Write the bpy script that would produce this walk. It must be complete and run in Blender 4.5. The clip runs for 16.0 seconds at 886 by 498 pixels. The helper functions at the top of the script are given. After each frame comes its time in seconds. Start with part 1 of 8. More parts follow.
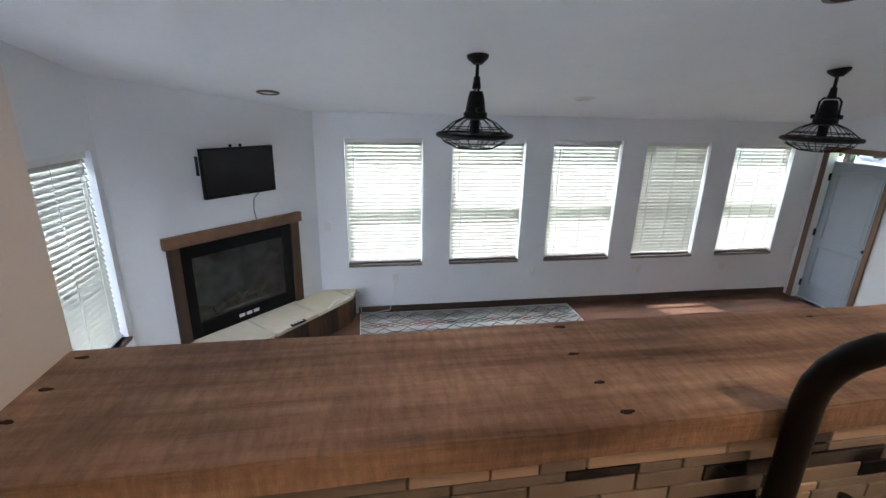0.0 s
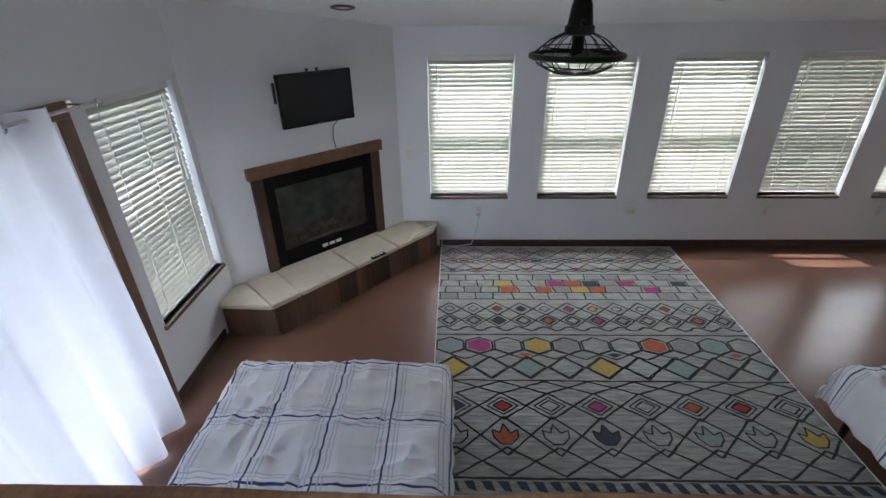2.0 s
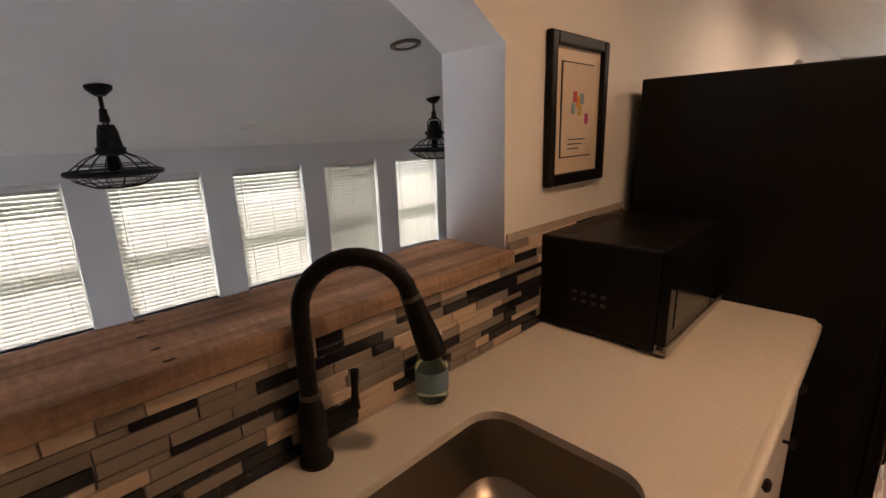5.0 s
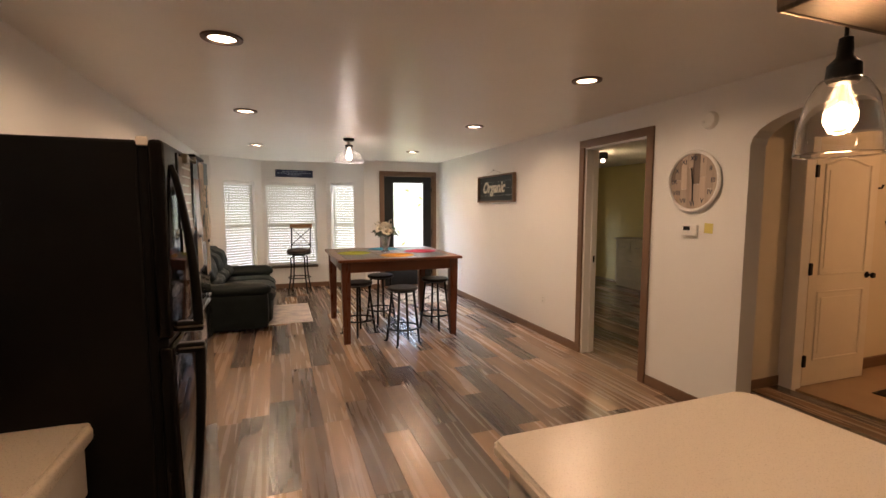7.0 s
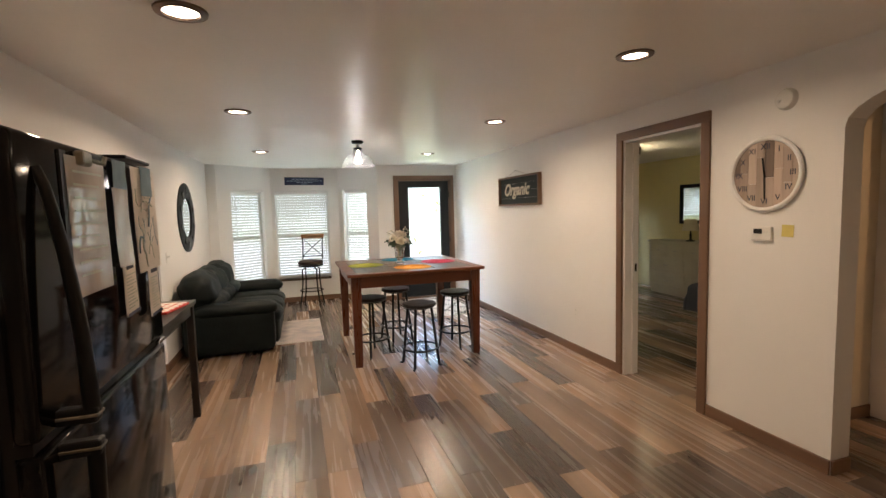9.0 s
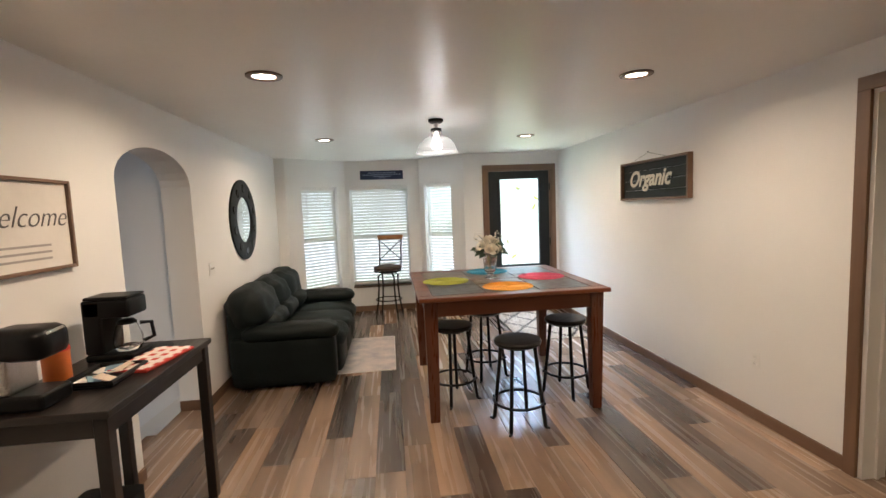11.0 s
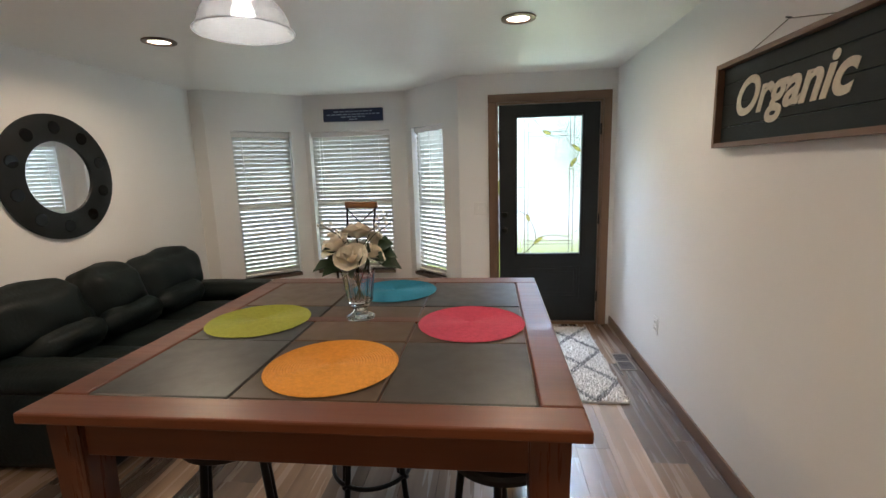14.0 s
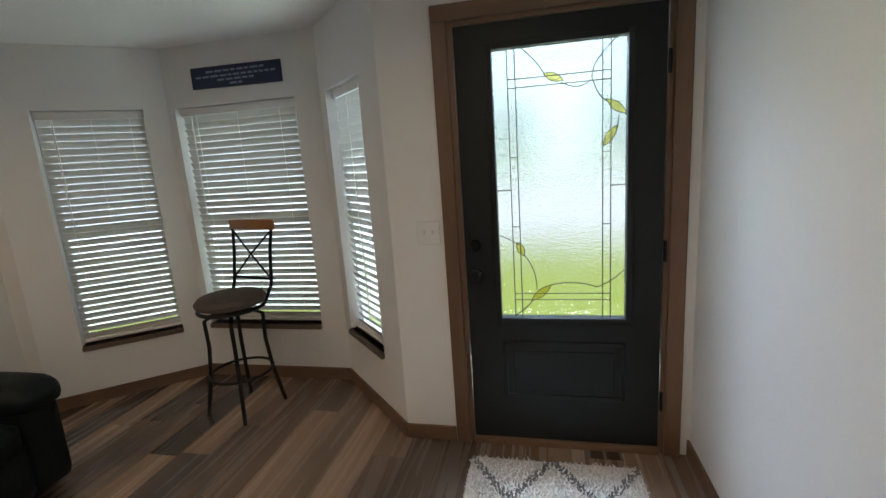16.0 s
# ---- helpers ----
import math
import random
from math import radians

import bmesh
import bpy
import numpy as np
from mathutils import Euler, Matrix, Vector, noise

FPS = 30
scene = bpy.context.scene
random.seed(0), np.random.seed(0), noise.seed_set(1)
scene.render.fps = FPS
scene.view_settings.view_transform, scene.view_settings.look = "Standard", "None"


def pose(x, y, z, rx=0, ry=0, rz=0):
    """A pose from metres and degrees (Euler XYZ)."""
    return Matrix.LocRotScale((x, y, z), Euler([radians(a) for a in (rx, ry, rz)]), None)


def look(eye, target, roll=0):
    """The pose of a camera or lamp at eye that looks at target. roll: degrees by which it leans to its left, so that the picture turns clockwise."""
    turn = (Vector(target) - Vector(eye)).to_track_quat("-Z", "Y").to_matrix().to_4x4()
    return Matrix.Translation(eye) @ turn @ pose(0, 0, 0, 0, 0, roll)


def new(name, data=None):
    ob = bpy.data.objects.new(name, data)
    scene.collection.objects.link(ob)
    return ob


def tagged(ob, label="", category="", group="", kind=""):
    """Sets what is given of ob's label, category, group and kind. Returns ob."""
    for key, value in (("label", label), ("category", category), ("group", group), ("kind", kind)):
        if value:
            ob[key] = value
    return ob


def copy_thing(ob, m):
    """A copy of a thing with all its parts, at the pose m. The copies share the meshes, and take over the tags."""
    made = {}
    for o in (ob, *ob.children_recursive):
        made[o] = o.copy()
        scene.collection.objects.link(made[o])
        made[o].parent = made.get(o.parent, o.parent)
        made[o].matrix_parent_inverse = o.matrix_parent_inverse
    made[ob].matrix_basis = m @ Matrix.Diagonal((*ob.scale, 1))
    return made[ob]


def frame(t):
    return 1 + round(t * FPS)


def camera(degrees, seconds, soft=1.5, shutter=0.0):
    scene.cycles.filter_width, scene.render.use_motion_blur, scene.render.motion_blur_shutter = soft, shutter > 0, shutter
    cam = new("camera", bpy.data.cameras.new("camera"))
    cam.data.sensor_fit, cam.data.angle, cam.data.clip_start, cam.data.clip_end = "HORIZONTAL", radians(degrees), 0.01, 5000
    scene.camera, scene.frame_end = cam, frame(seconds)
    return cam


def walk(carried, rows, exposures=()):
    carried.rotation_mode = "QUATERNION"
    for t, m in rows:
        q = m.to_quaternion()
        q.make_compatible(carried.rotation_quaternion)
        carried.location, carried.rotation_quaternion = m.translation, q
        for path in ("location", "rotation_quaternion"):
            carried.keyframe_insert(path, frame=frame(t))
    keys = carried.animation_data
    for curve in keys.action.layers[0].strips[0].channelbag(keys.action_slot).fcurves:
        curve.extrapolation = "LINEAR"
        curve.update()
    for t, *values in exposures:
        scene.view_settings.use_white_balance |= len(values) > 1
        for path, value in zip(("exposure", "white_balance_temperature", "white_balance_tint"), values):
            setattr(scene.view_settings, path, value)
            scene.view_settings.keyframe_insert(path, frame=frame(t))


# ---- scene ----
cam = camera(88.7, 16.0)
PATH = [
    (0, (-0.328, 0.038, 1.52), (-2.204, 0.371, 0.913), 1.5),
    (0.3, (-0.447, 0.105, 1.534), (-2.318, 0.294, 0.854), 0.9),
    (0.5, (-0.502, 0.117, 1.542), (-2.359, 0.22, 0.807), 0.5),
    (1, (-0.591, 0.114, 1.543), (-2.405, 0.069, 0.7), -0.6),
    (1.5, (-0.684, 0.116, 1.549), (-2.459, 0.037, 0.631), -1.0),
    (2, (-0.703, 0.118, 1.569), (-2.469, 0.063, 0.63), -0.8),
    (2.5, (-0.645, 0.119, 1.573), (-2.418, 0.108, 0.648), -0.3),
    (3, (-0.573, 0.129, 1.568), (-2.377, 0.184, 0.704), -0.0),
    (3.2, (-0.533, 0.122, 1.556), (-2.352, 0.231, 0.733), -0.0),
    (5.3, (0.125, 0.202, 1.493), (-0.976, 1.809, 1.039), -1.8),
    (5.5, (0.212, 0.21, 1.481), (-0.684, 1.946, 1.055), -1.6),
    (5.7, (0.303, 0.211, 1.472), (-0.373, 2.05, 1.075), -1.3),
    (5.8, (0.318, 0.24, 1.474), (-0.214, 2.132, 1.104), -1.7),
    (6, (0.363, 0.249, 1.467), (0.075, 2.199, 1.126), -1.3),
    (6.2, (0.388, 0.279, 1.471), (0.302, 2.253, 1.163), -1.0),
    (6.5, (0.406, 0.344, 1.475), (0.627, 2.314, 1.216), -0.4),
    (7, (0.41, 0.487, 1.488), (1.093, 2.358, 1.305), 0.0),
    (7.5, (0.423, 0.536, 1.473), (1.329, 2.31, 1.302), 0.2),
    (8, (0.435, 0.6, 1.473), (1.306, 2.393, 1.305), -0.7),
    (8.5, (0.517, 0.772, 1.501), (1.264, 2.62, 1.341), -1.4),
    (9, (0.577, 0.979, 1.507), (1.183, 2.878, 1.343), -1.6),
    (9.5, (0.589, 1.282, 1.511), (1.063, 3.218, 1.345), -2.0),
    (10, (0.643, 1.631, 1.514), (1.008, 3.591, 1.36), -2.2),
    (10.2, (0.687, 1.779, 1.522), (1.014, 3.747, 1.376), -2.1),
    (12.3, (1.263, 2.934, 1.594), (1.346, 4.917, 1.344), -1.3),
    (12.5, (1.378, 3.097, 1.53), (1.427, 5.082, 1.295), -0.7),
    (13, (1.681, 3.523, 1.507), (1.634, 5.503, 1.231), -1.1),
    (13.5, (1.993, 3.984, 1.501), (1.865, 5.955, 1.186), -1.3),
    (14, (2.231, 4.464, 1.499), (2.013, 6.422, 1.153), -1.7),
    (14.5, (2.478, 4.973, 1.465), (2.167, 6.917, 1.115), -1.8),
    (15, (2.575, 5.518, 1.45), (2.228, 7.455, 1.097), -2.5),
    (15.5, (2.685, 6.098, 1.483), (2.276, 8.019, 1.105), -3.3),
    (16, (2.678, 6.648, 1.473), (2.247, 8.563, 1.089), -3.9),
]
from itertools import product

# white balance and exposure along the walk
EXPOSURES = [(0.0, 1.5, 5600, 14), (0.5, 1.3, 5700, 15), (1.5, 1.0, 5800, 15), (2.4, 1.0, 5800, 14), (3.2, 0.97, 6000, 15), (5.3, 0.95, 6500, 22), (7.5, 0.72, 6700, 20), (9.0, 0.95, 5900, 12), (10.0, 0.95, 5700, 10), (12.5, 0.8, 5600, 10), (13.0, 0.5, 5600, 10), (13.5, 0.5, 5600, 10), (14.5, 0.02, 5600, 10), (15.0, -0.08, 5800, 11), (16.0, -0.2, 5600, 9)]
walk(cam, [(t, look(eye, aim, roll)) for t, eye, aim, roll in PATH], EXPOSURES)

# ---- daylight ----
SUN_DIR = Vector((0.48, 0.255, -1.6)).normalized()      # the way the sunlight travels
world = bpy.data.worlds.new("world")
world.use_nodes = True
scene.world = world
sky = world.node_tree.nodes.new("ShaderNodeTexSky")
sky.sky_type, sky.sun_disc = "NISHITA", False
sky.sun_elevation = math.asin(-SUN_DIR.z)
sky.sun_rotation = math.atan2(-SUN_DIR.x, -SUN_DIR.y)
world.node_tree.links.new(sky.outputs[0], world.node_tree.nodes["Background"].inputs[0])
world.node_tree.nodes["Background"].inputs[1].default_value = 0.15
sun = new("sun", bpy.data.lights.new("sun", "SUN"))
sun.data.energy, sun.data.angle, sun.data.color = 5.0, radians(0.53), (1.0, 0.95, 0.86)
sun.matrix_world = look((0, 0, 0), SUN_DIR)


def daylight_lamp(centre, aim, w, h, power, color=(0.88, 0.94, 1.0)):
    """An added area lamp that stands in for daylight at a window or door."""
    ob = new("daylight_lamp", bpy.data.lights.new("daylight_lamp", "AREA"))
    ob.data.shape, ob.data.size, ob.data.size_y = "RECTANGLE", w, h
    ob.data.energy, ob.data.color = power, color
    ob.matrix_world = look(centre, aim)


# plan, in metres
FL, CL = -0.03, 2.338                 # main floor and ceiling
LF = -1.12                          # sunken room's floor
WX, WXO = -0.74, -0.965             # wall between the rooms
EX, EXO = 3.355, 3.505              # east wall
NY = 8.83                           # north wall
LWX, LSY, LNY = -5.85, -2.03, 6.38  # sunken room's west, south and north walls
LIVING_WINDOWS = [(-0.185, 0.745), (1.10, 2.045), (2.41, 3.355), (3.70, 4.65), (5.03, 5.97)]
WZ0, WZ1 = -0.44, 1.13
BAY = [(-0.60, 8.83), (0.16, 9.46), (1.31, 9.46), (1.92, 8.83)]


def slope_z(x):
    return 1.41 + 0.18 * (x - LWX)


for a, b in LIVING_WINDOWS:
    daylight_lamp((LWX - 0.16, (a + b) / 2, 0.345), (LWX, (a + b) / 2, 0.345), b - a - 0.02, WZ1 - WZ0 - 0.02, 17, (0.96, 1.0, 0.90))
daylight_lamp((-3.81, LSY - 0.16, 0.32), (-3.81, LSY, 0.32), 0.90, 1.58, 15)
daylight_lamp((-2.2, LSY - 0.6, 0.0), (-2.2, LSY + 0.3, 0.3), 1.6, 1.9, 38)
for k, (wa, wb) in enumerate(((0.232, 0.84), (0.055, 0.965), (0.10, 0.64))):
    p, q = Vector((*BAY[k], 1.19)), Vector((*BAY[k + 1], 1.19))
    u = (q - p).normalized()
    c = p + u * (wa + wb) / 2 + Vector((-u.y, u.x, 0)) * 0.15
    daylight_lamp(c, p + u * (wa + wb) / 2, wb - wa - 0.02, 1.49, (6, 9, 6)[k])
daylight_lamp((2.76, 9.75, 2.62), (2.76, 8.83, 1.9), 1.0, 0.8, 150, (0.76, 0.88, 1.0))
daylight_lamp((2.76, 10.4, -0.36), (2.76, 9.4, 0.9), 1.3, 0.5, 40, (0.88, 1.0, 0.74))     # added lamp, stands in for light thrown up by the sunlit lawn
daylight_lamp((5.15, 9.5, 2.6), (5.15, 8.6, 1.3), 0.9, 0.9, 42)

# ---- materials ----
MATS = {}


def node(nt, kind, **inputs):
    n = nt.nodes.new(kind)
    for key, value in inputs.items():
        n.inputs[key.replace("_", " ")].default_value = value
    return n


def rgba(c):
    return (c[0], c[1], c[2], 1.0)


def ramp(nt, fac, stops):
    n = nt.nodes.new("ShaderNodeValToRGB")
    while len(n.color_ramp.elements) < len(stops):
        n.color_ramp.elements.new(0.5)
    for e, (p, c) in zip(n.color_ramp.elements, stops):
        e.position, e.color = p, rgba(c)
    nt.links.new(fac, n.inputs[0])
    return n.outputs[0]


def surf(name, c1, c2=None, scale=8.0, rough=0.5, metal=0.0, bump=0.1, fine=120.0, stretch=(1, 1, 1), spec=0.5, sheen=0.0, coat=0.0, rand=0.0, rand_stops=None, rvar=0.07):
    """A surface with variation at two scales and fine relief."""
    m = bpy.data.materials.new(name)
    m.use_nodes = True
    nt = m.node_tree
    b = nt.nodes["Principled BSDF"]
    co = nt.nodes.new("ShaderNodeTexCoord")
    mp = nt.nodes.new("ShaderNodeMapping")
    mp.inputs["Scale"].default_value = stretch
    vec = co.outputs["Object"]
    info = nt.nodes.new("ShaderNodeObjectInfo")
    if rand or rand_stops:
        sh = nt.nodes.new("ShaderNodeVectorMath")
        sh.operation = "ADD"
        mul = nt.nodes.new("ShaderNodeMath")
        mul.operation, mul.inputs[1].default_value = "MULTIPLY", 37.0
        nt.links.new(info.outputs["Random"], mul.inputs[0])
        nt.links.new(vec, sh.inputs[0])
        nt.links.new(mul.outputs[0], sh.inputs[1])
        vec = sh.outputs[0]
    nt.links.new(vec, mp.inputs[0])
    big = node(nt, "ShaderNodeTexNoise", Scale=scale, Detail=5.0, Roughness=0.6)
    small = node(nt, "ShaderNodeTexNoise", Scale=fine, Detail=3.0)
    nt.links.new(mp.outputs[0], big.inputs["Vector"])
    nt.links.new(mp.outputs[0], small.inputs["Vector"])
    c2 = c2 or tuple(v * 0.85 for v in c1)
    col = ramp(nt, big.outputs["Fac"], [(0.3, c2), (0.7, c1)])
    if rand_stops:
        tint = ramp(nt, info.outputs["Random"], rand_stops)
        mx = nt.nodes.new("ShaderNodeMix")
        mx.data_type, mx.blend_type = "RGBA", "MULTIPLY"
        mx.inputs[0].default_value = 1.0
        nt.links.new(col, mx.inputs[6])
        nt.links.new(tint, mx.inputs[7])
        col = mx.outputs[2]
    nt.links.new(col, b.inputs["Base Color"])
    rr = ramp(nt, small.outputs["Fac"], [(0.2, (max(rough - rvar, 0.02),) * 3), (0.8, (min(rough + rvar, 1.0),) * 3)])
    nt.links.new(rr, b.inputs["Roughness"])
    b.inputs["Metallic"].default_value = metal
    b.inputs["Specular IOR Level"].default_value = spec
    b.inputs["Sheen Weight"].default_value = sheen
    b.inputs["Coat Weight"].default_value = coat
    if bump:
        bp = nt.nodes.new("ShaderNodeBump")
        bp.inputs["Strength"].default_value = bump
        bp.inputs["Distance"].default_value = 0.004
        add = nt.nodes.new("ShaderNodeMath")
        nt.links.new(big.outputs["Fac"], add.inputs[0])
        nt.links.new(small.outputs["Fac"], add.inputs[1])
        nt.links.new(add.outputs[0], bp.inputs["Height"])
        nt.links.new(bp.outputs[0], b.inputs["Normal"])
    MATS[name] = m
    return m


def glassy(name, color=(1, 1, 1), rough=0.0, bump=0.0, scale=20.0, ior=1.45):
    m = surf(name, color, color, scale=scale, rough=0.3, bump=bump)
    b = m.node_tree.nodes["Principled BSDF"]
    for key in ("Base Color", "Roughness"):
        for l in list(b.inputs[key].links):
            m.node_tree.links.remove(l)
    b.inputs["Base Color"].default_value = rgba(color)
    b.inputs["Roughness"].default_value = rough
    b.inputs["Transmission Weight"].default_value = 1.0
    b.inputs["IOR"].default_value = ior
    return m


def glow(name, color, strength):
    m = surf(name, color, color, bump=0.0)
    b = m.node_tree.nodes["Principled BSDF"]
    b.inputs["Emission Color"].default_value = rgba(color)
    b.inputs["Emission Strength"].default_value = strength
    return m


def translucent(name, color, share, rough=0.5):
    """Thin white stuff that lets light through: cloth, blind slats."""
    m = surf(name, color, tuple(c * 0.93 for c in color), scale=6, rough=rough, bump=0.03, fine=200)
    nt = m.node_tree
    out = nt.nodes["Material Output"]
    b = nt.nodes["Principled BSDF"]
    tr = nt.nodes.new("ShaderNodeBsdfTranslucent")
    tr.inputs["Color"].default_value = rgba(color)
    mx = nt.nodes.new("ShaderNodeMixShader")
    mx.inputs[0].default_value = share
    nt.links.new(b.outputs[0], mx.inputs[1])
    nt.links.new(tr.outputs[0], mx.inputs[2])
    nt.links.new(mx.outputs[0], out.inputs[0])
    return m


def lines_mask(nt, value, period, offset, width):
    """1 where value, wrapped at the period, lies within width of the offset."""
    def op(kind, a, bval):
        n = nt.nodes.new("ShaderNodeMath")
        n.operation = kind
        nt.links.new(a, n.inputs[0])
        n.inputs[1].default_value = bval
        return n.outputs[0]
    v = op("DIVIDE", op("SUBTRACT", value, offset), period)
    f = nt.nodes.new("ShaderNodeMath")
    f.operation = "FRACT"
    nt.links.new(v, f.inputs[0])
    return op("LESS_THAN", f.outputs[0], width / period)


def plaid(name):
    m = surf(name, (0.79, 0.79, 0.82), (0.73, 0.73, 0.77), scale=3, rough=0.9, bump=0.25, fine=14, sheen=0.2)
    nt = m.node_tree
    b = nt.nodes["Principled BSDF"]
    col = b.inputs["Base Color"].links[0].from_socket
    co = nt.nodes.new("ShaderNodeTexCoord")
    wob = node(nt, "ShaderNodeTexNoise", Scale=2.5, Detail=2.0)
    nt.links.new(co.outputs["Object"], wob.inputs["Vector"])
    mixv = nt.nodes.new("ShaderNodeMix")
    mixv.data_type = "VECTOR"
    mixv.inputs[0].default_value = 0.035
    nt.links.new(co.outputs["Object"], mixv.inputs[4])
    nt.links.new(wob.outputs["Color"], mixv.inputs[5])
    sp = nt.nodes.new("ShaderNodeSeparateXYZ")
    nt.links.new(mixv.outputs[1], sp.inputs[0])
    navy, haze_ = (0.03, 0.05, 0.17), (0.50, 0.52, 0.60)
    for axis, period, off, width, c in [(ax, pr, of + d, w, c_) for ax, pr, of in ((0, 0.42, 0.05), (1, 0.34, 0.10))
                                        for d, w, c_ in ((-0.055, 0.006, haze_), (-0.033, 0.008, haze_), (0.036, 0.008, haze_), (0.058, 0.006, haze_), (0.0, 0.011, navy))]:
        msk = lines_mask(nt, sp.outputs[axis], period, off, width)
        mx = nt.nodes.new("ShaderNodeMix")
        mx.data_type = "RGBA"
        nt.links.new(msk, mx.inputs[0])
        nt.links.new(col, mx.inputs[6])
        mx.inputs[7].default_value = rgba(c)
        col = mx.outputs[2]
    nt.links.new(col, b.inputs["Base Color"])
    return m


def wood(name, light, dark, axis=1, scale=5.0, rough=0.5, bump=0.25, rand_stops=None, coat=0.0, spec=0.5, fine=45, along=0.12, rvar=0.07):
    st = [1.0, 1.0, 1.0]
    for i in range(3):
        st[i] = along if i == axis else 1.6
    return surf(name, light, dark, scale=scale, rough=rough, bump=bump, fine=fine, stretch=tuple(st), rand_stops=rand_stops, coat=coat, spec=spec, rand=1.0, rvar=rvar)


WALL = surf("wall_paint", (0.80, 0.79, 0.77), (0.77, 0.76, 0.74), scale=1.3, rough=0.75, bump=0.10, fine=60, spec=0.3)
LIVING_PAINT = surf("cool_white_paint", (0.83, 0.84, 0.85), (0.80, 0.81, 0.83), scale=1.3, rough=0.75, bump=0.12, fine=50, spec=0.3)
CEIL = surf("ceiling_paint", (0.78, 0.76, 0.72), (0.75, 0.73, 0.69), scale=2.0, rough=0.36, bump=0.12, fine=35, spec=0.5)
LCEIL = surf("white_ceiling_paint", (0.86, 0.86, 0.86), (0.83, 0.83, 0.84), scale=2.0, rough=0.5, bump=0.15, fine=35)
BED_PAINT = surf("straw_paint", (0.66, 0.58, 0.30), (0.62, 0.54, 0.27), scale=1.5, rough=0.7, bump=0.08, fine=60)
WARM_PAINT = surf("bath_paint", (0.72, 0.665, 0.55), (0.68, 0.625, 0.51), scale=1.5, rough=0.7, bump=0.08, fine=60)
PLANK = wood("vinyl_plank", (1.10, 1.05, 1.0), (0.56, 0.53, 0.50), axis=1, scale=2.7, rough=0.27, spec=0.65, bump=0.0, fine=16, along=0.05, rvar=0.02, coat=0.22,
             rand_stops=[(0.0, (0.075, 0.058, 0.050)), (0.22, (0.125, 0.093, 0.074)), (0.45, (0.21, 0.150, 0.110)), (0.70, (0.33, 0.235, 0.165)), (0.88, (0.40, 0.295, 0.215)), (1.0, (0.16, 0.13, 0.112))])
# cloudy streaks, fine grain and dark flecks along each plank
p_nt = PLANK.node_tree
p_pr = p_nt.nodes["Principled BSDF"]
for p_no in [n for n in p_nt.nodes if n.bl_idname == "ShaderNodeTexNoise"]:
    p_no.inputs["Detail"].default_value = 2.0
p_pr.inputs["Coat Roughness"].default_value = 0.24
p_col = p_pr.inputs["Base Color"].links[0].from_socket
p_src = [n for n in p_nt.nodes if n.bl_idname == "ShaderNodeMapping"][0].inputs[0].links[0].from_socket
for p_scale, p_along, p_lo, p_hi, p_a, p_b in ((5.0, 0.10, 0.84, 1.10, 0.40, 0.60), (30.0, 0.05, 0.93, 1.05, 0.38, 0.62), (6.0, 0.35, 0.72, 1.0, 0.27, 0.38)):
    p_mp = p_nt.nodes.new("ShaderNodeMapping")
    p_mp.inputs["Scale"].default_value = (1.0, p_along, 1.0)
    p_mp.inputs["Location"].default_value = (p_scale, 0.0, 0.0)
    p_no = node(p_nt, "ShaderNodeTexNoise", Scale=p_scale, Detail=2.0, Roughness=0.45, Distortion=0.2)
    p_nt.links.new(p_src, p_mp.inputs[0])
    p_nt.links.new(p_mp.outputs[0], p_no.inputs["Vector"])
    p_mx = p_nt.nodes.new("ShaderNodeMix")
    p_mx.data_type, p_mx.blend_type = "RGBA", "MULTIPLY"
    p_mx.inputs[0].default_value = 1.0
    p_nt.links.new(p_col, p_mx.inputs[6])
    p_nt.links.new(ramp(p_nt, p_no.outputs["Fac"], [(p_a, (p_lo,) * 3), (p_b, (p_hi,) * 3)]), p_mx.inputs[7])
    p_col = p_mx.outputs[2]
p_nt.links.new(p_col, p_pr.inputs["Base Color"])
SUBFLOOR = surf("subfloor", (0.06, 0.05, 0.045), rough=0.9)
CONCRETE = surf("stained_concrete", (0.165, 0.086, 0.056), (0.128, 0.064, 0.042), scale=1.2, rough=0.25, bump=0.0, fine=7, coat=0.12, rvar=0.02)
TRIM = wood("oak_trim", (0.20, 0.115, 0.066), (0.12, 0.068, 0.040), axis=2, rough=0.5, bump=0.15)
TRIMH = wood("oak_trim_level", (0.20, 0.115, 0.066), (0.12, 0.068, 0.040), axis=1, rough=0.5, bump=0.15)
TRIMX = wood("oak_trim_cross", (0.20, 0.115, 0.066), (0.12, 0.068, 0.040), axis=0, rough=0.5, bump=0.15)
DARKTRIM = wood("dark_baseboard", (0.085, 0.05, 0.035), (0.05, 0.03, 0.02), axis=1, rough=0.5)
SILL = wood("grey_wood_sill", (0.16, 0.115, 0.085), (0.09, 0.065, 0.05), axis=1, rough=0.6)
BARN = wood("rough_sawn_barn_wood", (0.54, 0.365, 0.25), (0.15, 0.088, 0.055), axis=1, scale=11.0, rough=0.75, bump=1.0, fine=70, along=0.10)
b_nt = BARN.node_tree
b_co = b_nt.nodes.new("ShaderNodeTexCoord")
b_mp = b_nt.nodes.new("ShaderNodeMapping")                # saw marks run across the grain
b_mp.inputs["Scale"].default_value = (0.30, 1.0, 0.30)
b_mp.inputs["Rotation"].default_value = (0, 0, radians(24))
b_saw = node(b_nt, "ShaderNodeTexNoise", Scale=95.0, Detail=4.0, Roughness=0.7)
b_blot = node(b_nt, "ShaderNodeTexNoise", Scale=3.2, Detail=4.0)
b_nt.links.new(b_co.outputs["Object"], b_mp.inputs[0])
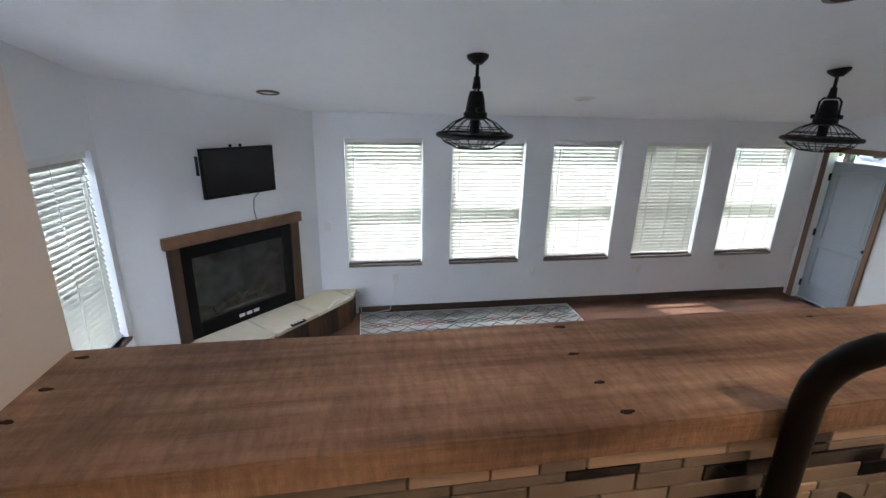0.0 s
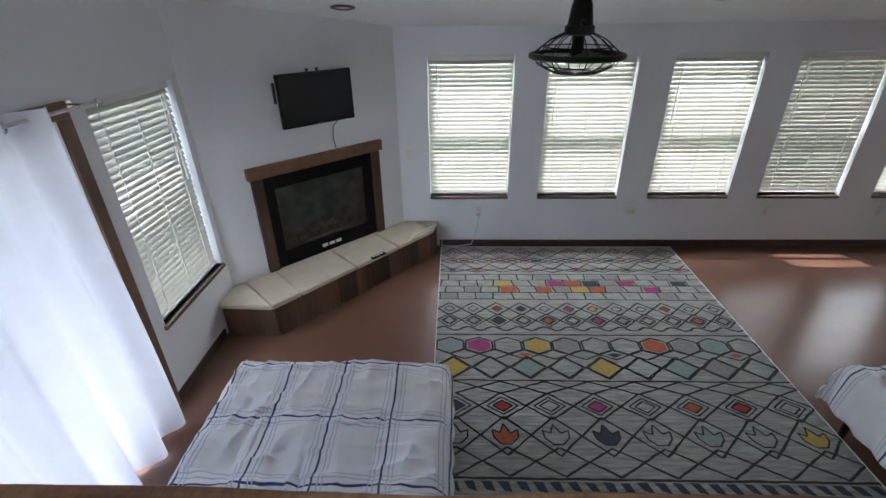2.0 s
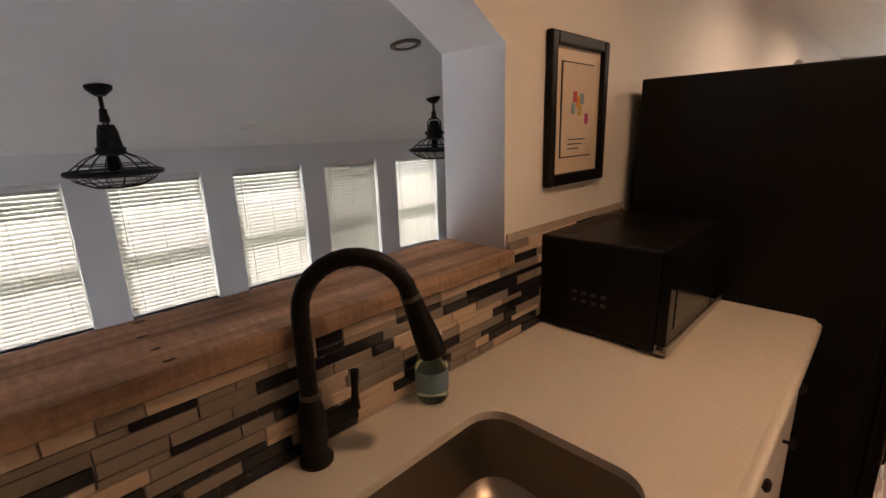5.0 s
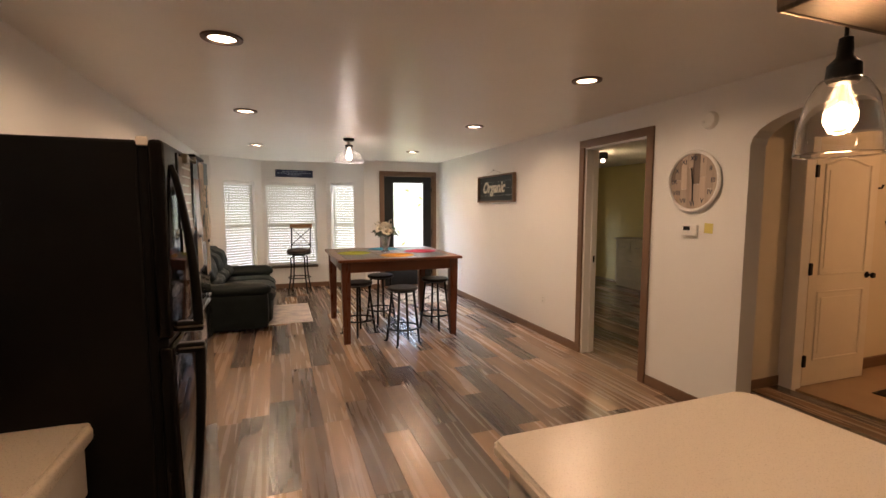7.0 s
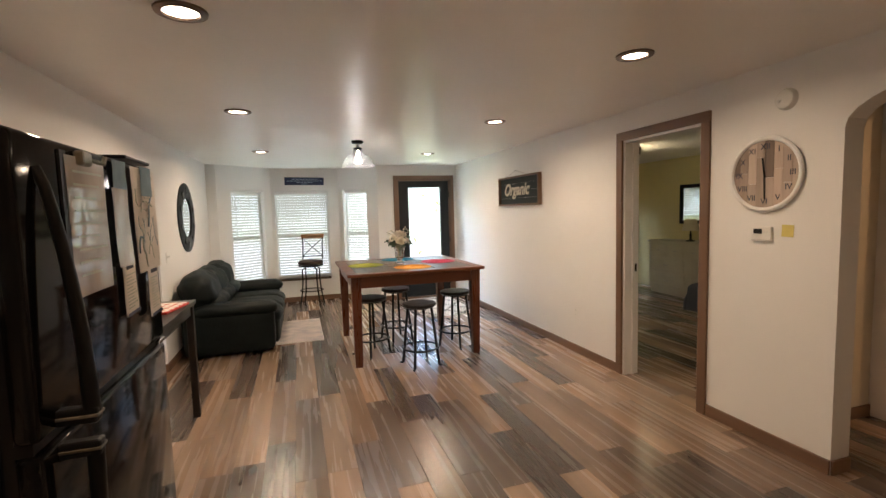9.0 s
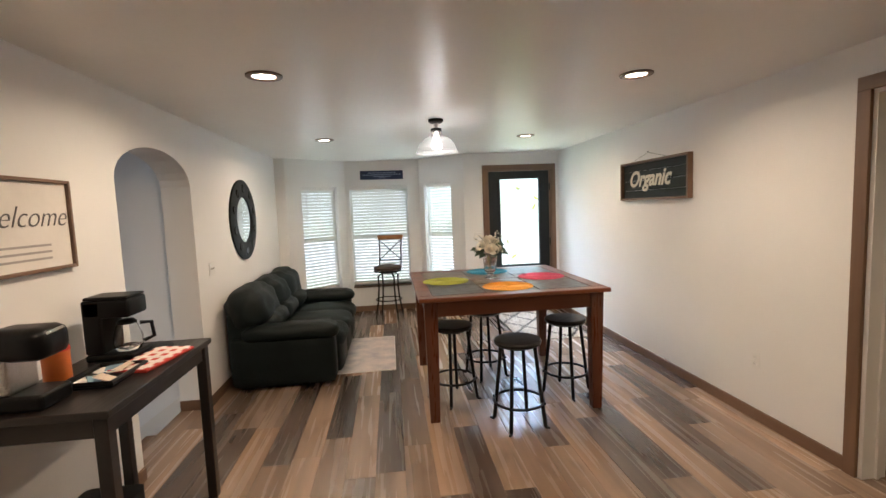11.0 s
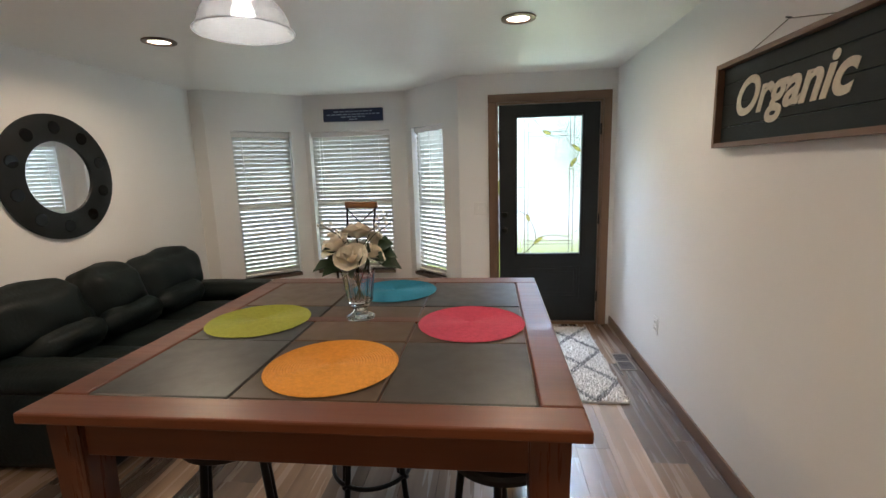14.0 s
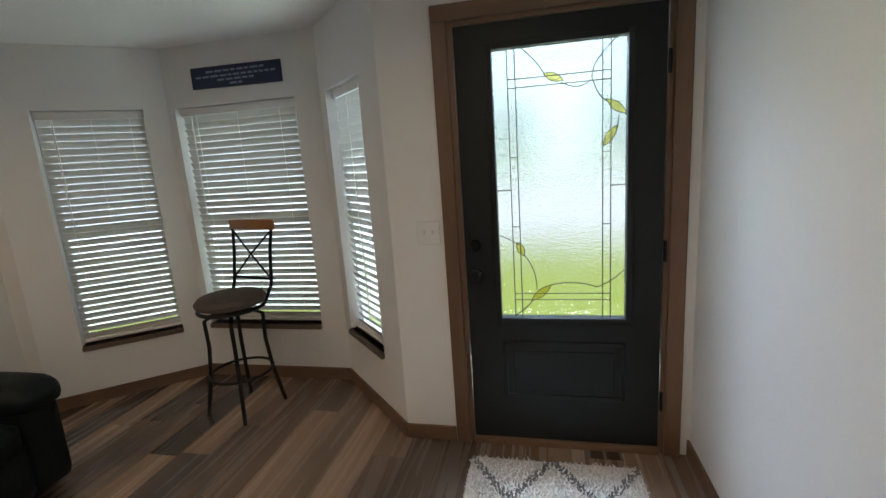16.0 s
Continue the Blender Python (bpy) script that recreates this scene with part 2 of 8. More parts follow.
b_nt.links.new(b_mp.outputs[0], b_saw.inputs["Vector"])
b_nt.links.new(b_co.outputs["Object"], b_blot.inputs["Vector"])
b_pr = b_nt.nodes["Principled BSDF"]
b_col = b_pr.inputs["Base Color"].links[0].from_socket
for b_fac, b_lo, b_hi in ((b_saw.outputs["Fac"], 0.84, 1.2), (b_blot.outputs["Fac"], 0.7, 1.35)):
    b_mx = b_nt.nodes.new("ShaderNodeMix")
    b_mx.data_type, b_mx.blend_type = "RGBA", "MULTIPLY"
    b_mx.inputs[0].default_value = 1.0
    b_nt.links.new(b_col, b_mx.inputs[6])
    b_nt.links.new(ramp(b_nt, b_fac, [(0.36, (b_lo, b_lo, b_lo)), (0.66, (b_hi, b_hi, b_hi))]), b_mx.inputs[7])
    b_col = b_mx.outputs[2]
b_nt.links.new(b_col, b_pr.inputs["Base Color"])
b_bp = b_nt.nodes.new("ShaderNodeBump")
b_bp.inputs["Strength"].default_value, b_bp.inputs["Distance"].default_value = 0.7, 0.003
b_nt.links.new(b_saw.outputs["Fac"], b_bp.inputs["Height"])
b_nt.links.new(b_pr.inputs["Normal"].links[0].from_socket, b_bp.inputs["Normal"])
b_nt.links.new(b_bp.outputs[0], b_pr.inputs["Normal"])
BARNV = wood("dark_barn_boards", (0.125, 0.072, 0.043), (0.034, 0.020, 0.013), axis=2, scale=3.5, rough=0.75, bump=0.5,
             rand_stops=[(0.0, (0.5, 0.45, 0.42)), (0.5, (1.0, 0.9, 0.8)), (1.0, (1.7, 1.35, 1.1))])
BARND = wood("brown_fireplace_wood", (0.21, 0.11, 0.055), (0.10, 0.05, 0.026), axis=0, scale=3.0, rough=0.6, bump=0.3)
SLAB = surf("cream_stone", (0.62, 0.55, 0.42), (0.52, 0.45, 0.33), scale=3.5, rough=0.7, bump=0.35, fine=60, rand=1.0)
WHITE = surf("white_paint", (0.80, 0.79, 0.77), (0.76, 0.75, 0.73), scale=3, rough=0.45, bump=0.03)
SLAT = translucent("white_blind_slat", (0.68, 0.675, 0.61), 0.06)
CURTAIN = translucent("sheer_white_cloth", (0.84, 0.84, 0.90), 0.21, 0.9)
GLASS = glassy("window_glass", (1, 1, 1))
CLEAR = glassy("clear_glass", (1, 1, 1), ior=1.45)
PATTERNED = glassy("textured_door_glass", (0.98, 1.0, 1.0), rough=0.12, bump=0.5, scale=14)
CRYSTAL = glassy("cut_crystal", (1, 1, 1), ior=1.52)
SOAPGLASS = glassy("soap_bottle_glass", (0.75, 0.93, 0.85), rough=0.05)
BLACK = surf("black_metal", (0.006, 0.006, 0.006), (0.010, 0.009, 0.008), scale=12, rough=0.42, metal=0.1, bump=0.06, spec=0.22)
BLACKP = surf("black_gloss_enamel", (0.004, 0.004, 0.0045), (0.006, 0.006, 0.006), scale=6, rough=0.075, bump=0.004, fine=40, spec=0.16, rvar=0.03)
BLACKM = surf("black_plastic", (0.005, 0.005, 0.0055), (0.007, 0.007, 0.007), scale=9, rough=0.38, bump=0.03, spec=0.16)
SCREEN = surf("tv_screen", (0.004, 0.004, 0.005), (0.005, 0.005, 0.006), scale=3, rough=0.16, bump=0.0)
STEEL = surf("brushed_steel", (0.55, 0.53, 0.50), (0.45, 0.43, 0.41), scale=30, rough=0.28, metal=1.0, bump=0.05, stretch=(1, 12, 1))
CHROME = surf("chrome", (0.7, 0.7, 0.7), (0.6, 0.6, 0.6), rough=0.12, metal=1.0, bump=0.0)
BRASS = surf("lead_came", (0.20, 0.18, 0.14), (0.12, 0.11, 0.09), rough=0.4, metal=0.8, bump=0.05)
COUNTER = surf("cream_laminate", (0.70, 0.655, 0.58), (0.685, 0.64, 0.565), scale=60, rough=0.30, bump=0.003, fine=220)
CABINET = surf("white_cabinet", (0.74, 0.72, 0.68), (0.70, 0.68, 0.64), scale=4, rough=0.42, bump=0.04)
GROUT = surf("grout", (0.42, 0.36, 0.30), (0.36, 0.31, 0.26), scale=20, rough=0.9, bump=0.2)
TILES = [surf("black_glass_tile", (0.012, 0.013, 0.018), (0.02, 0.02, 0.025), rough=0.12, bump=0.0, rand=1.0),
         surf("grey_stone_tile", (0.25, 0.215, 0.18), (0.17, 0.15, 0.13), scale=14, rough=0.45, bump=0.15, rand=1.0),
         surf("beige_stone_tile", (0.58, 0.46, 0.35), (0.48, 0.37, 0.28), scale=14, rough=0.45, bump=0.15, rand=1.0),
         surf("taupe_glass_tile", (0.30, 0.255, 0.22), (0.24, 0.20, 0.17), rough=0.18, bump=0.02, rand=1.0)]
LEATHER = surf("dark_green_leather", (0.0085, 0.0135, 0.0135), (0.0045, 0.0075, 0.0075), scale=4, rough=0.50, bump=0.6, fine=50, spec=0.18)
CHERRY = wood("cherry_table_wood", (0.165, 0.050, 0.018), (0.078, 0.023, 0.009), axis=0, scale=4, rough=0.34, bump=0.05, coat=0.1)
CHERRYV = wood("cherry_leg_wood", (0.125, 0.037, 0.015), (0.060, 0.018, 0.008), axis=2, scale=4, rough=0.3, bump=0.06, coat=0.2)
SLATE = surf("slate_tile", (0.065, 0.061, 0.054), (0.036, 0.035, 0.032), scale=2.5, rough=0.36, bump=0.12, fine=18, spec=0.35,
             rand_stops=[(0.0, (0.75, 0.85, 0.9)), (0.5, (1.0, 1.0, 1.0)), (1.0, (2.0, 1.3, 0.75))])
STOOLWOOD = wood("dark_stool_wood", (0.012, 0.009, 0.008), (0.006, 0.0045, 0.004), axis=0, rough=0.42, spec=0.35)
BROWNSEAT = surf("brown_seat_cloth", (0.085, 0.062, 0.052), (0.06, 0.044, 0.037), scale=12, rough=0.85, bump=0.3)
HONEY = wood("honey_wood", (0.40, 0.19, 0.07), (0.27, 0.12, 0.045), axis=0, rough=0.35)
DOORPAINT = surf("charcoal_door_paint", (0.017, 0.019, 0.020), (0.013, 0.015, 0.016), scale=4, rough=0.5, bump=0.08, spec=0.3)
GREYDOOR = surf("grey_door_paint", (0.30, 0.33, 0.37), (0.27, 0.30, 0.34), scale=4, rough=0.5, bump=0.05)
CREAMDOOR = surf("cream_door_paint", (0.76, 0.72, 0.64), (0.72, 0.68, 0.60), scale=4, rough=0.45, bump=0.05)
PLASTIC = surf("white_plastic", (0.78, 0.77, 0.74), (0.74, 0.73, 0.70), rough=0.35, bump=0.0)
PAPER = surf("paper", (0.78, 0.74, 0.69), (0.71, 0.67, 0.62), scale=9, rough=0.8, bump=0.05, rand=1.0)
INK = surf("ink", (0.05, 0.06, 0.09), rough=0.8)
NAVY = surf("navy_sign_paint", (0.020, 0.032, 0.085), (0.015, 0.024, 0.065), scale=7, rough=0.6)
CHALK = surf("sign_black_board", (0.012, 0.016, 0.015), (0.020, 0.025, 0.023), scale=5, rough=0.6, bump=0.15, stretch=(1, 0.3, 3), spec=0.2)
CREAMPAINT = surf("cream_lettering", (0.72, 0.66, 0.52), (0.58, 0.52, 0.40), scale=30, rough=0.7)
MIRROR = surf("mirror_silver", (0.88, 0.89, 0.90), (0.88, 0.89, 0.90), rough=0.02, metal=1.0, bump=0.0)
m_b = MIRROR.node_tree.nodes["Principled BSDF"]
for l in list(m_b.inputs["Roughness"].links):
    MIRROR.node_tree.links.remove(l)
m_b.inputs["Roughness"].default_value = 0.01
RUGBASE = surf("woven_rug", (0.43, 0.415, 0.385), (0.17, 0.167, 0.16), scale=9, rough=0.95, bump=0.5, fine=90, stretch=(5, 0.5, 1), sheen=0.3)
RUGLINE = surf("charcoal_rug_line", (0.022, 0.022, 0.022), (0.05, 0.048, 0.046), scale=40, rough=0.95, bump=0.3)
RUGCOL = [surf("rug_" + n, c, tuple(v * 0.75 for v in c), scale=30, rough=0.95, bump=0.4) for n, c in
          (("coral", (0.46, 0.13, 0.06)), ("mustard", (0.52, 0.37, 0.10)), ("magenta", (0.40, 0.06, 0.20)), ("slate_blue", (0.05, 0.065, 0.09)),
           ("sage", (0.27, 0.34, 0.33)), ("grey", (0.30, 0.29, 0.28)), ("red", (0.42, 0.06, 0.04)))]
SHAG = surf("white_shag", (0.72, 0.69, 0.65), (0.63, 0.60, 0.56), scale=30, rough=1.0, bump=0.9, fine=80, sheen=0.4)
SHAGLINE = surf("grey_shag_line", (0.22, 0.21, 0.21), (0.15, 0.145, 0.145), scale=40, rough=1.0, bump=0.8, sheen=0.3)
FADED = surf("faded_floral_rug", (0.56, 0.48, 0.42), (0.26, 0.24, 0.25), scale=6, rough=0.95, bump=0.4, fine=60, sheen=0.2)
QUILT = plaid("plaid_comforter")
BLUEQUILT = surf("grey_blue_quilt", (0.10, 0.12, 0.15), (0.07, 0.085, 0.11), scale=5, rough=0.9, bump=0.4, fine=20)
MATS4 = [surf("woven_" + n, c, tuple(v * 0.8 for v in c), scale=70, rough=0.8, bump=0.6, fine=150) for n, c in
         (("lime", (0.36, 0.38, 0.045)), ("turquoise", (0.015, 0.19, 0.30)), ("orange", (0.72, 0.32, 0.035)), ("coral_pink", (0.62, 0.075, 0.14)))]
PETAL = surf("cream_petal", (0.84, 0.80, 0.70), (0.78, 0.72, 0.60), scale=20, rough=0.6, bump=0.1)
LEAF = surf("dark_leaf", (0.035, 0.065, 0.030), (0.02, 0.04, 0.02), scale=20, rough=0.5, bump=0.2)
FOLIAGE = surf("tree_leaf", (0.10, 0.18, 0.045), (0.05, 0.10, 0.025), scale=1.5, rough=0.6, bump=0.0)
BARK = surf("bark", (0.12, 0.09, 0.06), (0.06, 0.045, 0.03), scale=6, rough=0.9, bump=0.5)
LAWN = surf("lawn", (0.33, 0.38, 0.06), (0.26, 0.31, 0.045), scale=0.8, rough=0.95, bump=0.5, fine=30)
GRAVEL = surf("pale_gravel", (0.74, 0.73, 0.70), (0.64, 0.63, 0.60), scale=1.0, rough=0.95, bump=0.5, fine=30)
SIDING = surf("house_siding", (0.55, 0.53, 0.50), (0.5, 0.48, 0.45), scale=2, rough=0.8)
SKIRT = surf("tan_tile", (0.42, 0.30, 0.19), (0.36, 0.25, 0.155), scale=4, rough=0.4)
PINKWOOD = wood("pink_brown_door_wood", (0.30, 0.16, 0.13), (0.20, 0.10, 0.08), axis=2, rough=0.5)
CREAMBOARD = surf("cream_board", (0.66, 0.56, 0.44), (0.60, 0.50, 0.39), scale=5, rough=0.5)
REDCLOTH = surf("red_check_cloth", (0.55, 0.06, 0.045), (0.45, 0.04, 0.03), scale=20, rough=0.9, bump=0.3)
WHITECLOTH = surf("white_check_cloth", (0.74, 0.66, 0.62), (0.68, 0.6, 0.56), scale=20, rough=0.9, bump=0.3)
BULB = glow("lit_filament", (1.0, 0.62, 0.24), 30.0)
SEEDED = glassy("frosted_seeded_glass", (0.96, 0.96, 0.96), rough=0.10, bump=0.15, scale=30)
SEEDED.node_tree.nodes["Principled BSDF"].inputs["Transmission Weight"].default_value = 0.90
SINKSTEEL = surf("satin_sink_steel", (0.42, 0.37, 0.31), (0.38, 0.33, 0.28), scale=2, rough=0.34, metal=1.0, bump=0.0, stretch=(1, 1, 0.2))
BULBW = glow("lit_bulb", (1.0, 0.86, 0.70), 3.5)
LENS = glow("lit_lens", (1.0, 0.80, 0.58), 9.0)
OFFLENS = surf("unlit_lens", (0.72, 0.72, 0.70), (0.66, 0.66, 0.64), rough=0.4)
OFFCORD = surf("grey_cord", (0.30, 0.31, 0.33), rough=0.5)
PRINTPAPER = surf("tan_print_paper", (0.62, 0.53, 0.43), (0.56, 0.47, 0.38), scale=9, rough=0.8)
PRINTBLUE = surf("map_blue", (0.22, 0.34, 0.43), (0.15, 0.25, 0.34), scale=14, rough=0.7, rand=1.0)
MAPINK = surf("map_green_ink", (0.40, 0.46, 0.42), (0.52, 0.54, 0.48), scale=30, rough=0.8)
PLASTICFILM = surf("plastic_sleeve", (0.62, 0.55, 0.50), (0.40, 0.36, 0.33), scale=5, rough=0.12, bump=0.5, fine=10, stretch=(1, 1, 0.35))

# ---- building helpers ----
W = {}


def thing(name, base=(0, 0, 0), label="", category="", group="", kind=""):
    ob = new(name)
    ob.empty_display_size = 0.1
    ob.matrix_basis = Matrix.Translation(base)
    W[ob] = Matrix.Translation(base)
    return tagged(ob, label, category, group, kind)


def part(name, bm, material, parent=None, label="", smooth=False, kind=""):
    me = bpy.data.meshes.new(name)
    bmesh.ops.recalc_face_normals(bm, faces=bm.faces)
    bm.to_mesh(me)
    bm.free()
    me.materials.append(material)
    if smooth:
        me.shade_smooth()
        me.set_sharp_from_angle(angle=radians(38))
    ob = new(name, me)
    if parent is not None:
        ob.parent = parent
        ob.matrix_parent_inverse = W[parent].inverted()
    W[ob] = Matrix.Identity(4)
    return tagged(ob, label, kind=kind)


def piece(name, mesh, m, parent):
    ob = new(name, mesh)
    ob.parent = parent
    ob.matrix_parent_inverse = W[parent].inverted()
    ob.matrix_basis = m
    W[ob] = m
    return ob


def mesh_of(bm, material, name="piece", smooth=False):
    me = bpy.data.meshes.new(name)
    bmesh.ops.recalc_face_normals(bm, faces=bm.faces)
    bm.to_mesh(me)
    bm.free()
    me.materials.append(material)
    if smooth:
        me.shade_smooth()
        me.set_sharp_from_angle(angle=radians(38))
    return me


def box(x0, x1, y0, y1, z0, z1, bevel=0.0, seg=2, bm=None, m=None):
    bm = bm or bmesh.new()
    r = bmesh.ops.create_cube(bm, size=1.0)
    vs = r["verts"]
    for v in vs:
        v.co = Vector((x0 + (v.co.x + 0.5) * (x1 - x0), y0 + (v.co.y + 0.5) * (y1 - y0), z0 + (v.co.z + 0.5) * (z1 - z0)))
    if bevel:
        es = list({e for v in vs for e in v.link_edges})
        g = bmesh.ops.bevel(bm, geom=es, offset=bevel, segments=seg, affect="EDGES", profile=0.5)
        vs = list({v for f in g["faces"] for v in f.verts} | {v for v in vs if v.is_valid})
    if m is not None:
        bmesh.ops.transform(bm, matrix=m, verts=[v for v in vs if v.is_valid])
    return bm


def rod(p0, p1, r0, r1=None, seg=12, bm=None):
    bm = bm or bmesh.new()
    p0, p1 = Vector(p0), Vector(p1)
    d = p1 - p0
    m = Matrix.Translation((p0 + p1) / 2) @ d.to_track_quat("Z", "Y").to_matrix().to_4x4()
    bmesh.ops.create_cone(bm, cap_ends=True, segments=seg, radius1=r0, radius2=r0 if r1 is None else r1, depth=d.length, matrix=m)
    return bm


def tube(points, r, seg=8, closed=False, bm=None):
    bm = bm or bmesh.new()
    pts = [Vector(p) for p in points]
    n = len(pts)
    rings = []
    ref = None
    for i, p in enumerate(pts):
        a = pts[(i - 1) % n] if closed or i else p
        b = pts[(i + 1) % n] if closed or i < n - 1 else p
        t = (b - a).normalized()
        if ref is None:
            ref = t.orthogonal().normalized()
        ref = (ref - t * ref.dot(t))
        ref = ref.normalized() if ref.length > 1e-6 else t.orthogonal().normalized()
        bi = t.cross(ref)
        rad = r[i] if isinstance(r, (list, tuple)) else r
        rings.append([bm.verts.new(p + rad * (math.cos(2 * math.pi * k / seg) * ref + math.sin(2 * math.pi * k / seg) * bi)) for k in range(seg)])
    for i in range(n if closed else n - 1):
        A, B = rings[i], rings[(i + 1) % n]
        for k in range(seg):
            bm.faces.new((A[k], A[(k + 1) % seg], B[(k + 1) % seg], B[k]))
    if not closed:
        bm.faces.new(rings[0][::-1])
        bm.faces.new(rings[-1])
    return bm


def lathe(profile, centre=(0, 0, 0), seg=32, bm=None, flute=0.0):
    """Turns (radius, z) pairs round a vertical axis."""
    bm = bm or bmesh.new()
    c = Vector(centre)
    rings = []
    for r, z in profile:
        if r < 1e-5:
            rings.append([bm.verts.new(c + Vector((0, 0, z)))])
        else:
            rings.append([bm.verts.new(c + Vector((r * (1 + flute * (k % 2)) * math.cos(2 * math.pi * k / seg), r * (1 + flute * (k % 2)) * math.sin(2 * math.pi * k / seg), z))) for k in range(seg)])
    for A, B in zip(rings, rings[1:]):
        for k in range(seg):
            j = (k + 1) % seg
            if len(A) == 1 and len(B) == 1:
                continue
            if len(A) == 1:
                bm.faces.new((A[0], B[j], B[k]))
            elif len(B) == 1:
                bm.faces.new((A[k], A[j], B[0]))
            else:
                bm.faces.new((A[k], A[j], B[j], B[k]))
    return bm


def prism(points, z0, z1, bm=None):
    """A flat outline in plan, drawn up from z0 to z1."""
    bm = bm or bmesh.new()
    a = [bm.verts.new((x, y, z0)) for x, y in points]
    b = [bm.verts.new((x, y, z1)) for x, y in points]
    bm.faces.new(a[::-1])
    bm.faces.new(b)
    for i in range(len(points)):
        j = (i + 1) % len(points)
        bm.faces.new((a[i], a[j], b[j], b[i]))
    return bm


def panel(origin, u, depth, outline, holes=()):
    """A wall with openings: outline and holes as (along, height); u is the way along, depth the thickness as a vector."""
    bm = bmesh.new()
    o, u, d = Vector(origin), Vector(u), Vector(depth)
    for loop in (outline, *holes):
        vs = [bm.verts.new(o + u * a + Vector((0, 0, z))) for a, z in loop]
        for i in range(len(vs)):
            bm.edges.new((vs[i], vs[(i + 1) % len(vs)]))
    bmesh.ops.triangle_fill(bm, use_beauty=True, use_dissolve=False, edges=list(bm.edges))
    g = bmesh.ops.extrude_face_region(bm, geom=list(bm.faces))
    bmesh.ops.translate(bm, vec=d, verts=[v for v in g["geom"] if isinstance(v, bmesh.types.BMVert)])
    return bm


def rect(a, b, z0, z1):
    return [(a, z0), (b, z0), (b, z1), (a, z1)]


def structure(name, bm, material, label, category, smooth=False):
    return tagged(part(name, bm, material, None, smooth=smooth), label, category, kind="structure")


def curve_text(name, text, size, m, material, parent, extrude=0.001, shear=0.0, thick=0.0):
    cu = bpy.data.curves.new(name, "FONT")
    cu.body, cu.size, cu.extrude, cu.align_x, cu.align_y, cu.shear, cu.offset = text, size, extrude, "CENTER", "CENTER", shear, thick
    tmp = bpy.data.objects.new("tmp_text", cu)
    scene.collection.objects.link(tmp)
    dg = bpy.context.evaluated_depsgraph_get()
    me = bpy.data.meshes.new_from_object(tmp.evaluated_get(dg))
    bpy.data.objects.remove(tmp)
    me.materials.clear()
    me.materials.append(material)
    return piece(name, me, m, parent)


def rounded(x0, x1, y0, y1, z0, z1, r, bulge=0.0, noise_amp=0.0, cuts=5, m=None):
    """A cushion: a soft-edged block whose faces swell a little."""
    bm = bmesh.new()
    bmesh.ops.create_cube(bm, size=2.0)
    bmesh.ops.subdivide_edges(bm, edges=list(bm.edges), cuts=cuts, use_grid_fill=True)
    h = Vector(((x1 - x0) / 2, (y1 - y0) / 2, (z1 - z0) / 2))
    c = Vector(((x1 + x0) / 2, (y1 + y0) / 2, (z1 + z0) / 2))
    rr = min(r, h.x * 0.98, h.y * 0.98, h.z * 0.98)
    for v in bm.verts:
        n = Vector(v.co)
        p = Vector((n.x * h.x, n.y * h.y, n.z * h.z))
        inner = Vector([max(-hh + rr, min(hh - rr, q)) for hh, q in zip(h, p)])
        dlt = p - inner
        if dlt.length > 1e-6:
            p = inner + dlt.normalized() * rr
        sw = 1 - max(abs(n.x * n.y), abs(n.y * n.z), abs(n.x * n.z))
        if bulge:
            k = Vector((n.x if abs(n.x) > 0.99 else 0, n.y if abs(n.y) > 0.99 else 0, n.z if abs(n.z) > 0.99 else 0))
            if k.length > 0.5:
                p += k.normalized() * bulge * max(sw, 0)
        if noise_amp:
            p += noise.noise_vector((c + p) * 6.0) * noise_amp
        v.co = c + p
    if m is not None:
        bmesh.ops.transform(bm, matrix=m, verts=list(bm.verts))
    return bm

# ---- outdoors ----
bm = bmesh.new()
xs = [-3000, -400, -120] + [-60 + 4 * i for i in range(31)] + [120, 400, 3000]
ys = [-3000, -400, -120] + [-60 + 4 * i for i in range(15)] + [6.0, 10.6, 12.0] + [16 + 4 * i for i in range(12)] + [120, 400, 3000]
grid = [[bm.verts.new((x, y, -1.45 if y < 7 else -0.42)) for y in ys] for x in xs]
for i, j in product(range(len(xs) - 1), range(len(ys) - 1)):
    bm.faces.new((grid[i][j], grid[i + 1][j], grid[i + 1][j + 1], grid[i][j + 1]))
structure("ground", bm, LAWN, "mown green lawn sloping round the house", "lawn")
structure("road", prism([(-60, 17.2), (60, 15.8), (60, 36), (-60, 38)], -0.415, -0.38), GRAVEL, "pale gravel drive beyond the lawn", "road")

# added panel that glows by itself, in place of the bright distance
BACKDROP_GLOW = glow("backdrop_glow", (0.88, 0.95, 0.95), 1.1)
structure("backdrop", box(-90, 90, 70, 70.2, -0.4, 16), BACKDROP_GLOW, "added glowing backdrop panel standing in for bright distance beyond the trees", "backdrop")


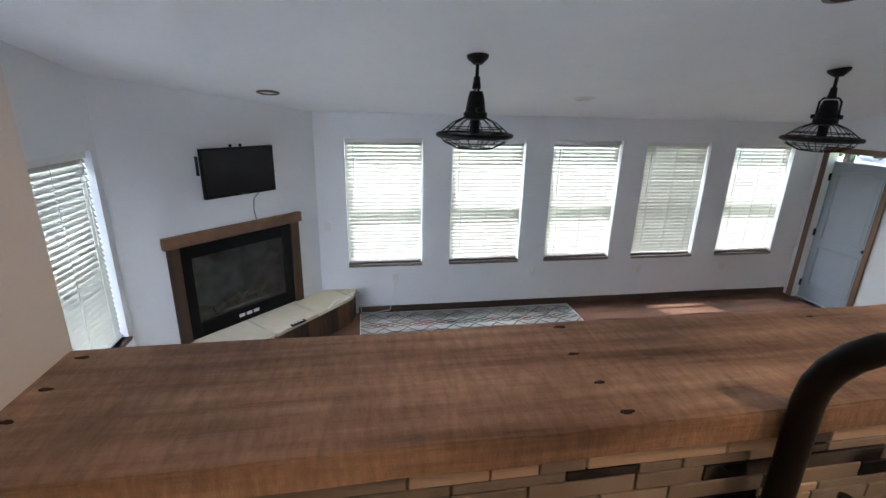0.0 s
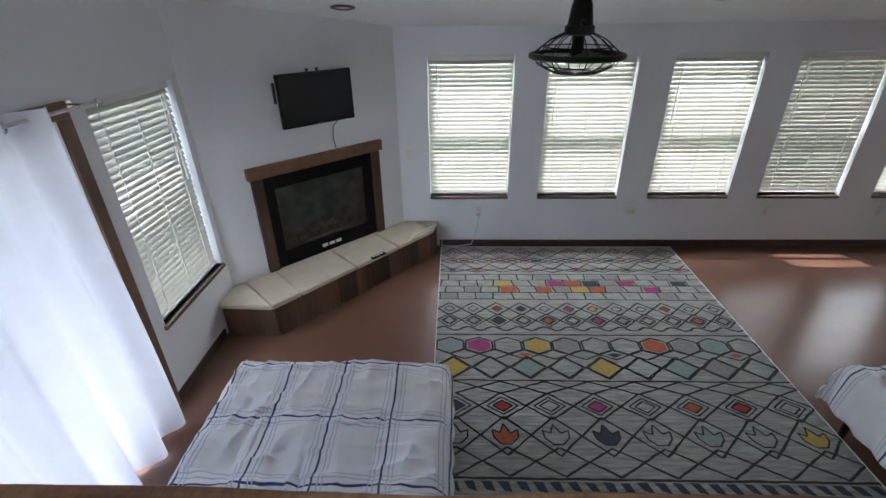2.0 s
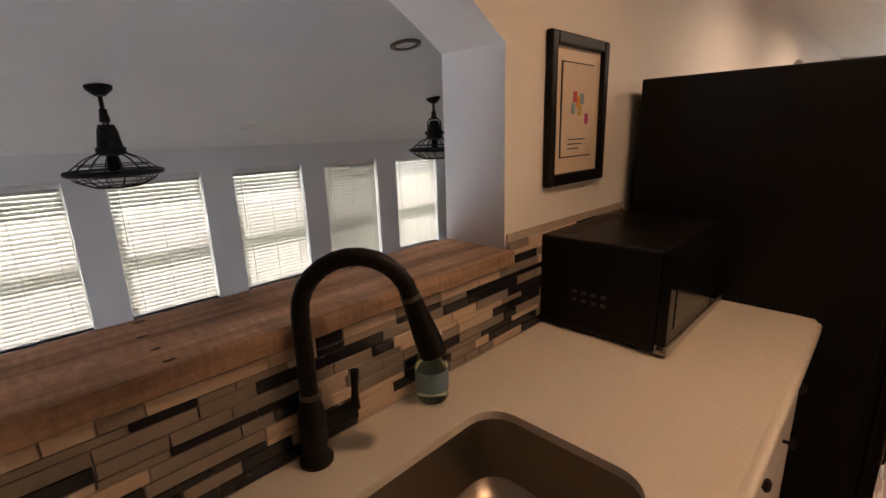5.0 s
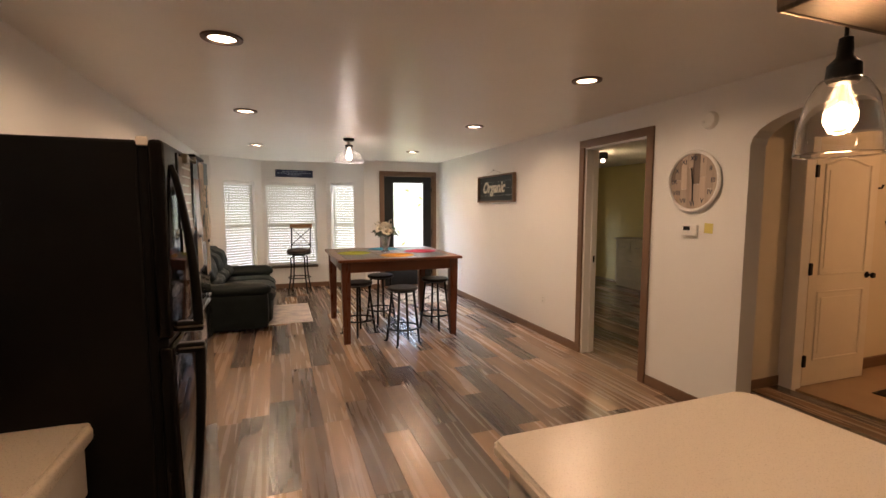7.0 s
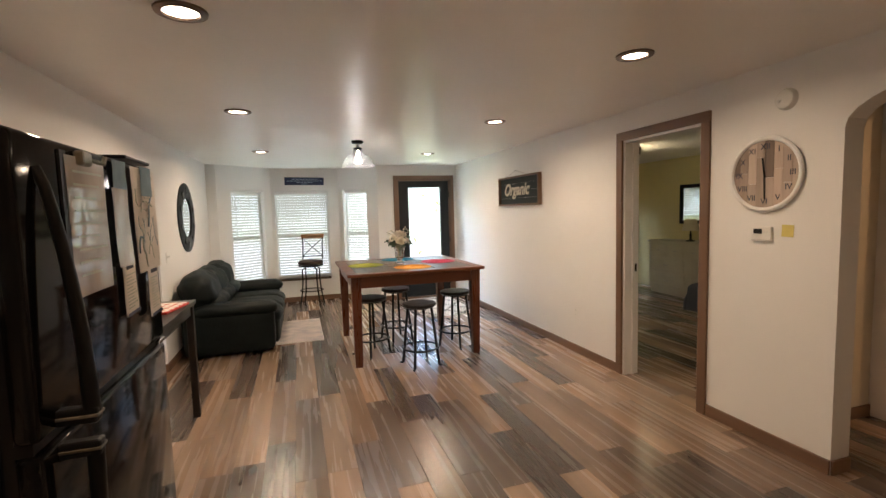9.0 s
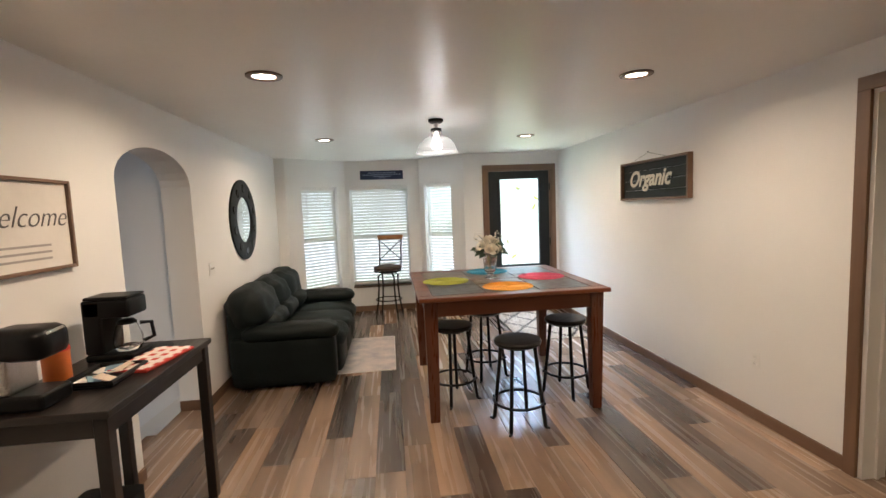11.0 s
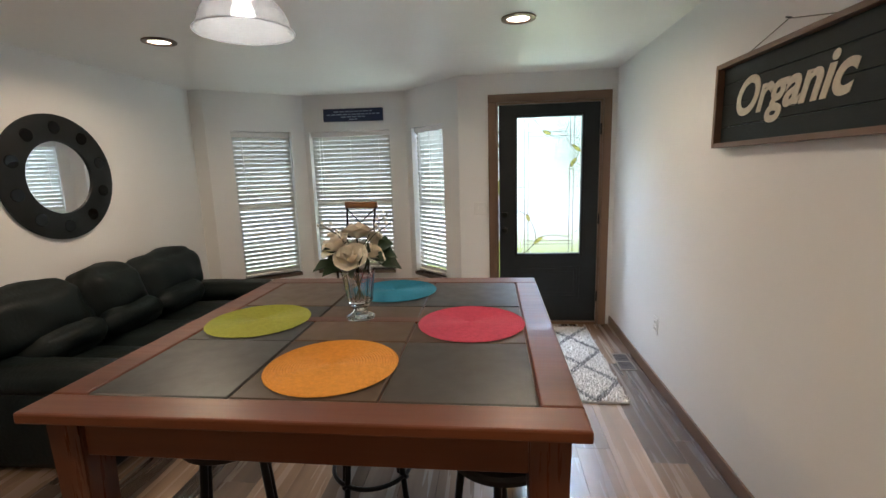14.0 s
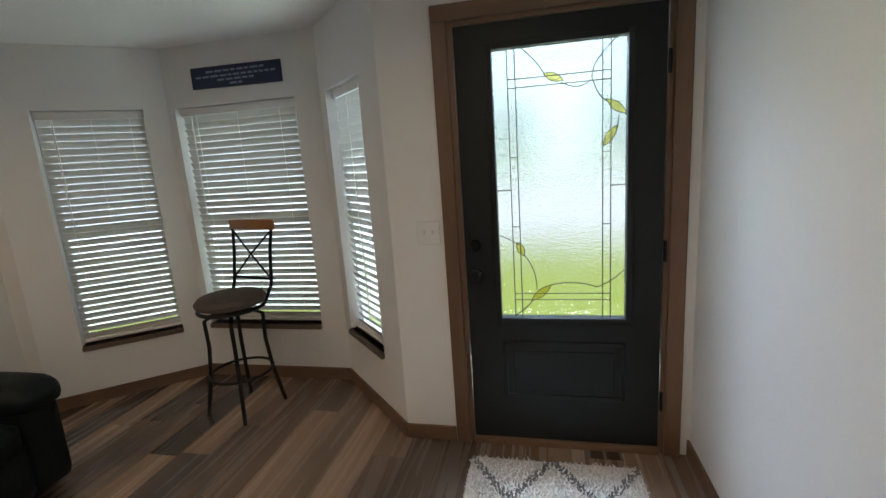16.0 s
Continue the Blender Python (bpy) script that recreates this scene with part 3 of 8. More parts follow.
def build_tree():
    tr = thing("tree", (0, 0, 0), "leafy green tree with brown trunk on the lawn", "tree", "trees round the lawn")
    bm = rod((0, 0, -0.3), (0.1, 0, 2.6), 0.22, 0.15, 10)
    for k in range(6):
        a = k * 1.1
        rod((0.1, 0, 2.0 + 0.15 * k), (1.5 * math.cos(a), 1.5 * math.sin(a), 3.8 + 0.35 * k), 0.09, 0.03, 6, bm)
    part("trunk", bm, BARK, tr, smooth=True)
    rnd = random.Random(5)
    bm = bmesh.new()
    blobs = [(rnd.uniform(-1.9, 1.9), rnd.uniform(-1.9, 1.9), rnd.uniform(2.2, 6.4), rnd.uniform(0.6, 1.25)) for _ in range(26)]
    for cx, cy, cz, r in blobs:
        for _ in range(75):
            d = Vector((rnd.gauss(0, 1), rnd.gauss(0, 1), rnd.gauss(0, 1))).normalized() * r * rnd.uniform(0.5, 1.1)
            p = Vector((cx, cy, cz)) + d
            s = rnd.uniform(0.10, 0.22)
            q = Euler((rnd.uniform(0, 6), rnd.uniform(0, 6), rnd.uniform(0, 6))).to_matrix()
            bm.faces.new([bm.verts.new(p + q @ Vector(c)) for c in ((-s, 0, 0), (0, -s * 0.6, 0.03), (s, 0, 0), (0, s * 0.6, 0.03))])
    part("crown", bm, FOLIAGE, tr)
    return tr


tree = build_tree()
tree.matrix_basis = Matrix.Translation((-16, -3, -1.45))
rnd = random.Random(11)
for k in range(11):
    copy_thing(tree, Matrix.Translation((-19 + rnd.uniform(-3, 3), -14 + 4.2 * k, -1.45)) @ pose(0, 0, 0, 0, 0, rnd.uniform(0, 360)))
for k in range(9):
    copy_thing(tree, Matrix.Translation((-34 + 8.5 * k, 41 + rnd.uniform(-2, 3), -0.42)) @ pose(0, 0, 0, 0, 0, rnd.uniform(0, 360)))
for k in range(5):
    copy_thing(tree, Matrix.Translation((-14 + 4.5 * k, -15 + rnd.uniform(-2, 2), -1.45)) @ pose(0, 0, 0, 0, 0, rnd.uniform(0, 360)))

# ---- walls ----
def arch(a, b, z0, spring, top, n=14):
    """An opening with a curved head."""
    pts = [(a, z0), (b, z0)]
    for k in range(n + 1):
        th = math.pi * k / n
        pts.append(((a + b) / 2 + (b - a) / 2 * math.cos(th), spring + (top - spring) * math.sin(th)))
    return pts


BAR_Z = 1.182
PASS = [(-0.37, 1.14), (1.185, 1.14), (1.185, 1.722), (1.10, 1.775), (1.0, 1.832), (0.85, 1.915), (0.66, 1.99), (0.15, 1.99), (-0.04, 1.915), (-0.20, 1.832), (-0.29, 1.775), (-0.37, 1.722)]
WEST_ARCH = arch(5.08, 6.09, FL - 0.05, 1.81, 2.045)
structure("wall_west", panel((WX, 0, 0), (0, 1, 0), (WXO - WX, 0, 0), [(-2.2, -1.3), (5.08, -1.3), (5.08, -0.25), (6.09, -0.25), (6.09, -1.3), (NY + 0.15, -1.3), (NY + 0.15, 2.7), (-2.2, 2.7)],
                             [PASS, WEST_ARCH]), WALL,
          "off-white plastered wall with pass-through and arch", "wall")
EAST_ARCH = arch(1.585, 2.645, FL - 0.05, 1.895, 2.10)
DW = (3.53, 4.355)
structure("wall_east", panel((EX, 0, 0), (0, 1, 0), (EXO - EX, 0, 0), rect(-2.2, NY + 0.15, -0.25, CL + 0.1),
                             [EAST_ARCH, rect(DW[0], DW[1], FL - 0.05, 2.085)]), WALL, "off-white wall with arch and cased doorway", "wall")
structure("wall_north", panel((0, NY, 0), (1, 0, 0), (0, 0.15, 0), rect(BAY[3][0], EX, -0.25, CL + 0.1), [rect(2.265, 3.245, FL, 2.09)]), WALL,
          "off-white wall beside the front door", "wall")
structure("wall_north_end", box(WX, BAY[0][0], NY, NY + 0.15, -0.25, CL + 0.1), WALL, "short off-white wall beside the bay", "wall")
structure("wall_south", box(WXO, EXO, -2.35, -2.2, -0.25, CL + 0.1), WALL, "plain off-white kitchen wall", "wall")
structure("ceiling", prism([(WXO, -2.35), (EXO, -2.35), (EXO, NY + 0.15), (BAY[3][0] + 0.06, NY + 0.15), (BAY[2][0] + 0.06, BAY[2][1] + 0.14), (BAY[1][0] - 0.06, BAY[1][1] + 0.14), (BAY[0][0] - 0.06, NY + 0.15), (WXO, NY + 0.15)], CL, CL + 0.12), CEIL,
          "smooth ceiling with a soft sheen", "ceiling")
HX = 4.40
structure("floor", prism([(WXO, -2.35), (HX, -2.35), (HX, 3.06), (EXO, 3.06), (EXO, NY + 0.1), (BAY[3][0], NY + 0.1), (BAY[2][0], BAY[2][1] + 0.1), (BAY[1][0], BAY[1][1] + 0.1), (BAY[0][0], NY + 0.1), (WXO, NY + 0.1)], FL - 0.2, FL - 0.008), SUBFLOOR,
          "wood-look plank floor in mixed grey and brown", "floor")
main_floor = bpy.data.objects["floor"]

# bay walls with windows
BAY_WIN = []                                         # origin, way along, outward, a, b, z0, z1
BZ0, BZ1 = 0.385, 1.945
for k, (wa, wb) in enumerate(((0.232, 0.84), (0.055, 0.965), (0.10, 0.64))):
    p, q = Vector((*BAY[k], 0)), Vector((*BAY[k + 1], 0))
    u = (q - p).normalized()
    out = Vector((-u.y, u.x, 0))
    L = (q - p).length
    structure("wall_bay_%d" % (k + 1), panel(p, u, out * 0.14, rect(-0.02 if k == 1 else 0, L + (0.02 if k == 1 else 0), -0.25, CL + 0.1), [rect(wa, wb, BZ0, BZ1)]), WALL, "angled off-white bay wall with a window", "wall")
    BAY_WIN.append((p, u, out, wa, wb, BZ0, BZ1))

# sunken room
LW_DIAG0, LW_DIAG1 = Vector((-4.35, LSY, 0)), Vector((LWX, -0.53, 0))
top = lambda x: slope_z(x) + 0.06
structure("wall_living_west", panel((LWX, 0, 0), (0, 1, 0), (-0.15, 0, 0), rect(LSY - 0.15, LNY + 0.15, LF - 0.2, 1.6), [rect(a, b, WZ0, WZ1) for a, b in LIVING_WINDOWS]), LIVING_PAINT,
          "white wall with five tall windows", "wall")
structure("wall_living_south", panel((0, LSY, 0), (1, 0, 0), (0, -0.15, 0), [(LWX, LF - 0.2), (WXO, LF - 0.2), (WXO, top(WXO)), (LWX, top(LWX))], [rect(-4.27, -3.35, -0.48, 1.12), rect(-3.12, -1.30, LF, 1.06)]), LIVING_PAINT,
          "white wall with a window and patio door", "wall")
structure("wall_living_north", panel((0, LNY, 0), (1, 0, 0), (0, 0.15, 0), [(LWX, LF - 0.2), (WXO, LF - 0.2), (WXO, top(WXO)), (LWX, top(LWX))], [rect(-5.70, -4.90, LF, 1.03)]), LIVING_PAINT, "white end wall with a grey door", "wall")
ud = (LW_DIAG1 - LW_DIAG0).normalized()
nd = Vector((-ud.y, ud.x, 0))
nd = nd if nd.x > 0 else -nd
Ld = (LW_DIAG1 - LW_DIAG0).length
structure("wall_living_corner", panel(LW_DIAG0, ud, -nd * 0.1, [(0, LF), (Ld, LF), (Ld, top(LWX)), (0, top(-4.35))], [rect(0.47, 1.70, -0.74, 0.17)]), LIVING_PAINT, "white diagonal chimney wall", "wall")
structure("ceiling_living", prism([(0, 0), (0, 0.1), (1, 0.1), (1, 0)], 0, 1), LCEIL, "sloping white ceiling", "ceiling")
ob = bpy.data.objects["ceiling_living"]
bm = bmesh.new()
for dz in (0, 0.12):
    for x, y in ((LWX, LSY - 0.15), (WXO, LSY - 0.15), (WXO, LNY + 0.15), (LWX, LNY + 0.15)):
        bm.verts.new((x, y, slope_z(x) + dz))
bm.verts.ensure_lookup_table()
v = bm.verts
for f in ((3, 2, 1, 0), (4, 5, 6, 7), (0, 1, 5, 4), (1, 2, 6, 5), (2, 3, 7, 6), (3, 0, 4, 7)):
    bm.faces.new([v[i] for i in f])
bmesh.ops.recalc_face_normals(bm, faces=bm.faces)
bm.to_mesh(ob.data)
bm.free()
structure("floor_living", box(LWX - 0.1, WXO, LSY - 0.1, LNY + 0.1, LF - 0.2, LF), CONCRETE, "polished red-brown stained concrete floor", "floor")

# bedroom, hall and bath behind the east wall
BX = 7.05
structure("wall_bedroom_east", box(BX, BX + 0.1, 3.05, NY + 0.15, -0.25, CL + 0.1), BED_PAINT, "straw-coloured bedroom wall", "wall")
structure("wall_bedroom_north", panel((0, NY, 0), (1, 0, 0), (0, 0.15, 0), rect(EXO, BX, -0.25, CL + 0.1), [rect(4.70, 5.60, 0.75, 1.95)]), BED_PAINT, "straw-coloured wall with a window", "wall")
structure("wall_bath_north", box(EXO, BX + 0.1, 3.05, 3.096, -0.25, CL + 0.1), WARM_PAINT, "warm cream bathroom wall", "wall")
structure("wall_bedroom_south", box(EXO, BX + 0.1, 3.10, 3.15, -0.25, CL + 0.1), BED_PAINT, "straw-coloured partition wall", "wall")
structure("floor_bedroom", box(EXO - 0.14, BX, 3.15, NY, -0.2, FL - 0.0125), SUBFLOOR, "wood-look bedroom floor", "floor")
structure("ceiling_bedroom", box(EXO, BX + 0.1, 0.4, NY + 0.15, CL, CL + 0.1), CEIL, "bedroom and hall ceiling", "ceiling")
HX = 4.40
structure("wall_hall", panel((HX, 0, 0), (0, 1, 0), (0.11, 0, 0), rect(0.5, 3.05, -0.25, CL), [rect(2.225, 2.93, FL - 0.05, 2.05)]), WALL, "off-white hall wall with a bathroom doorway", "wall")
structure("wall_hall_south", box(EXO, BX, 0.4, 0.5, -0.25, CL), WARM_PAINT, "plain hall end wall", "wall")
structure("wall_bath_east", box(6.6, 6.7, 0.5, 3.05, -0.25, CL), WARM_PAINT, "warm bathroom wall", "wall")
structure("floor_bath", box(HX + 0.05, 6.6, 0.5, 3.05, -0.2, FL), SKIRT, "tan tiled bathroom floor", "floor")
structure("baseboard_bath", box(HX + 0.12, 6.6, 3.03, 3.05, FL, FL + 0.10), TRIMX, "brown bathroom baseboard", "baseboard")

# floor planks
PW, PL = 0.182, 1.22
rnd = random.Random(3)
plank_mesh = {}


def floor_end(x):
    for (x0, y0), (x1, y1) in zip(BAY, BAY[1:]):
        if x0 <= x <= x1:
            return y0 + (y1 - y0) * (x - x0) / (x1 - x0) + 0.06
    return NY + 0.04


def lay_planks(x0, x1, y0, end):
    k = 0
    x = x0
    while x < x1 - 0.01:
        w = min(PW, x1 - x)
        y = y0 - rnd.uniform(0, PL)
        e = end(x + w / 2)
        while y < e:
            a, b = max(y, y0), min(y + PL, e)
            if b - a > 0.02:
                key = (round(w, 3), round(b - a, 3))
                if key not in plank_mesh:
                    plank_mesh[key] = mesh_of(box(0.0005, w - 0.0005, 0.0005, b - a - 0.0005, -0.012, 0.0, 0.0009, 1), PLANK, "plank")
                piece("plank", plank_mesh[key], Matrix.Translation((x, a, FL)), main_floor)
            y += PL
        x += w
        k += 1


# ---- trim ----
def board(name, x0, x1, y0, y1, z0, z1, mat, label, cat="baseboard"):
    return structure(name, box(x0, x1, y0, y1, z0, z1, 0.003, 1), mat, label, cat)


BH = 0.085
board("baseboard_east_1", EX - 0.014, EX, 4.43, NY, FL, FL + BH, TRIMH, "brown wood baseboard")
board("baseboard_east_2", EX - 0.014, EX, 2.645, 3.455, FL, FL + BH, TRIMH, "brown wood baseboard")
board("baseboard_arch_return", EX, EXO, 2.631, 2.645, FL, FL + BH, TRIMX, "brown wood baseboard")
board("baseboard_west_1", WX, WX + 0.014, 6.09, NY, FL, FL + BH, TRIMH, "brown wood baseboard")
board("baseboard_west_2", WX, WX + 0.014, 2.8, 5.08, FL, FL + BH, TRIMH, "brown wood baseboard")
board("baseboard_west_arch", WXO, WX + 0.014, 6.076, 6.09, FL, FL + BH, TRIMX, "brown wood baseboard")
board("baseboard_north", BAY[3][0], 2.195, NY - 0.014, NY, FL, FL + BH, TRIMX, "brown wood baseboard")
board("baseboard_hall", EXO, HX, 3.036, 3.05, FL, FL + BH, TRIMX, "brown wood baseboard")
for k in range(3):
    p, u, out, wa, wb, z0, z1 = BAY_WIN[k]
    L = (Vector((*BAY[k + 1], 0)) - p).length
    structure("baseboard_bay_%d" % (k + 1), panel(p, u, -out * 0.014, rect(0, L, FL, FL + BH)), TRIMX, "brown wood baseboard", "baseboard")
board("baseboard_living_west", LWX, LWX + 0.016, -0.08, LNY, LF, LF + 0.09, DARKTRIM, "dark brown baseboard")
board("baseboard_living_south", -4.02, -3.22, LSY, LSY + 0.016, LF, LF + 0.09, DARKTRIM, "dark brown baseboard")
board("baseboard_living_north", -4.78, WXO, LNY - 0.016, LNY, LF, LF + 0.09, DARKTRIM, "dark brown baseboard")


def casing(name, axis, plane, side, a, b, z0, z1, w=0.072, t=0.022, paint=None):
    """Three boards round an opening. axis: the wall's normal; side: the way it stands proud."""
    root = thing(name, (plane, (a + b) / 2, z0) if axis == "x" else ((a + b) / 2, plane, z0), "white painted casing round the opening" if paint else "brown oak door casing round the opening", "door casing", kind="structure")
    lo, hi = sorted((plane, plane + side * t))
    for nm, (p, q, c, d), m in (("side_board", (a - w, a, z0, z1), TRIM), ("side_board", (b, b + w, z0, z1), TRIM), ("head_board", (a - w, b + w, z1, z1 + w), TRIMH if axis == "x" else TRIMX)):
        part(nm, box(lo, hi, p, q, c, d, 0.003, 1) if axis == "x" else box(p, q, lo, hi, c, d, 0.003, 1), paint or m, root)
    return root


casing("doorway_trim", "x", EX, -1, DW[0], DW[1], FL, 2.085)
casing("bath_door_trim", "x", HX, -1, 2.225, 2.93, FL, 2.05, w=0.012, t=0.006, paint=WALL)
casing("front_door_trim", "y", NY, -1, 2.272, 3.235, FL, 2.085)
casing("grey_door_trim", "y", LNY, -1, -5.70, -4.90, LF, 1.03)
r = thing("doorway_jamb", (EX, DW[1], FL), "white painted jamb lining the doorway", "door jamb", kind="structure")
part("jamb_board", box(EX + 0.002, EXO, DW[1] - 0.02, DW[1], FL, 2.085), WHITE, r)
part("jamb_board", box(EX + 0.002, EXO, DW[0], DW[0] + 0.02, FL, 2.085), WHITE, r)
part("head_jamb", box(EX + 0.002, EXO, DW[0] + 0.02, DW[1] - 0.02, 2.065, 2.085), WHITE, r)
part("strike_plate", box(EXO - 0.05, EXO - 0.02, DW[1] - 0.023, DW[1] - 0.02, 0.92, 0.99), BLACK, r, "black strike plate")
part("stop_strip", box(EX + 0.08, EX + 0.10, DW[1] - 0.033, DW[1] - 0.02, FL, 2.065), WHITE, r)

# ---- windows with blinds ----
slat_cache = {}


def window_unit(name, p, u, out, a, b, z0, z1, sill_mat=SILL, tilt=58, group="", wide_sill=0.0, deep=0.15):
    """A glazed sash in its opening and a slatted blind in front of it."""
    def at(al, o, z):
        return p + u * al + out * o + Vector((0, 0, z))
    M = Matrix.Translation(at(0, 0, 0)) @ Matrix((( u.x, out.x, 0, 0), (u.y, out.y, 0, 0), (0, 0, 1, 0), (0, 0, 0, 1)))
    w = thing(name, at((a + b) / 2, 0.1, z0), "white sash window with dark wood sill", "window", kind="structure")
    def lb(x0, x1, y0, y1, c, d, bev=0.0):
        return box(x0, x1, y0, y1, c, d, bev, 1, m=M)
    for q in ((a, a + 0.035, z0, z1), (b - 0.035, b, z0, z1), (a + 0.035, b - 0.035, z0, z0 + 0.04), (a + 0.035, b - 0.035, z1 - 0.035, z1), (a + 0.035, b - 0.035, (z0 + z1) / 2 - 0.02, (z0 + z1) / 2 + 0.02)):
        part("window_frame", lb(q[0], q[1], deep - 0.06, deep - 0.02, q[2], q[3], 0.003), WHITE, w)
    for c, d in ((z0 + 0.04, (z0 + z1) / 2 - 0.02), ((z0 + z1) / 2 + 0.02, z1 - 0.035)):
        g = part("pane", lb(a + 0.035, b - 0.035, deep - 0.044, deep - 0.040, c, d), GLASS, w)
        g.visible_shadow = False
    part("window_sill", lb(a - wide_sill, b + wide_sill, -0.022, deep - 0.06, z0 - 0.035, z0, 0.004), sill_mat, w, "dark wood sill")
    bl = thing("window_blind", at((a + b) / 2, 0.03, z0), "white slatted horizontal blind, lowered and half tilted", "blind", group or "window blinds")
    part("head_rail", lb(a + 0.008, b - 0.008, 0.034, 0.080, z1 - 0.055, z1 - 0.004, 0.003), WHITE, bl)
    part("bottom_rail", lb(a + 0.012, b - 0.012, 0.034, 0.078, z0 + 0.012, z0 + 0.034, 0.004), WHITE, bl)
    wd = b - a - 0.024
    key = round(wd, 3)
    if key not in slat_cache:
        bm = bmesh.new()
        rows = []
        for i in range(5):
            yy = -0.024 + 0.012 * i
            zz = 0.002 * (1 - (yy / 0.024) ** 2)
            rows.append([bm.verts.new((x, yy, zz + dz)) for x, dz in ((-wd / 2, 0), (wd / 2, 0), (wd / 2, 0.0014), (-wd / 2, 0.0014))])
        for A, B in zip(rows, rows[1:]):
            for i in range(4):
                j = (i + 1) % 4
                bm.faces.new((A[i], A[j], B[j], B[i]))
        bm.faces.new(rows[0])
        bm.faces.new(rows[-1][::-1])
        slat_cache[key] = mesh_of(bm, SLAT, "slat", True)
    n = int((z1 - z0 - 0.10) / 0.0455)
    step = (z1 - z0 - 0.128) / (n - 1)
    rq = random.Random(int(z0 * 100 + a * 1000))
    for k in range(n):
        z = z0 + 0.055 + step * k
        tl = tilt + rq.uniform(-1.2, 1.2)
        piece("slat", slat_cache[key], Matrix.Translation(at((a + b) / 2, 0.057, z)) @ Matrix(((u.x, out.x, 0, 0), (u.y, out.y, 0, 0), (0, 0, 1, 0), (0, 0, 0, 1))) @ pose(0, 0, 0, tl, 0, 0), bl)
    for fr in (0.15, 0.5, 0.85):
        part("ladder_cord", lb(a + (b - a) * fr - 0.0015, a + (b - a) * fr + 0.0015, 0.029, 0.032, z0 + 0.02, z1 - 0.03), PLASTIC, bl)
    part("tilt_wand", rod(at(a + 0.10, 0.026, z1 - 0.06), at(a + 0.10, 0.024, z1 - 0.75), 0.004, 0.004, 6), PLASTIC, bl)
    return w


for k, (a, b) in enumerate(LIVING_WINDOWS):
    window_unit("window_%d" % (k + 1), Vector((LWX, 0, 0)), Vector((0, 1, 0)), Vector((-1, 0, 0)), a, b, WZ0, WZ1,
                tilt=73 if k == 3 else 61, group="blinds on the window wall")
window_unit("window_6", Vector((0, LSY, 0)), Vector((1, 0, 0)), Vector((0, -1, 0)), -4.27, -3.35, -0.48, 1.12, tilt=61, wide_sill=0.02)
for k, (p, u, out, wa, wb, z0, z1) in enumerate(BAY_WIN):
    window_unit("window_%d" % (k + 7), p, u, out, wa, wb, z0, z1, group="blinds in the bay", deep=0.14, tilt=-62)
window_unit("window_10", Vector((0, NY, 0)), Vector((1, 0, 0)), Vector((0, 1, 0)), 4.70, 5.60, 0.75, 1.95, group="bedroom blind")


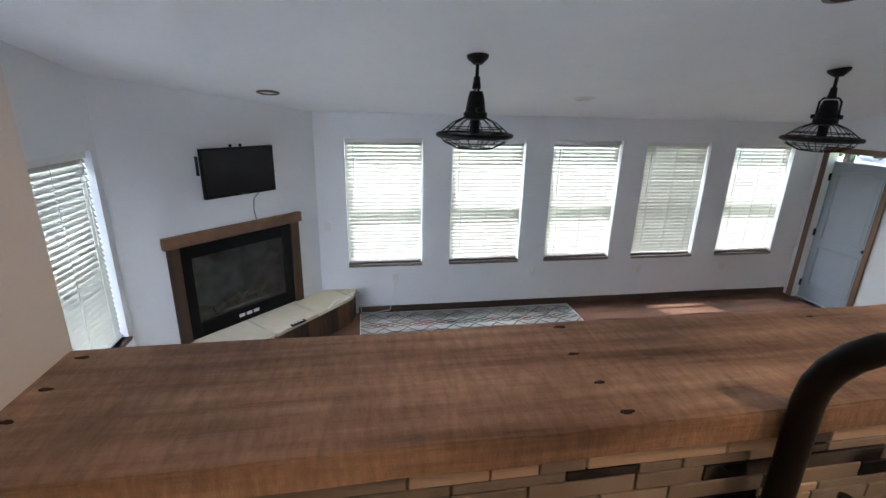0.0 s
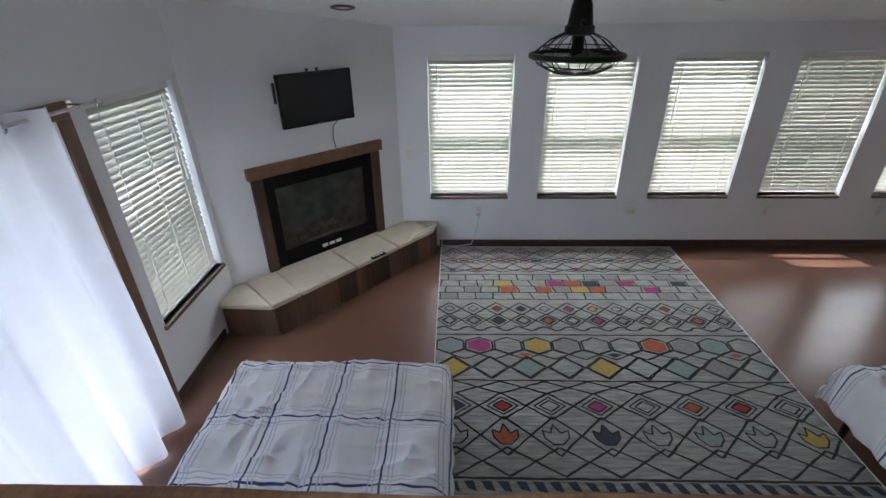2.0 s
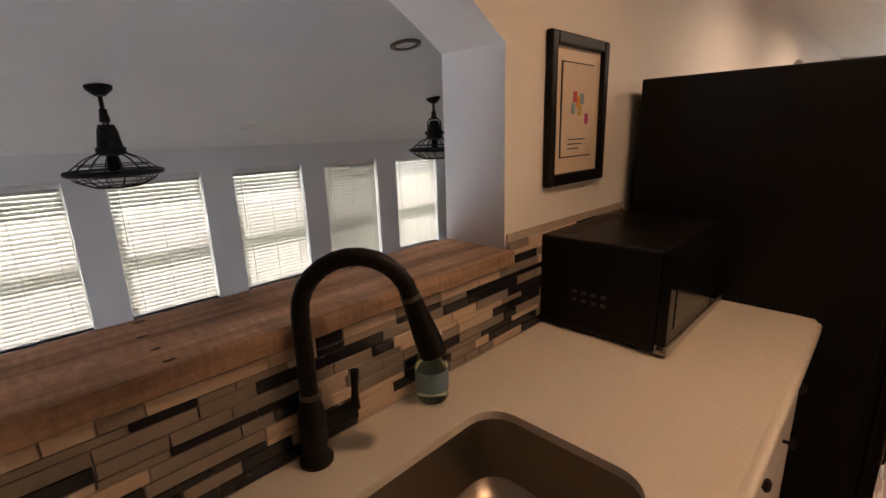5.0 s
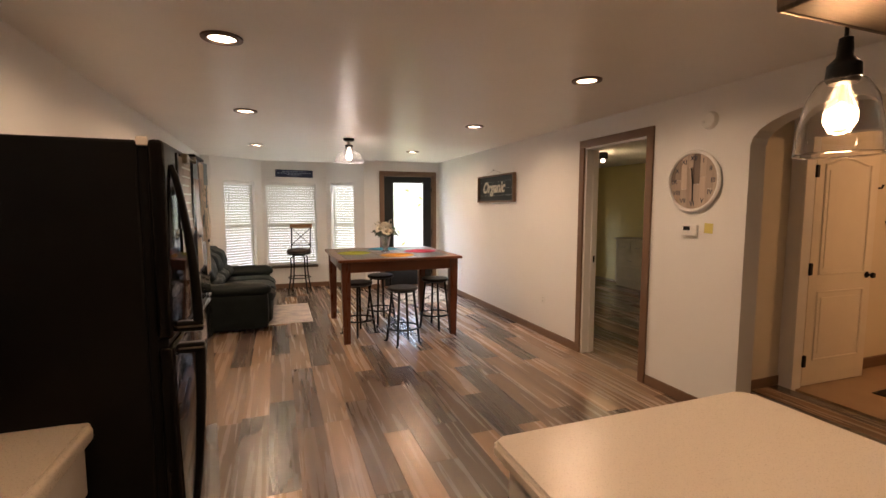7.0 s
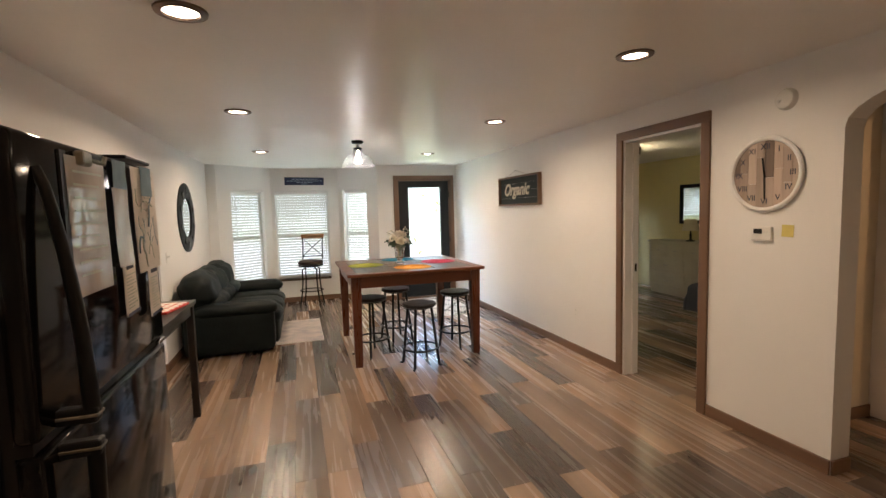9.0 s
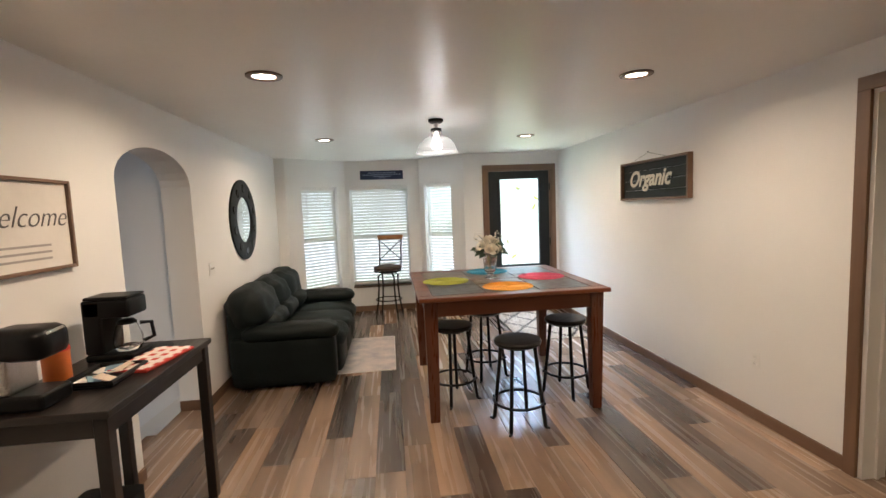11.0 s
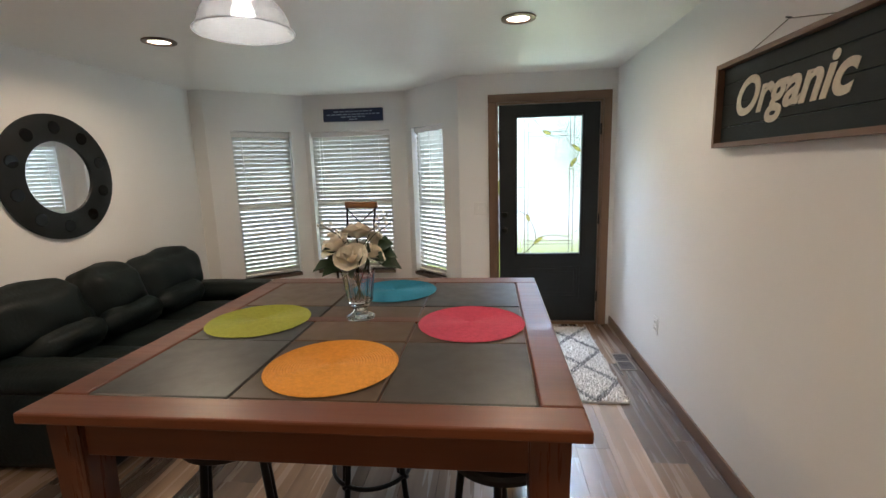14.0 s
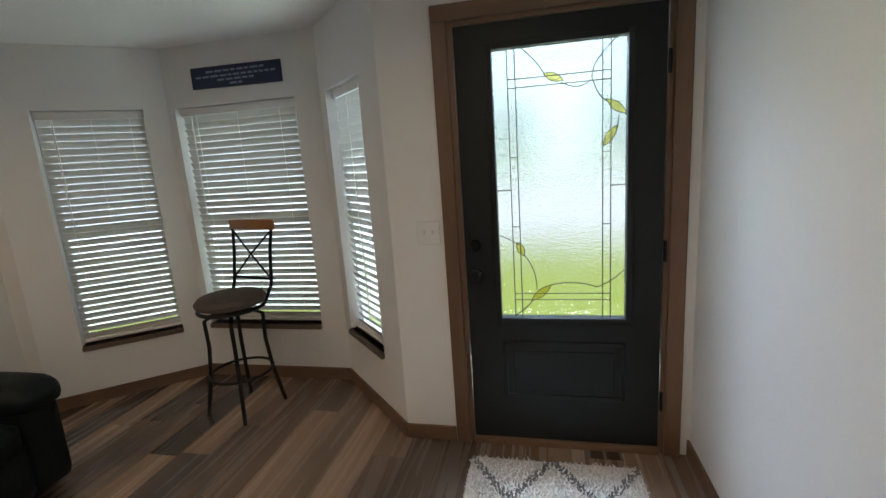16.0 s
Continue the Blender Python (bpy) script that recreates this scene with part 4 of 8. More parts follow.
# ---- doors ----
def front_door():
    d = tagged(thing("door_1", (2.76, NY + 0.03, FL)), "charcoal front door with leaded decorative glass, closed", "door", kind="structure")
    y0, y1 = NY + 0.012, NY + 0.056
    x0, x1, z0, z1 = 2.298, 3.212, FL + 0.03, 2.062
    gx0, gx1, gz0, gz1 = 2.468, 3.056, 0.672, 1.947
    part("door_slab", panel((0, y0, 0), (1, 0, 0), (0, y1 - y0, 0), rect(x0, x1, z0, z1), [rect(gx0, gx1, gz0, gz1)]), DOORPAINT, d)
    t = 0.028
    for q in ((gx0 - t, gx0, gz0 - t, gz1 + t), (gx1, gx1 + t, gz0 - t, gz1 + t), (gx0, gx1, gz0 - t, gz0), (gx0, gx1, gz1, gz1 + t)):
        part("glass_moulding", box(q[0], q[1], y0 - 0.012, y0, q[2], q[3], 0.004, 2), DOORPAINT, d)
    px0, px1, pz0, pz1 = 2.465, 3.055, 0.235, 0.545
    for q in ((px0, px0 + 0.022, pz0, pz1), (px1 - 0.022, px1, pz0, pz1), (px0, px1, pz0, pz0 + 0.022), (px0, px1, pz1 - 0.022, pz1)):
        part("panel_moulding", box(q[0], q[1], y0 - 0.008, y0 + 0.002, q[2], q[3], 0.004, 2), DOORPAINT, d)
    part("raised_panel", box(px0 + 0.05, px1 - 0.05, y0 - 0.006, y0 + 0.002, pz0 + 0.05, pz1 - 0.05, 0.005, 2), DOORPAINT, d)
    g = part("glass", box(gx0, gx1, y0 + 0.018, y0 + 0.026, gz0, gz1), PATTERNED, d, "textured leaded glass")
    g.visible_shadow = False
    yg = y0 + 0.015
    gw, gh = gx1 - gx0, gz1 - gz0
    def P(fx, fz):
        return (gx0 + gw * fx, yg, gz1 - gh * fz)
    def came(pts, r=0.0026):
        part("lead_came", tube([P(*q) for q in pts], r, 6), BRASS, d)
    def bow(p, c, q, n=10):
        return [tuple((1 - t) ** 2 * p[i] + 2 * t * (1 - t) * c[i] + t * t * q[i] for i in (0, 1)) for t in [k / n for k in range(n + 1)]]
    for fx in (0.115, 0.175, 0.825, 0.885):
        came([(fx, 0.0), (fx, 1.0)])
    for fz, fa, fb in ((0.105, 0.115, 0.885), (0.135, 0.115, 0.885), (0.905, 0.115, 0.885), (0.93, 0.115, 0.885), (0.38, 0.115, 0.175), (0.64, 0.115, 0.175), (0.50, 0.0, 0.115),
                       (0.38, 0.825, 0.885), (0.64, 0.825, 0.885), (0.50, 0.885, 1.0)):
        came([(fa, fz), (fb, fz)])
    came(bow((0.22, 0.0), (0.35, 0.05), (0.40, 0.10)))
    came(bow((0.52, 0.13), (0.66, 0.17), (0.74, 0.13)))
    came(bow((0.93, 0.0), (0.70, 0.09), (0.76, 0.14)))
    came(bow((0.76, 0.14), (0.80, 0.20), (0.87, 0.21)))
    came(bow((0.94, 0.26), (0.94, 0.34), (0.83, 0.36)))
    came(bow((0.0, 0.67), (0.10, 0.69), (0.16, 0.71)))
    came(bow((0.20, 0.75), (0.30, 0.80), (0.30, 0.89)))
    came(bow((0.42, 0.87), (0.62, 0.85), (0.78, 0.88)))
    came(bow((0.78, 0.88), (0.90, 0.86), (1.0, 0.81)))
    came(bow((0.27, 0.93), (0.20, 0.97), (0.10, 1.0)))
    amber = glassy("amber_leaf_glass", (0.75, 0.68, 0.22), rough=0.1)
    for (ax, az), (bx, bz) in (((0.39, 0.095), (0.54, 0.125)), ((0.85, 0.20), (1.0, 0.255)), ((0.83, 0.36), (0.93, 0.29)), ((0.15, 0.70), (0.20, 0.755)), ((0.25, 0.935), (0.42, 0.87))):
        bm = bmesh.new()
        dx, dz = bx - ax, (bz - az) * gh / gw
        top_, bot = [], []
        for k in range(9):
            t = k / 8
            wv = 0.03 * math.sin(math.pi * t)
            l = math.hypot(dx, dz)
            for lst, sg in ((top_, 1), (bot, -1)):
                fx = ax + dx * t - dz / l * wv * sg
                fz = az + ((bz - az) * gh / gw * t + dx / l * wv * sg) * gw / gh
                lst.append((fx, fz))
        loop = top_ + bot[::-1][1:-1]
        A = [bm.verts.new((P(*q)[0], yg - 0.002, P(*q)[2])) for q in loop]
        B = [bm.verts.new((P(*q)[0], yg + 0.002, P(*q)[2])) for q in loop]
        bm.faces.new(A)
        bm.faces.new(B[::-1])
        for i in range(len(A)):
            j = (i + 1) % len(A)
            bm.faces.new((A[i], A[j], B[j], B[i]))
        lf = part("leaf_glass", bm, amber, d, "amber glass leaf")
        lf.visible_shadow = False
        came(top_, 0.002)
        came(bot, 0.002)
    kn = part("door_knob", lathe([(0.0, 0), (0.03, 0.0), (0.03, 0.006), (0.012, 0.012), (0.012, 0.03), (0.026, 0.04), (0.028, 0.055), (0.018, 0.066), (0, 0.068)], seg=20), BLACK, d, "black round knob", True)
    kn.matrix_basis = Matrix.Translation((2.35, y0, 0.905)) @ pose(0, 0, 0, 90, 0, 0)
    kn = part("deadbolt", lathe([(0.0, 0), (0.03, 0.0), (0.03, 0.012), (0.022, 0.02), (0, 0.02)], seg=20), BLACK, d, "black deadbolt", True)
    kn.matrix_basis = Matrix.Translation((2.35, y0, 1.05)) @ pose(0, 0, 0, 90, 0, 0)
    for z in (0.25, 1.0, 1.82):
        part("hinge", rod((3.222, y0 - 0.006, z - 0.05), (3.222, y0 - 0.006, z + 0.05), 0.008), BLACK, d, "black hinge")
    for q in ((2.265, 2.294, FL, 2.09), (3.216, 3.245, FL, 2.09)):
        part("door_jamb", box(q[0], q[1], NY + 0.002, NY + 0.14, q[2], q[3]), TRIM, d)
    part("head_jamb", box(2.294, 3.216, NY + 0.002, NY + 0.14, 2.066, 2.09), TRIMX, d)
    part("threshold", box(2.294, 3.216, NY - 0.02, NY + 0.14, FL, FL + 0.026, 0.005), TRIMX, d, "wooden threshold")


front_door()


def panel_door(name, mat, label, m, w=0.80, h=2.02, t=0.036, arched=True, knob_side=1):
    """A moulded two-panel interior door, built with its hinge edge at the origin and its face to -y."""
    d = tagged(thing(name), label, "door", kind="structure")
    part("door_slab", box(0, w, 0, t, 0, h, 0.002, 1), mat, d)
    for side in (-1, 1):
        y = 0.0 if side < 0 else t
        for z0, z1, arc in ((0.22, 0.80, False), (0.95, h - 0.16, arched)):
            a, b = 0.11, w - 0.11
            pts = [(a, y, z0), (b, y, z0), (b, y, z1)]
            if arc:
                pts += [(b + (a - b) * k / 12, y, z1 + 0.05 * math.sin(math.pi * k / 12) ** 2) for k in range(1, 12)]
            pts.append((a, y, z1))
            part("panel_moulding", tube(pts, 0.011, 8, True), mat, d)
            pin = [(a + 0.05, z0 + 0.05), (b - 0.05, z0 + 0.05), (b - 0.05, z1 - 0.05), (a + 0.05, z1 - 0.05)]
            part("raised_panel", panel((0, y, 0), (1, 0, 0), (0, side * 0.005, 0), pin), mat, d)
        kb = part("door_knob", lathe([(0.028, 0.0), (0.028, 0.006), (0.011, 0.012), (0.011, 0.03), (0.026, 0.042), (0.022, 0.058), (0, 0.062)], seg=18), BLACK, d, "black knob", True)
        kb.matrix_basis = Matrix.Translation((w - 0.06, y, 0.92)) @ pose(0, 0, 0, 90 * (1 if side < 0 else -1), 0, 0)
    for z in (0.22, 1.0, 1.80):
        part("hinge", box(-0.022, 0.012, -0.020, 0.012, z - 0.05, z + 0.05, 0.003, 1), BLACK, d, "black hinge")
    d.matrix_basis = m
    return d


panel_door("door_2", CREAMDOOR, "cream two-panel bathroom door standing open", Matrix.Translation((HX + 0.125, 2.935, FL + 0.01)) @ pose(0, 0, 0, 0, 0, -1.5), w=0.79)
panel_door("door_3", GREYDOOR, "grey two-panel door, nearly closed", Matrix.Translation((-5.69, LNY + 0.10, LF + 0.01)) @ pose(0, 0, 0, 0, 0, 2.0), w=0.775)

# patio door behind the curtain
pd = tagged(thing("door_4", (-2.2, LSY, LF)), "glazed patio door in dark wood frame", "door", kind="structure")
for q in ((-3.12, -3.02, LF, 1.06), (-1.40, -1.30, LF, 1.06), (-2.26, -2.16, LF, 0.96), (-3.02, -1.40, 0.96, 1.06), (-3.02, -1.40, LF, LF + 0.10)):
    part("door_frame", box(q[0], q[1], LSY - 0.10, LSY - 0.03, q[2], q[3], 0.004, 1), DARKTRIM, pd)
for a, b in ((-3.02, -2.26), (-2.16, -1.40)):
    g = part("pane", box(a, b, LSY - 0.068, LSY - 0.062, LF + 0.10, 0.96), GLASS, pd)
    g.visible_shadow = False
part("handle", box(-3.08, -3.05, LSY - 0.03, LSY + 0.012, -0.15, 0.03, 0.006), BLACK, pd, "black handle")
casing("patio_door_trim", "y", LSY, 1, -3.12, -1.30, LF, 1.06, 0.09)


# ---- sunken room: fireplace, hearth, screen ----
def D(uu, nn, z):
    return LW_DIAG0 + ud * uu + nd * nn + Vector((0, 0, z))


DM = Matrix(((ud.x, nd.x, 0, LW_DIAG0.x), (ud.y, nd.y, 0, LW_DIAG0.y), (0, 0, 1, 0), (0, 0, 0, 1)))


def dbox(u0, u1, n0, n1, z0, z1, bev=0.0):
    return box(u0, u1, n0, n1, z0, z1, bev, 2, m=DM)


HZ = -0.77
fp = thing("fireplace", D(1.09, 0, HZ), "black insert fireplace with rough brown wood surround", "fireplace")
for q in ((0.37, 0.475), (1.70, 1.805)):
    part("surround_post", dbox(q[0], q[1], 0.002, 0.045, HZ, 0.20, 0.005), BARNV, fp, "rough brown wood post")
part("surround_header", dbox(0.34, 1.84, 0.002, 0.06, 0.20, 0.31, 0.006), BARND, fp, "rough brown wood header")
for q in ((0.475, 0.58, HZ, 0.20), (1.60, 1.70, HZ, 0.20), (0.58, 1.60, 0.06, 0.20), (0.58, 1.60, HZ, -0.62)):
    part("insert_frame", dbox(q[0], q[1], -0.02, 0.022, q[2], q[3], 0.004), BLACKM, fp)
# firebrick colour lightened to grey-green to imitate the reflection in the glass
part("firebox", dbox(0.50, 1.68, -0.095, -0.088, -0.74, 0.16), surf("reflection_grey_firebrick", (0.22, 0.23, 0.21), (0.07, 0.075, 0.07), scale=7, rough=0.8, bump=0.3), fp)
FIREGLASS = glassy("smoked_glass", (0.62, 0.63, 0.61), rough=0.03)
part("glass_door", dbox(0.58, 1.09, 0.0, 0.006, -0.62, 0.06), FIREGLASS, fp, "smoked glass door")
part("glass_door", dbox(1.09, 1.60, 0.0, 0.006, -0.62, 0.06), FIREGLASS, fp, "smoked glass door")
for k in range(5):
    part("log", rod(D(0.75 + 0.12 * k, -0.03, -0.55 + 0.05 * (k % 2)), D(1.05 + 0.08 * k, -0.055, -0.52 + 0.06 * ((k + 1) % 2)), 0.028, 0.024, 8), surf("pale_log", (0.30, 0.27, 0.22), (0.12, 0.10, 0.08), scale=9, rough=0.9), fp, smooth=True)
part("grate_bar", dbox(0.85, 1.35, -0.03, -0.02, -0.60, -0.585), STEEL, fp)
for k in range(3):
    part("vent_label", dbox(0.98 + 0.085 * k, 1.045 + 0.085 * k, 0.022, 0.025, -0.71, -0.675), PLASTIC, fp, "white printed label")

he = thing("hearth", D(1.0, 0.4, LF), "raised hearth of cream stone slabs on dark barn boards", "hearth")
HE = [(-4.02, LSY + 0.002), (-4.00, -1.52), (-5.59, -0.14), (LWX + 0.002, -0.09)]
inner = [Vector((*q, 0)) for q in HE]
back = [Vector((-4.35, LSY + 0.004, 0)), LW_DIAG0 + nd * 0.004, None, Vector((LWX + 0.004, -0.53, 0))]
F1, F2 = inner[1], inner[2]
def fr(t):
    return F1.lerp(F2, t)
def bk(p):
    k = (p - LW_DIAG0).dot(nd)
    return p - nd * (k - 0.006)
slabs = [[inner[0], inner[1], bk(inner[1]), Vector((-4.34, LSY + 0.006, 0))]]
for t0, t1 in ((0.0, 0.145), (0.145, 0.45), (0.45, 0.73), (0.73, 1.0)):
    slabs.append([fr(t0), fr(t1), bk(fr(t1)), bk(fr(t0))])
slabs.append([inner[2], inner[3], Vector((LWX + 0.006, -0.52, 0)), bk(inner[2])])
for s in slabs:
    c = sum(s, Vector()) / 4
    pts = [c + (q - c) * (1 - 0.008 / max((q - c).length, 0.05)) for q in s]
    bm = prism([(q.x, q.y) for q in pts], HZ - 0.045, HZ)
    bmesh.ops.bevel(bm, geom=list(bm.edges), offset=0.008, segments=2, affect="EDGES")
    part("stone_slab", bm, SLAB, he, "cream stone slab")
core = [c + (Vector((-5.3, -1.5, 0)) - c).normalized() * 0.05 for c in inner]
part("core", prism([(q.x, q.y) for q in core] + [(LWX + 0.01, -0.51), (-4.36, LSY + 0.01)], LF, HZ - 0.046), DARKTRIM, he)
for A, B in zip(core, core[1:]):
    L = (B - A).length
    n = max(1, round(L / 0.22))
    dv = (B - A).normalized()
    ov = Vector((dv.y, -dv.x, 0))
    ov = ov if ov.dot(Vector((1, 1, 0))) > 0 else -ov
    for k in range(n):
        p, q = A + dv * (L * k / n + 0.002), A + dv * (L * (k + 1) / n - 0.002)
        part("board", prism([(v_.x, v_.y) for v_ in (p, q, q + ov * 0.02, p + ov * 0.02)], LF + 0.002, HZ - 0.047), BARNV, he)

tv = thing("television", D(1.04, 0.2, 0.64), "flat black wall-mounted television on an arm", "television")
part("bezel", dbox(0.676, 1.41, 0.205, 0.245, 0.642, 1.095, 0.006), BLACKM, tv)
part("screen", dbox(0.69, 1.396, 0.245, 0.2475, 0.665, 1.083), SCREEN, tv, "dark glossy screen")
part("mount_arm", dbox(0.90, 1.18, 0.02, 0.205, 0.83, 0.87, 0.004), BLACK, tv)
part("wall_plate", dbox(0.95, 1.13, 0.0, 0.02, 0.75, 0.98, 0.003), BLACK, tv)
for uu in (0.98, 1.08):
    part("bracket_hook", dbox(uu, uu + 0.022, 0.19, 0.21, 1.06, 1.12, 0.004), BLACK, tv)
part("side_bracket", dbox(0.655, 0.67, 0.18, 0.215, 0.86, 1.03, 0.003), BLACK, tv)
part("logo_bar", dbox(1.02, 1.07, 0.2452, 0.2462, 0.65, 0.656), STEEL, tv)
part("power_cable", tube([D(1.25, 0.2, 0.64), D(1.265, 0.06, 0.55), D(1.27, 0.03, 0.42), D(1.27, 0.065, 0.31)], 0.007, 6), OFFCORD, tv, smooth=True)
rc = thing("remote_control", D(1.35, 0.55, HZ), "black remote control lying on the hearth", "remote control")
part("case", dbox(1.26, 1.44, 0.50, 0.545, HZ, HZ + 0.02, 0.006), BLACKM, rc)
for k in range(4):
    part("button", dbox(1.28 + 0.035 * k, 1.295 + 0.035 * k, 0.513, 0.532, HZ + 0.02, HZ + 0.023), PLASTIC, rc)
cable = thing("white_cable", (-5.7, 0.0, HZ), "white cable trailing over the hearth to an outlet", "cable")
part("cord", tube([(-5.25, -0.42, HZ + 0.006), (-5.45, -0.36, HZ + 0.006), (-5.72, -0.12, HZ + 0.006), (-5.80, -0.055, HZ - 0.05), (-5.80, -0.05, LF + 0.03), (-5.78, 0.12, LF + 0.03), (-5.80, 0.32, LF + 0.05), (-5.82, 0.38, LF + 0.25), (-5.835, 0.40, -0.70)], 0.006, 6), PLASTIC, cable, smooth=True)
part("plug", box(-5.84, -5.80, 0.385, 0.42, -0.71, -0.67, 0.004), PLASTIC, cable)


def wall_plate(name, label, cat, centre, normal, kind, w=0.075, h=0.118):
    """Outlets and switches: a plate with its sockets or rockers."""
    n = Vector(normal)
    s = Vector((-n.y, n.x, 0))
    M = Matrix(((s.x, n.x, 0, centre[0]), (s.y, n.y, 0, centre[1]), (0, 0, 1, centre[2]), (0, 0, 0, 1)))
    r_ = thing(name, centre, label, cat)
    part("plate", box(-w / 2, w / 2, 0, 0.006, -h / 2, h / 2, 0.003, 2, m=M), PLASTIC, r_)
    cols = [0.0] if w < 0.1 else [-0.023, 0.023]
    for c in cols:
        if kind == "outlet":
            for z in (-0.022, 0.022):
                part("socket", box(c - 0.016, c + 0.016, 0.006, 0.009, z - 0.014, z + 0.014, 0.004, 2, m=M), PLASTIC, r_)
                for dx in (-0.006, 0.006):
                    part("slot", box(c + dx - 0.0012, c + dx + 0.0012, 0.009, 0.0095, z - 0.004, z + 0.006, m=M), INK, r_)
        else:
            part("toggle", box(c - 0.005, c + 0.005, 0.006, 0.018, -0.004, 0.014, 0.002, 1, m=M), PLASTIC, r_)
    return r_


for y in (0.405, 3.856, 5.20):
    wall_plate("outlet", "white wall outlet below a window", "outlet", (LWX, y, -0.64), (1, 0, 0), "outlet")
wall_plate("outlet", "double white outlet below a window", "outlet", (LWX, 2.25, -0.615), (1, 0, 0), "outlet", w=0.12)
wall_plate("light_switch", "white switch beside the corner", "switch", (LWX, -0.415, 0.065), (1, 0, 0), "switch")
wall_plate("outlet", "white outlet near the floor", "outlet", (EX, 5.08, 0.40), (-1, 0, 0), "outlet")
wall_plate("outlet", "white outlet near the front door", "outlet", (EX, 7.61, 0.39), (-1, 0, 0), "outlet")
wall_plate("light_switch", "white double switch beside the arch", "switch", (WX, 6.38, 1.11), (1, 0, 0), "switch", w=0.12)
wall_plate("light_switch", "white double switch beside the front door", "switch", (2.118, NY, 1.12), (0, -1, 0), "switch", w=0.12)


def caged_fan(m):
    """An old-fashioned caged ceiling fan on a sloping ceiling."""
    f = thing("caged_ceiling_fan", (0, 0, 0), "black caged industrial ceiling fan, switched off", "ceiling fan", "caged ceiling fans")
    cn = part("canopy", lathe([(0.0, 0.0), (0.078, 0.0), (0.074, -0.02), (0.03, -0.06), (0.0, -0.06)], seg=24), BLACK, f, smooth=True)
    cn.matrix_basis = pose(0, 0, 0, 0, -10, 0)
    part("down_rod", rod((0, 0, -0.05), (0, 0, -0.20), 0.013), BLACK, f)
    part("coupling", lathe([(0, -0.14), (0.022, -0.14), (0.024, -0.17), (0.03, -0.20), (0.03, -0.225), (0, -0.225)], seg=16), BLACK, f, smooth=True)
    part("yoke", tube([(-0.075, 0, -0.36), (-0.072, 0, -0.25), (-0.05, 0, -0.222), (0.05, 0, -0.222), (0.072, 0, -0.25), (0.075, 0, -0.36)], 0.008, 8), BLACK, f, smooth=True)
    part("motor_housing", lathe([(0, -0.235), (0.045, -0.24), (0.058, -0.28), (0.072, -0.38), (0.085, -0.39), (0.085, -0.43), (0.06, -0.44), (0, -0.445)], seg=28), BLACK, f, smooth=True)
    for sx in (-1, 1):
        part("yoke_knob", rod((sx * 0.07, 0, -0.37), (sx * 0.105, 0, -0.37), 0.02, 0.016), BLACK, f)
    R = 0.265
    part("outer_ring", tube([(R * math.cos(a), R * math.sin(a), -0.55) for a in [2 * math.pi * k / 48 for k in range(48)]], 0.019, 8, True), BLACK, f, smooth=True)
    part("inner_band", tube([(0.20 * math.cos(a), 0.20 * math.sin(a), -0.50) for a in [2 * math.pi * k / 40 for k in range(40)]], 0.004, 6, True), BLACK, f)
    for k in range(16):
        a = 2 * math.pi * k / 16
        c, s_ = math.cos(a), math.sin(a)
        part("cage_wire", tube([(0.085 * c, 0.085 * s_, -0.425), (0.16 * c, 0.16 * s_, -0.46), (R * c, R * s_, -0.545), (0.225 * c, 0.225 * s_, -0.60), (0.13 * c, 0.13 * s_, -0.645), (0.02 * c, 0.02 * s_, -0.655)], 0.0035, 5), BLACK, f)
    for rr, z in ((0.225, -0.60), (0.13, -0.645)):
        part("cage_hoop", tube([(rr * math.cos(a), rr * math.sin(a), z) for a in [2 * math.pi * k / 36 for k in range(36)]], 0.0035, 5, True), BLACK, f)
    for k in range(3):
        b = part("fan_blade", box(0.03, 0.19, -0.05, 0.05, -0.004, 0.004, 0.002, 1), BLACK, f)
        b.matrix_basis = Matrix.Translation((0, 0, -0.54)) @ pose(0, 0, 0, 14, 0, 120 * k + 20)
    part("hub", lathe([(0, -0.44), (0.035, -0.44), (0.035, -0.57), (0, -0.585)], seg=16), BLACK, f, smooth=True)
    f.matrix_basis = m @ Matrix.Diagonal((0.95, 0.95, 0.93, 1))
    return f


fan = caged_fan(Matrix.Translation((-3.49, 0.80, slope_z(-3.49))))
copy_thing(fan, Matrix.Translation((-3.42, 3.56, slope_z(-3.42))) @ pose(0, 0, 0, 0, 0, 25))


def can_light(name, at, lit, tilt=0.0, power=9.0, ring=None, color=(1.0, 0.73, 0.46), group="recessed ceiling lights"):
    c = thing(name, at, "lit recessed ceiling light with bronze trim ring" if lit else "unlit recessed light with white trim", "ceiling light", group)
    R = Matrix.Translation(at) @ pose(0, 0, 0, 0, tilt, 0)
    bm = lathe([(0.065, 0.0), (0.07, -0.012), (0.098, -0.008), (0.10, 0.0), (0.065, 0.0)], seg=36)
    bmesh.ops.transform(bm, matrix=R, verts=list(bm.verts))
    part("trim_ring", bm, ring or WHITE, c, smooth=True)
    bm = lathe([(0.0, -0.007), (0.045, -0.0065), (0.066, -0.002), (0.066, 0.0)], seg=30)
    bmesh.ops.transform(bm, matrix=R, verts=list(bm.verts))
    part("lens", bm, LENS if lit else OFFLENS, c, smooth=True)
    if lit:
        l = new("can_lamp", bpy.data.lights.new("can_lamp", "AREA"))
        l.data.shape, l.data.size, l.data.energy, l.data.color = "DISK", 0.10, power, color
        l.data.spread = radians(165)
        l.matrix_world = Matrix.Translation((at[0], at[1], at[2] - 0.016))


